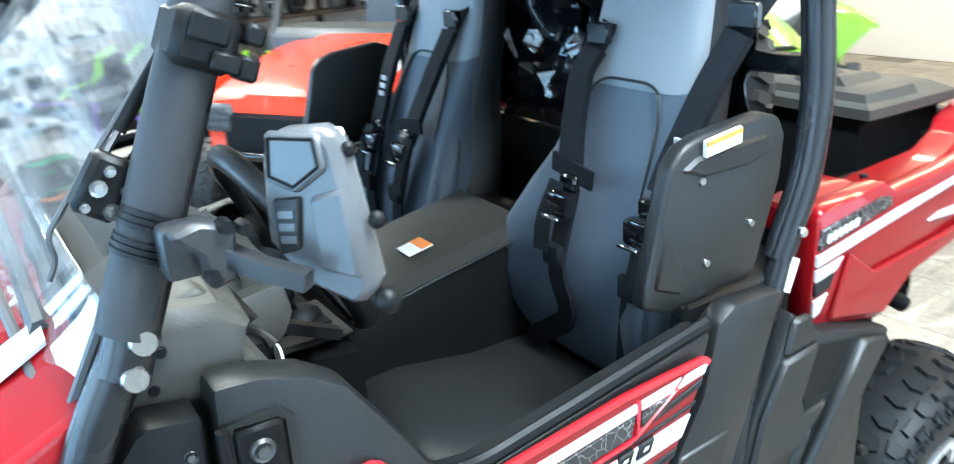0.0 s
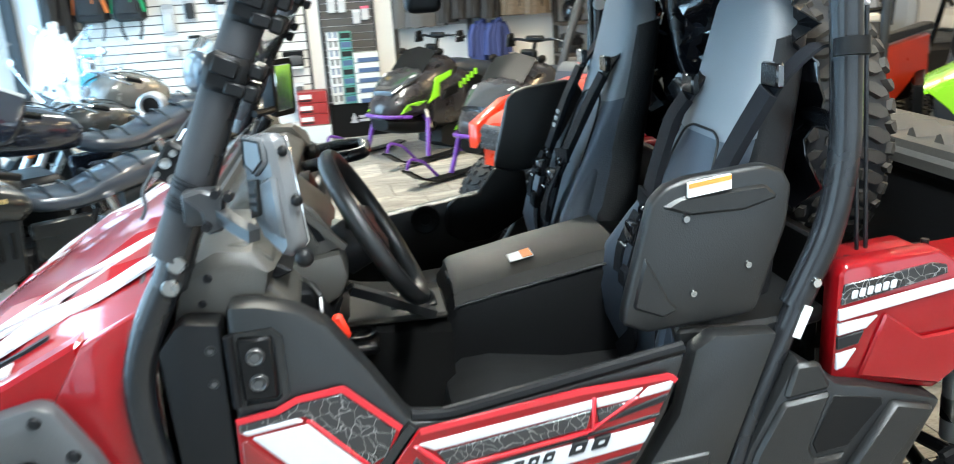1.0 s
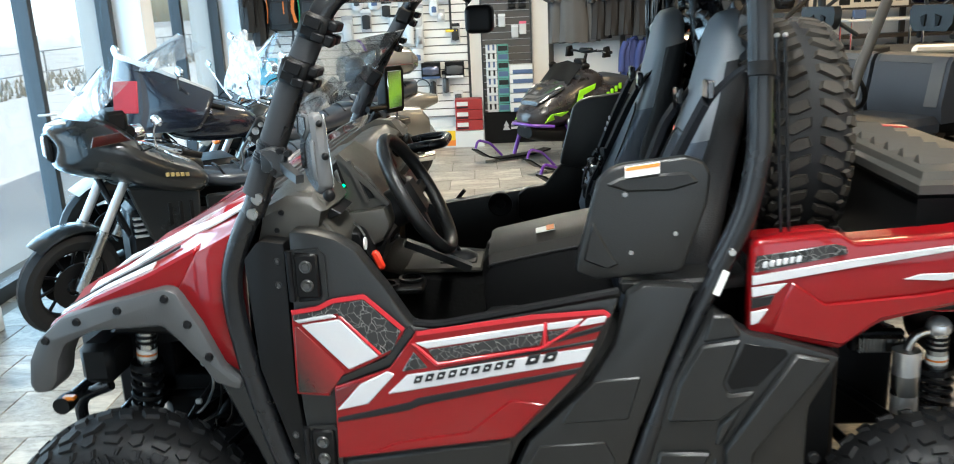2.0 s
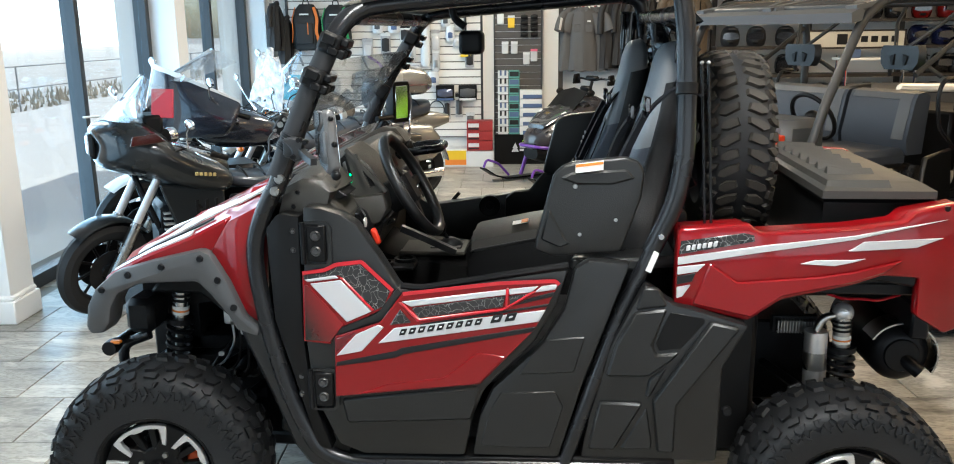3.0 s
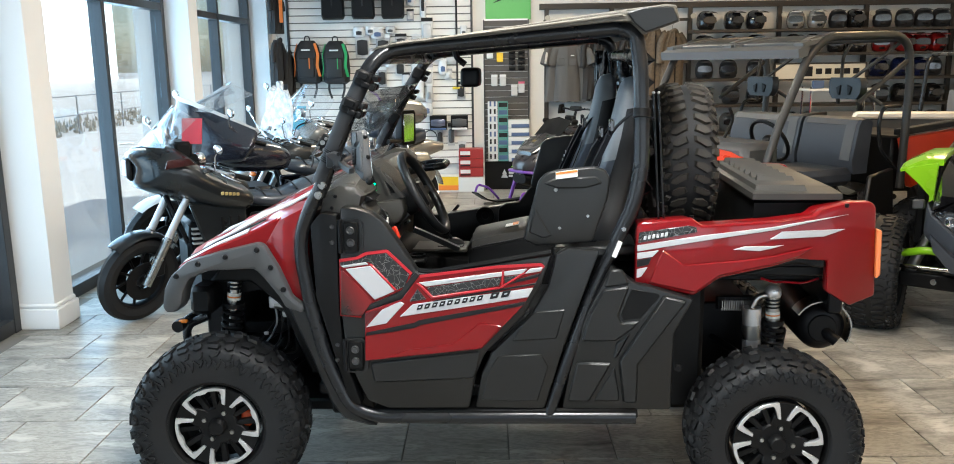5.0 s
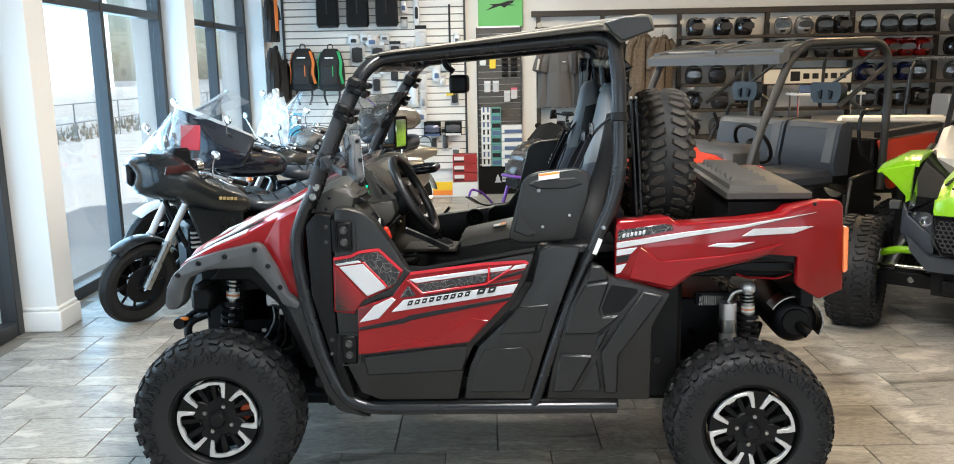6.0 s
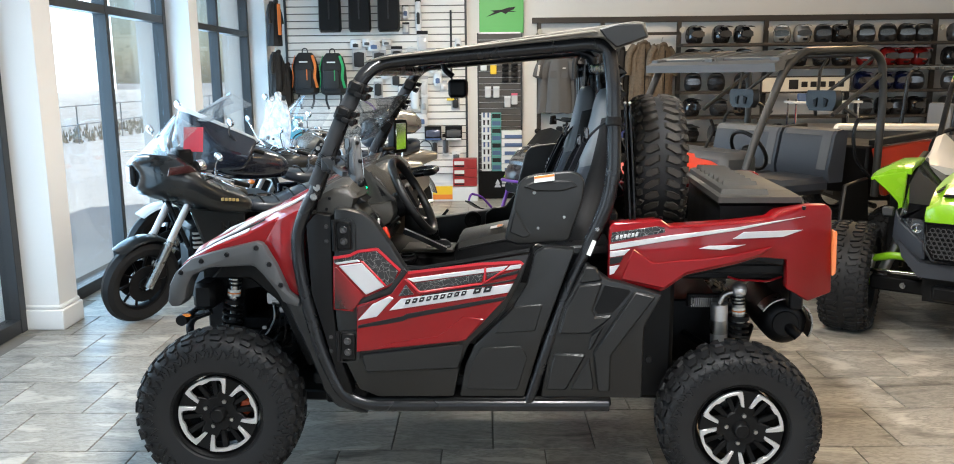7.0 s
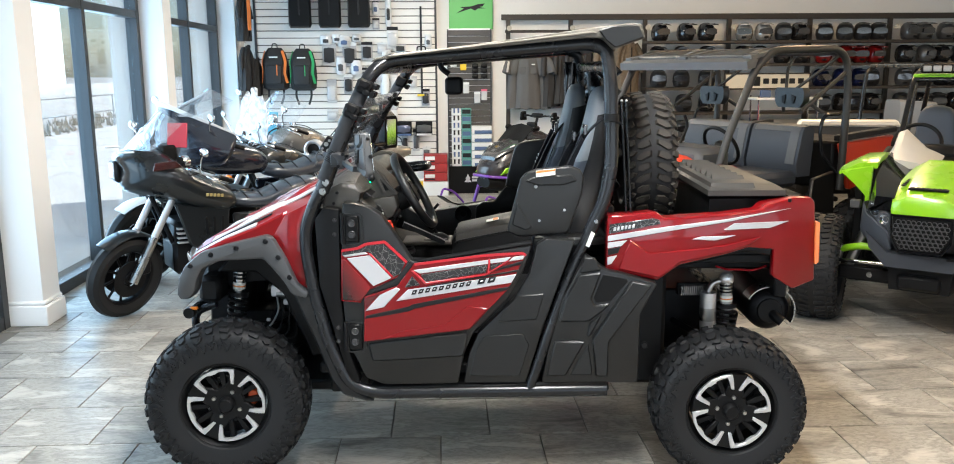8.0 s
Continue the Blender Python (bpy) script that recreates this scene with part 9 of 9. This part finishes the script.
hr = random.Random(5)
for row, z in enumerate(SHELVES):
    names = (["gloss black", "gloss black", "gloss black", "silver", "silver", "matt black", "gloss black", "matt black", "matt black", "matt black", "matt black", "dark grey", "dark grey", "dark grey", "gloss black"],
             ["gloss black"] * 7 + ["red", "red", "red", "red", "gloss black", "dark grey", "gloss black", "matt black"],
             ["matt black"] * 7 + ["blue", "blue", "blue", "matt black", "dark grey", "matt black", "gloss black", "matt black"],
             ["gloss black", "matt black"] * 8, ["matt black", "dark grey"] * 8)[row]
    us = [4.10, 4.45, 4.80, 5.32, 5.60, 5.88, 6.14, 6.52, 6.78, 7.02, 7.26, 7.72, 7.98, 8.26, 8.50]
    for u, nm in zip(us, names):
        if row in (1, 2, 3) and nm != "red" and nm != "blue" and 5.1 < u < 6.3 and row >= 2:
            continue
        put_helmet(nm, on_wall(u + hr.uniform(-.03, .03), 8.80 + hr.uniform(-.02, .02), z, hr.uniform(-25, 25)))

sg = thing("brand_sign", "white sign board with a black emblem and bars", "sign", on_wall(5.60, 8.55, 1.60))
part("board", box((0, 0, 0), (1.20, .03, .20), .004), mat("cream_sign_board", (0.60, 0.56, 0.46), 0.5, vary=0.05), sg)
part("frame", boxes([((0, -.004, .105), (1.24, .04, .02)), ((0, -.004, -.105), (1.24, .04, .02)), ((-.61, -.004, 0), (.02, .04, .20)), ((.61, -.004, 0), (.02, .04, .20))], .003), RAIL, sg, "dark sign frame")
part("emblem", box((-.17, -.018, 0), (.13, .006, .13), .02), BLACKPRINT, sg)
for k in range(5):
    part("bar", box((-.02 + .125 * k, -.018, 0), (.085, .006, .075), .01), BLACKPRINT, sg)
part("bracket", rod((-.4, .0, 0), (-.4, .42, 0), .012, 6), DARKMETAL, sg)
part("bracket", rod((.4, .0, 0), (.4, .42, 0), .012, 6), DARKMETAL, sg)
ds = thing("display_stand", "chrome-legged display stand with white trays", "stand", on_wall(5.6, 7.9, 0))
for u in (-.4, .4):
    for v in (-.15, .15):
        part("leg", rod((u, v, 0), (u, v, 1.42), .014, 8), CHROME, ds)
for z in (.5, .95, 1.38):
    part("tray", box((0, 0, z), (.9, .36, .03), .006), WHITEPL, ds)
for k in range(3):
    solid("goggle_pack", box((0, 0, 0), (.14, .06, .10), .01), (CARDN, CARDR, CARDN)[k], "small boxed goggles on the stand", "box", on_wall(5.32 + .24 * k, 7.85, 1.015 + .43 * (k == 0)), group="boxes on the stand")
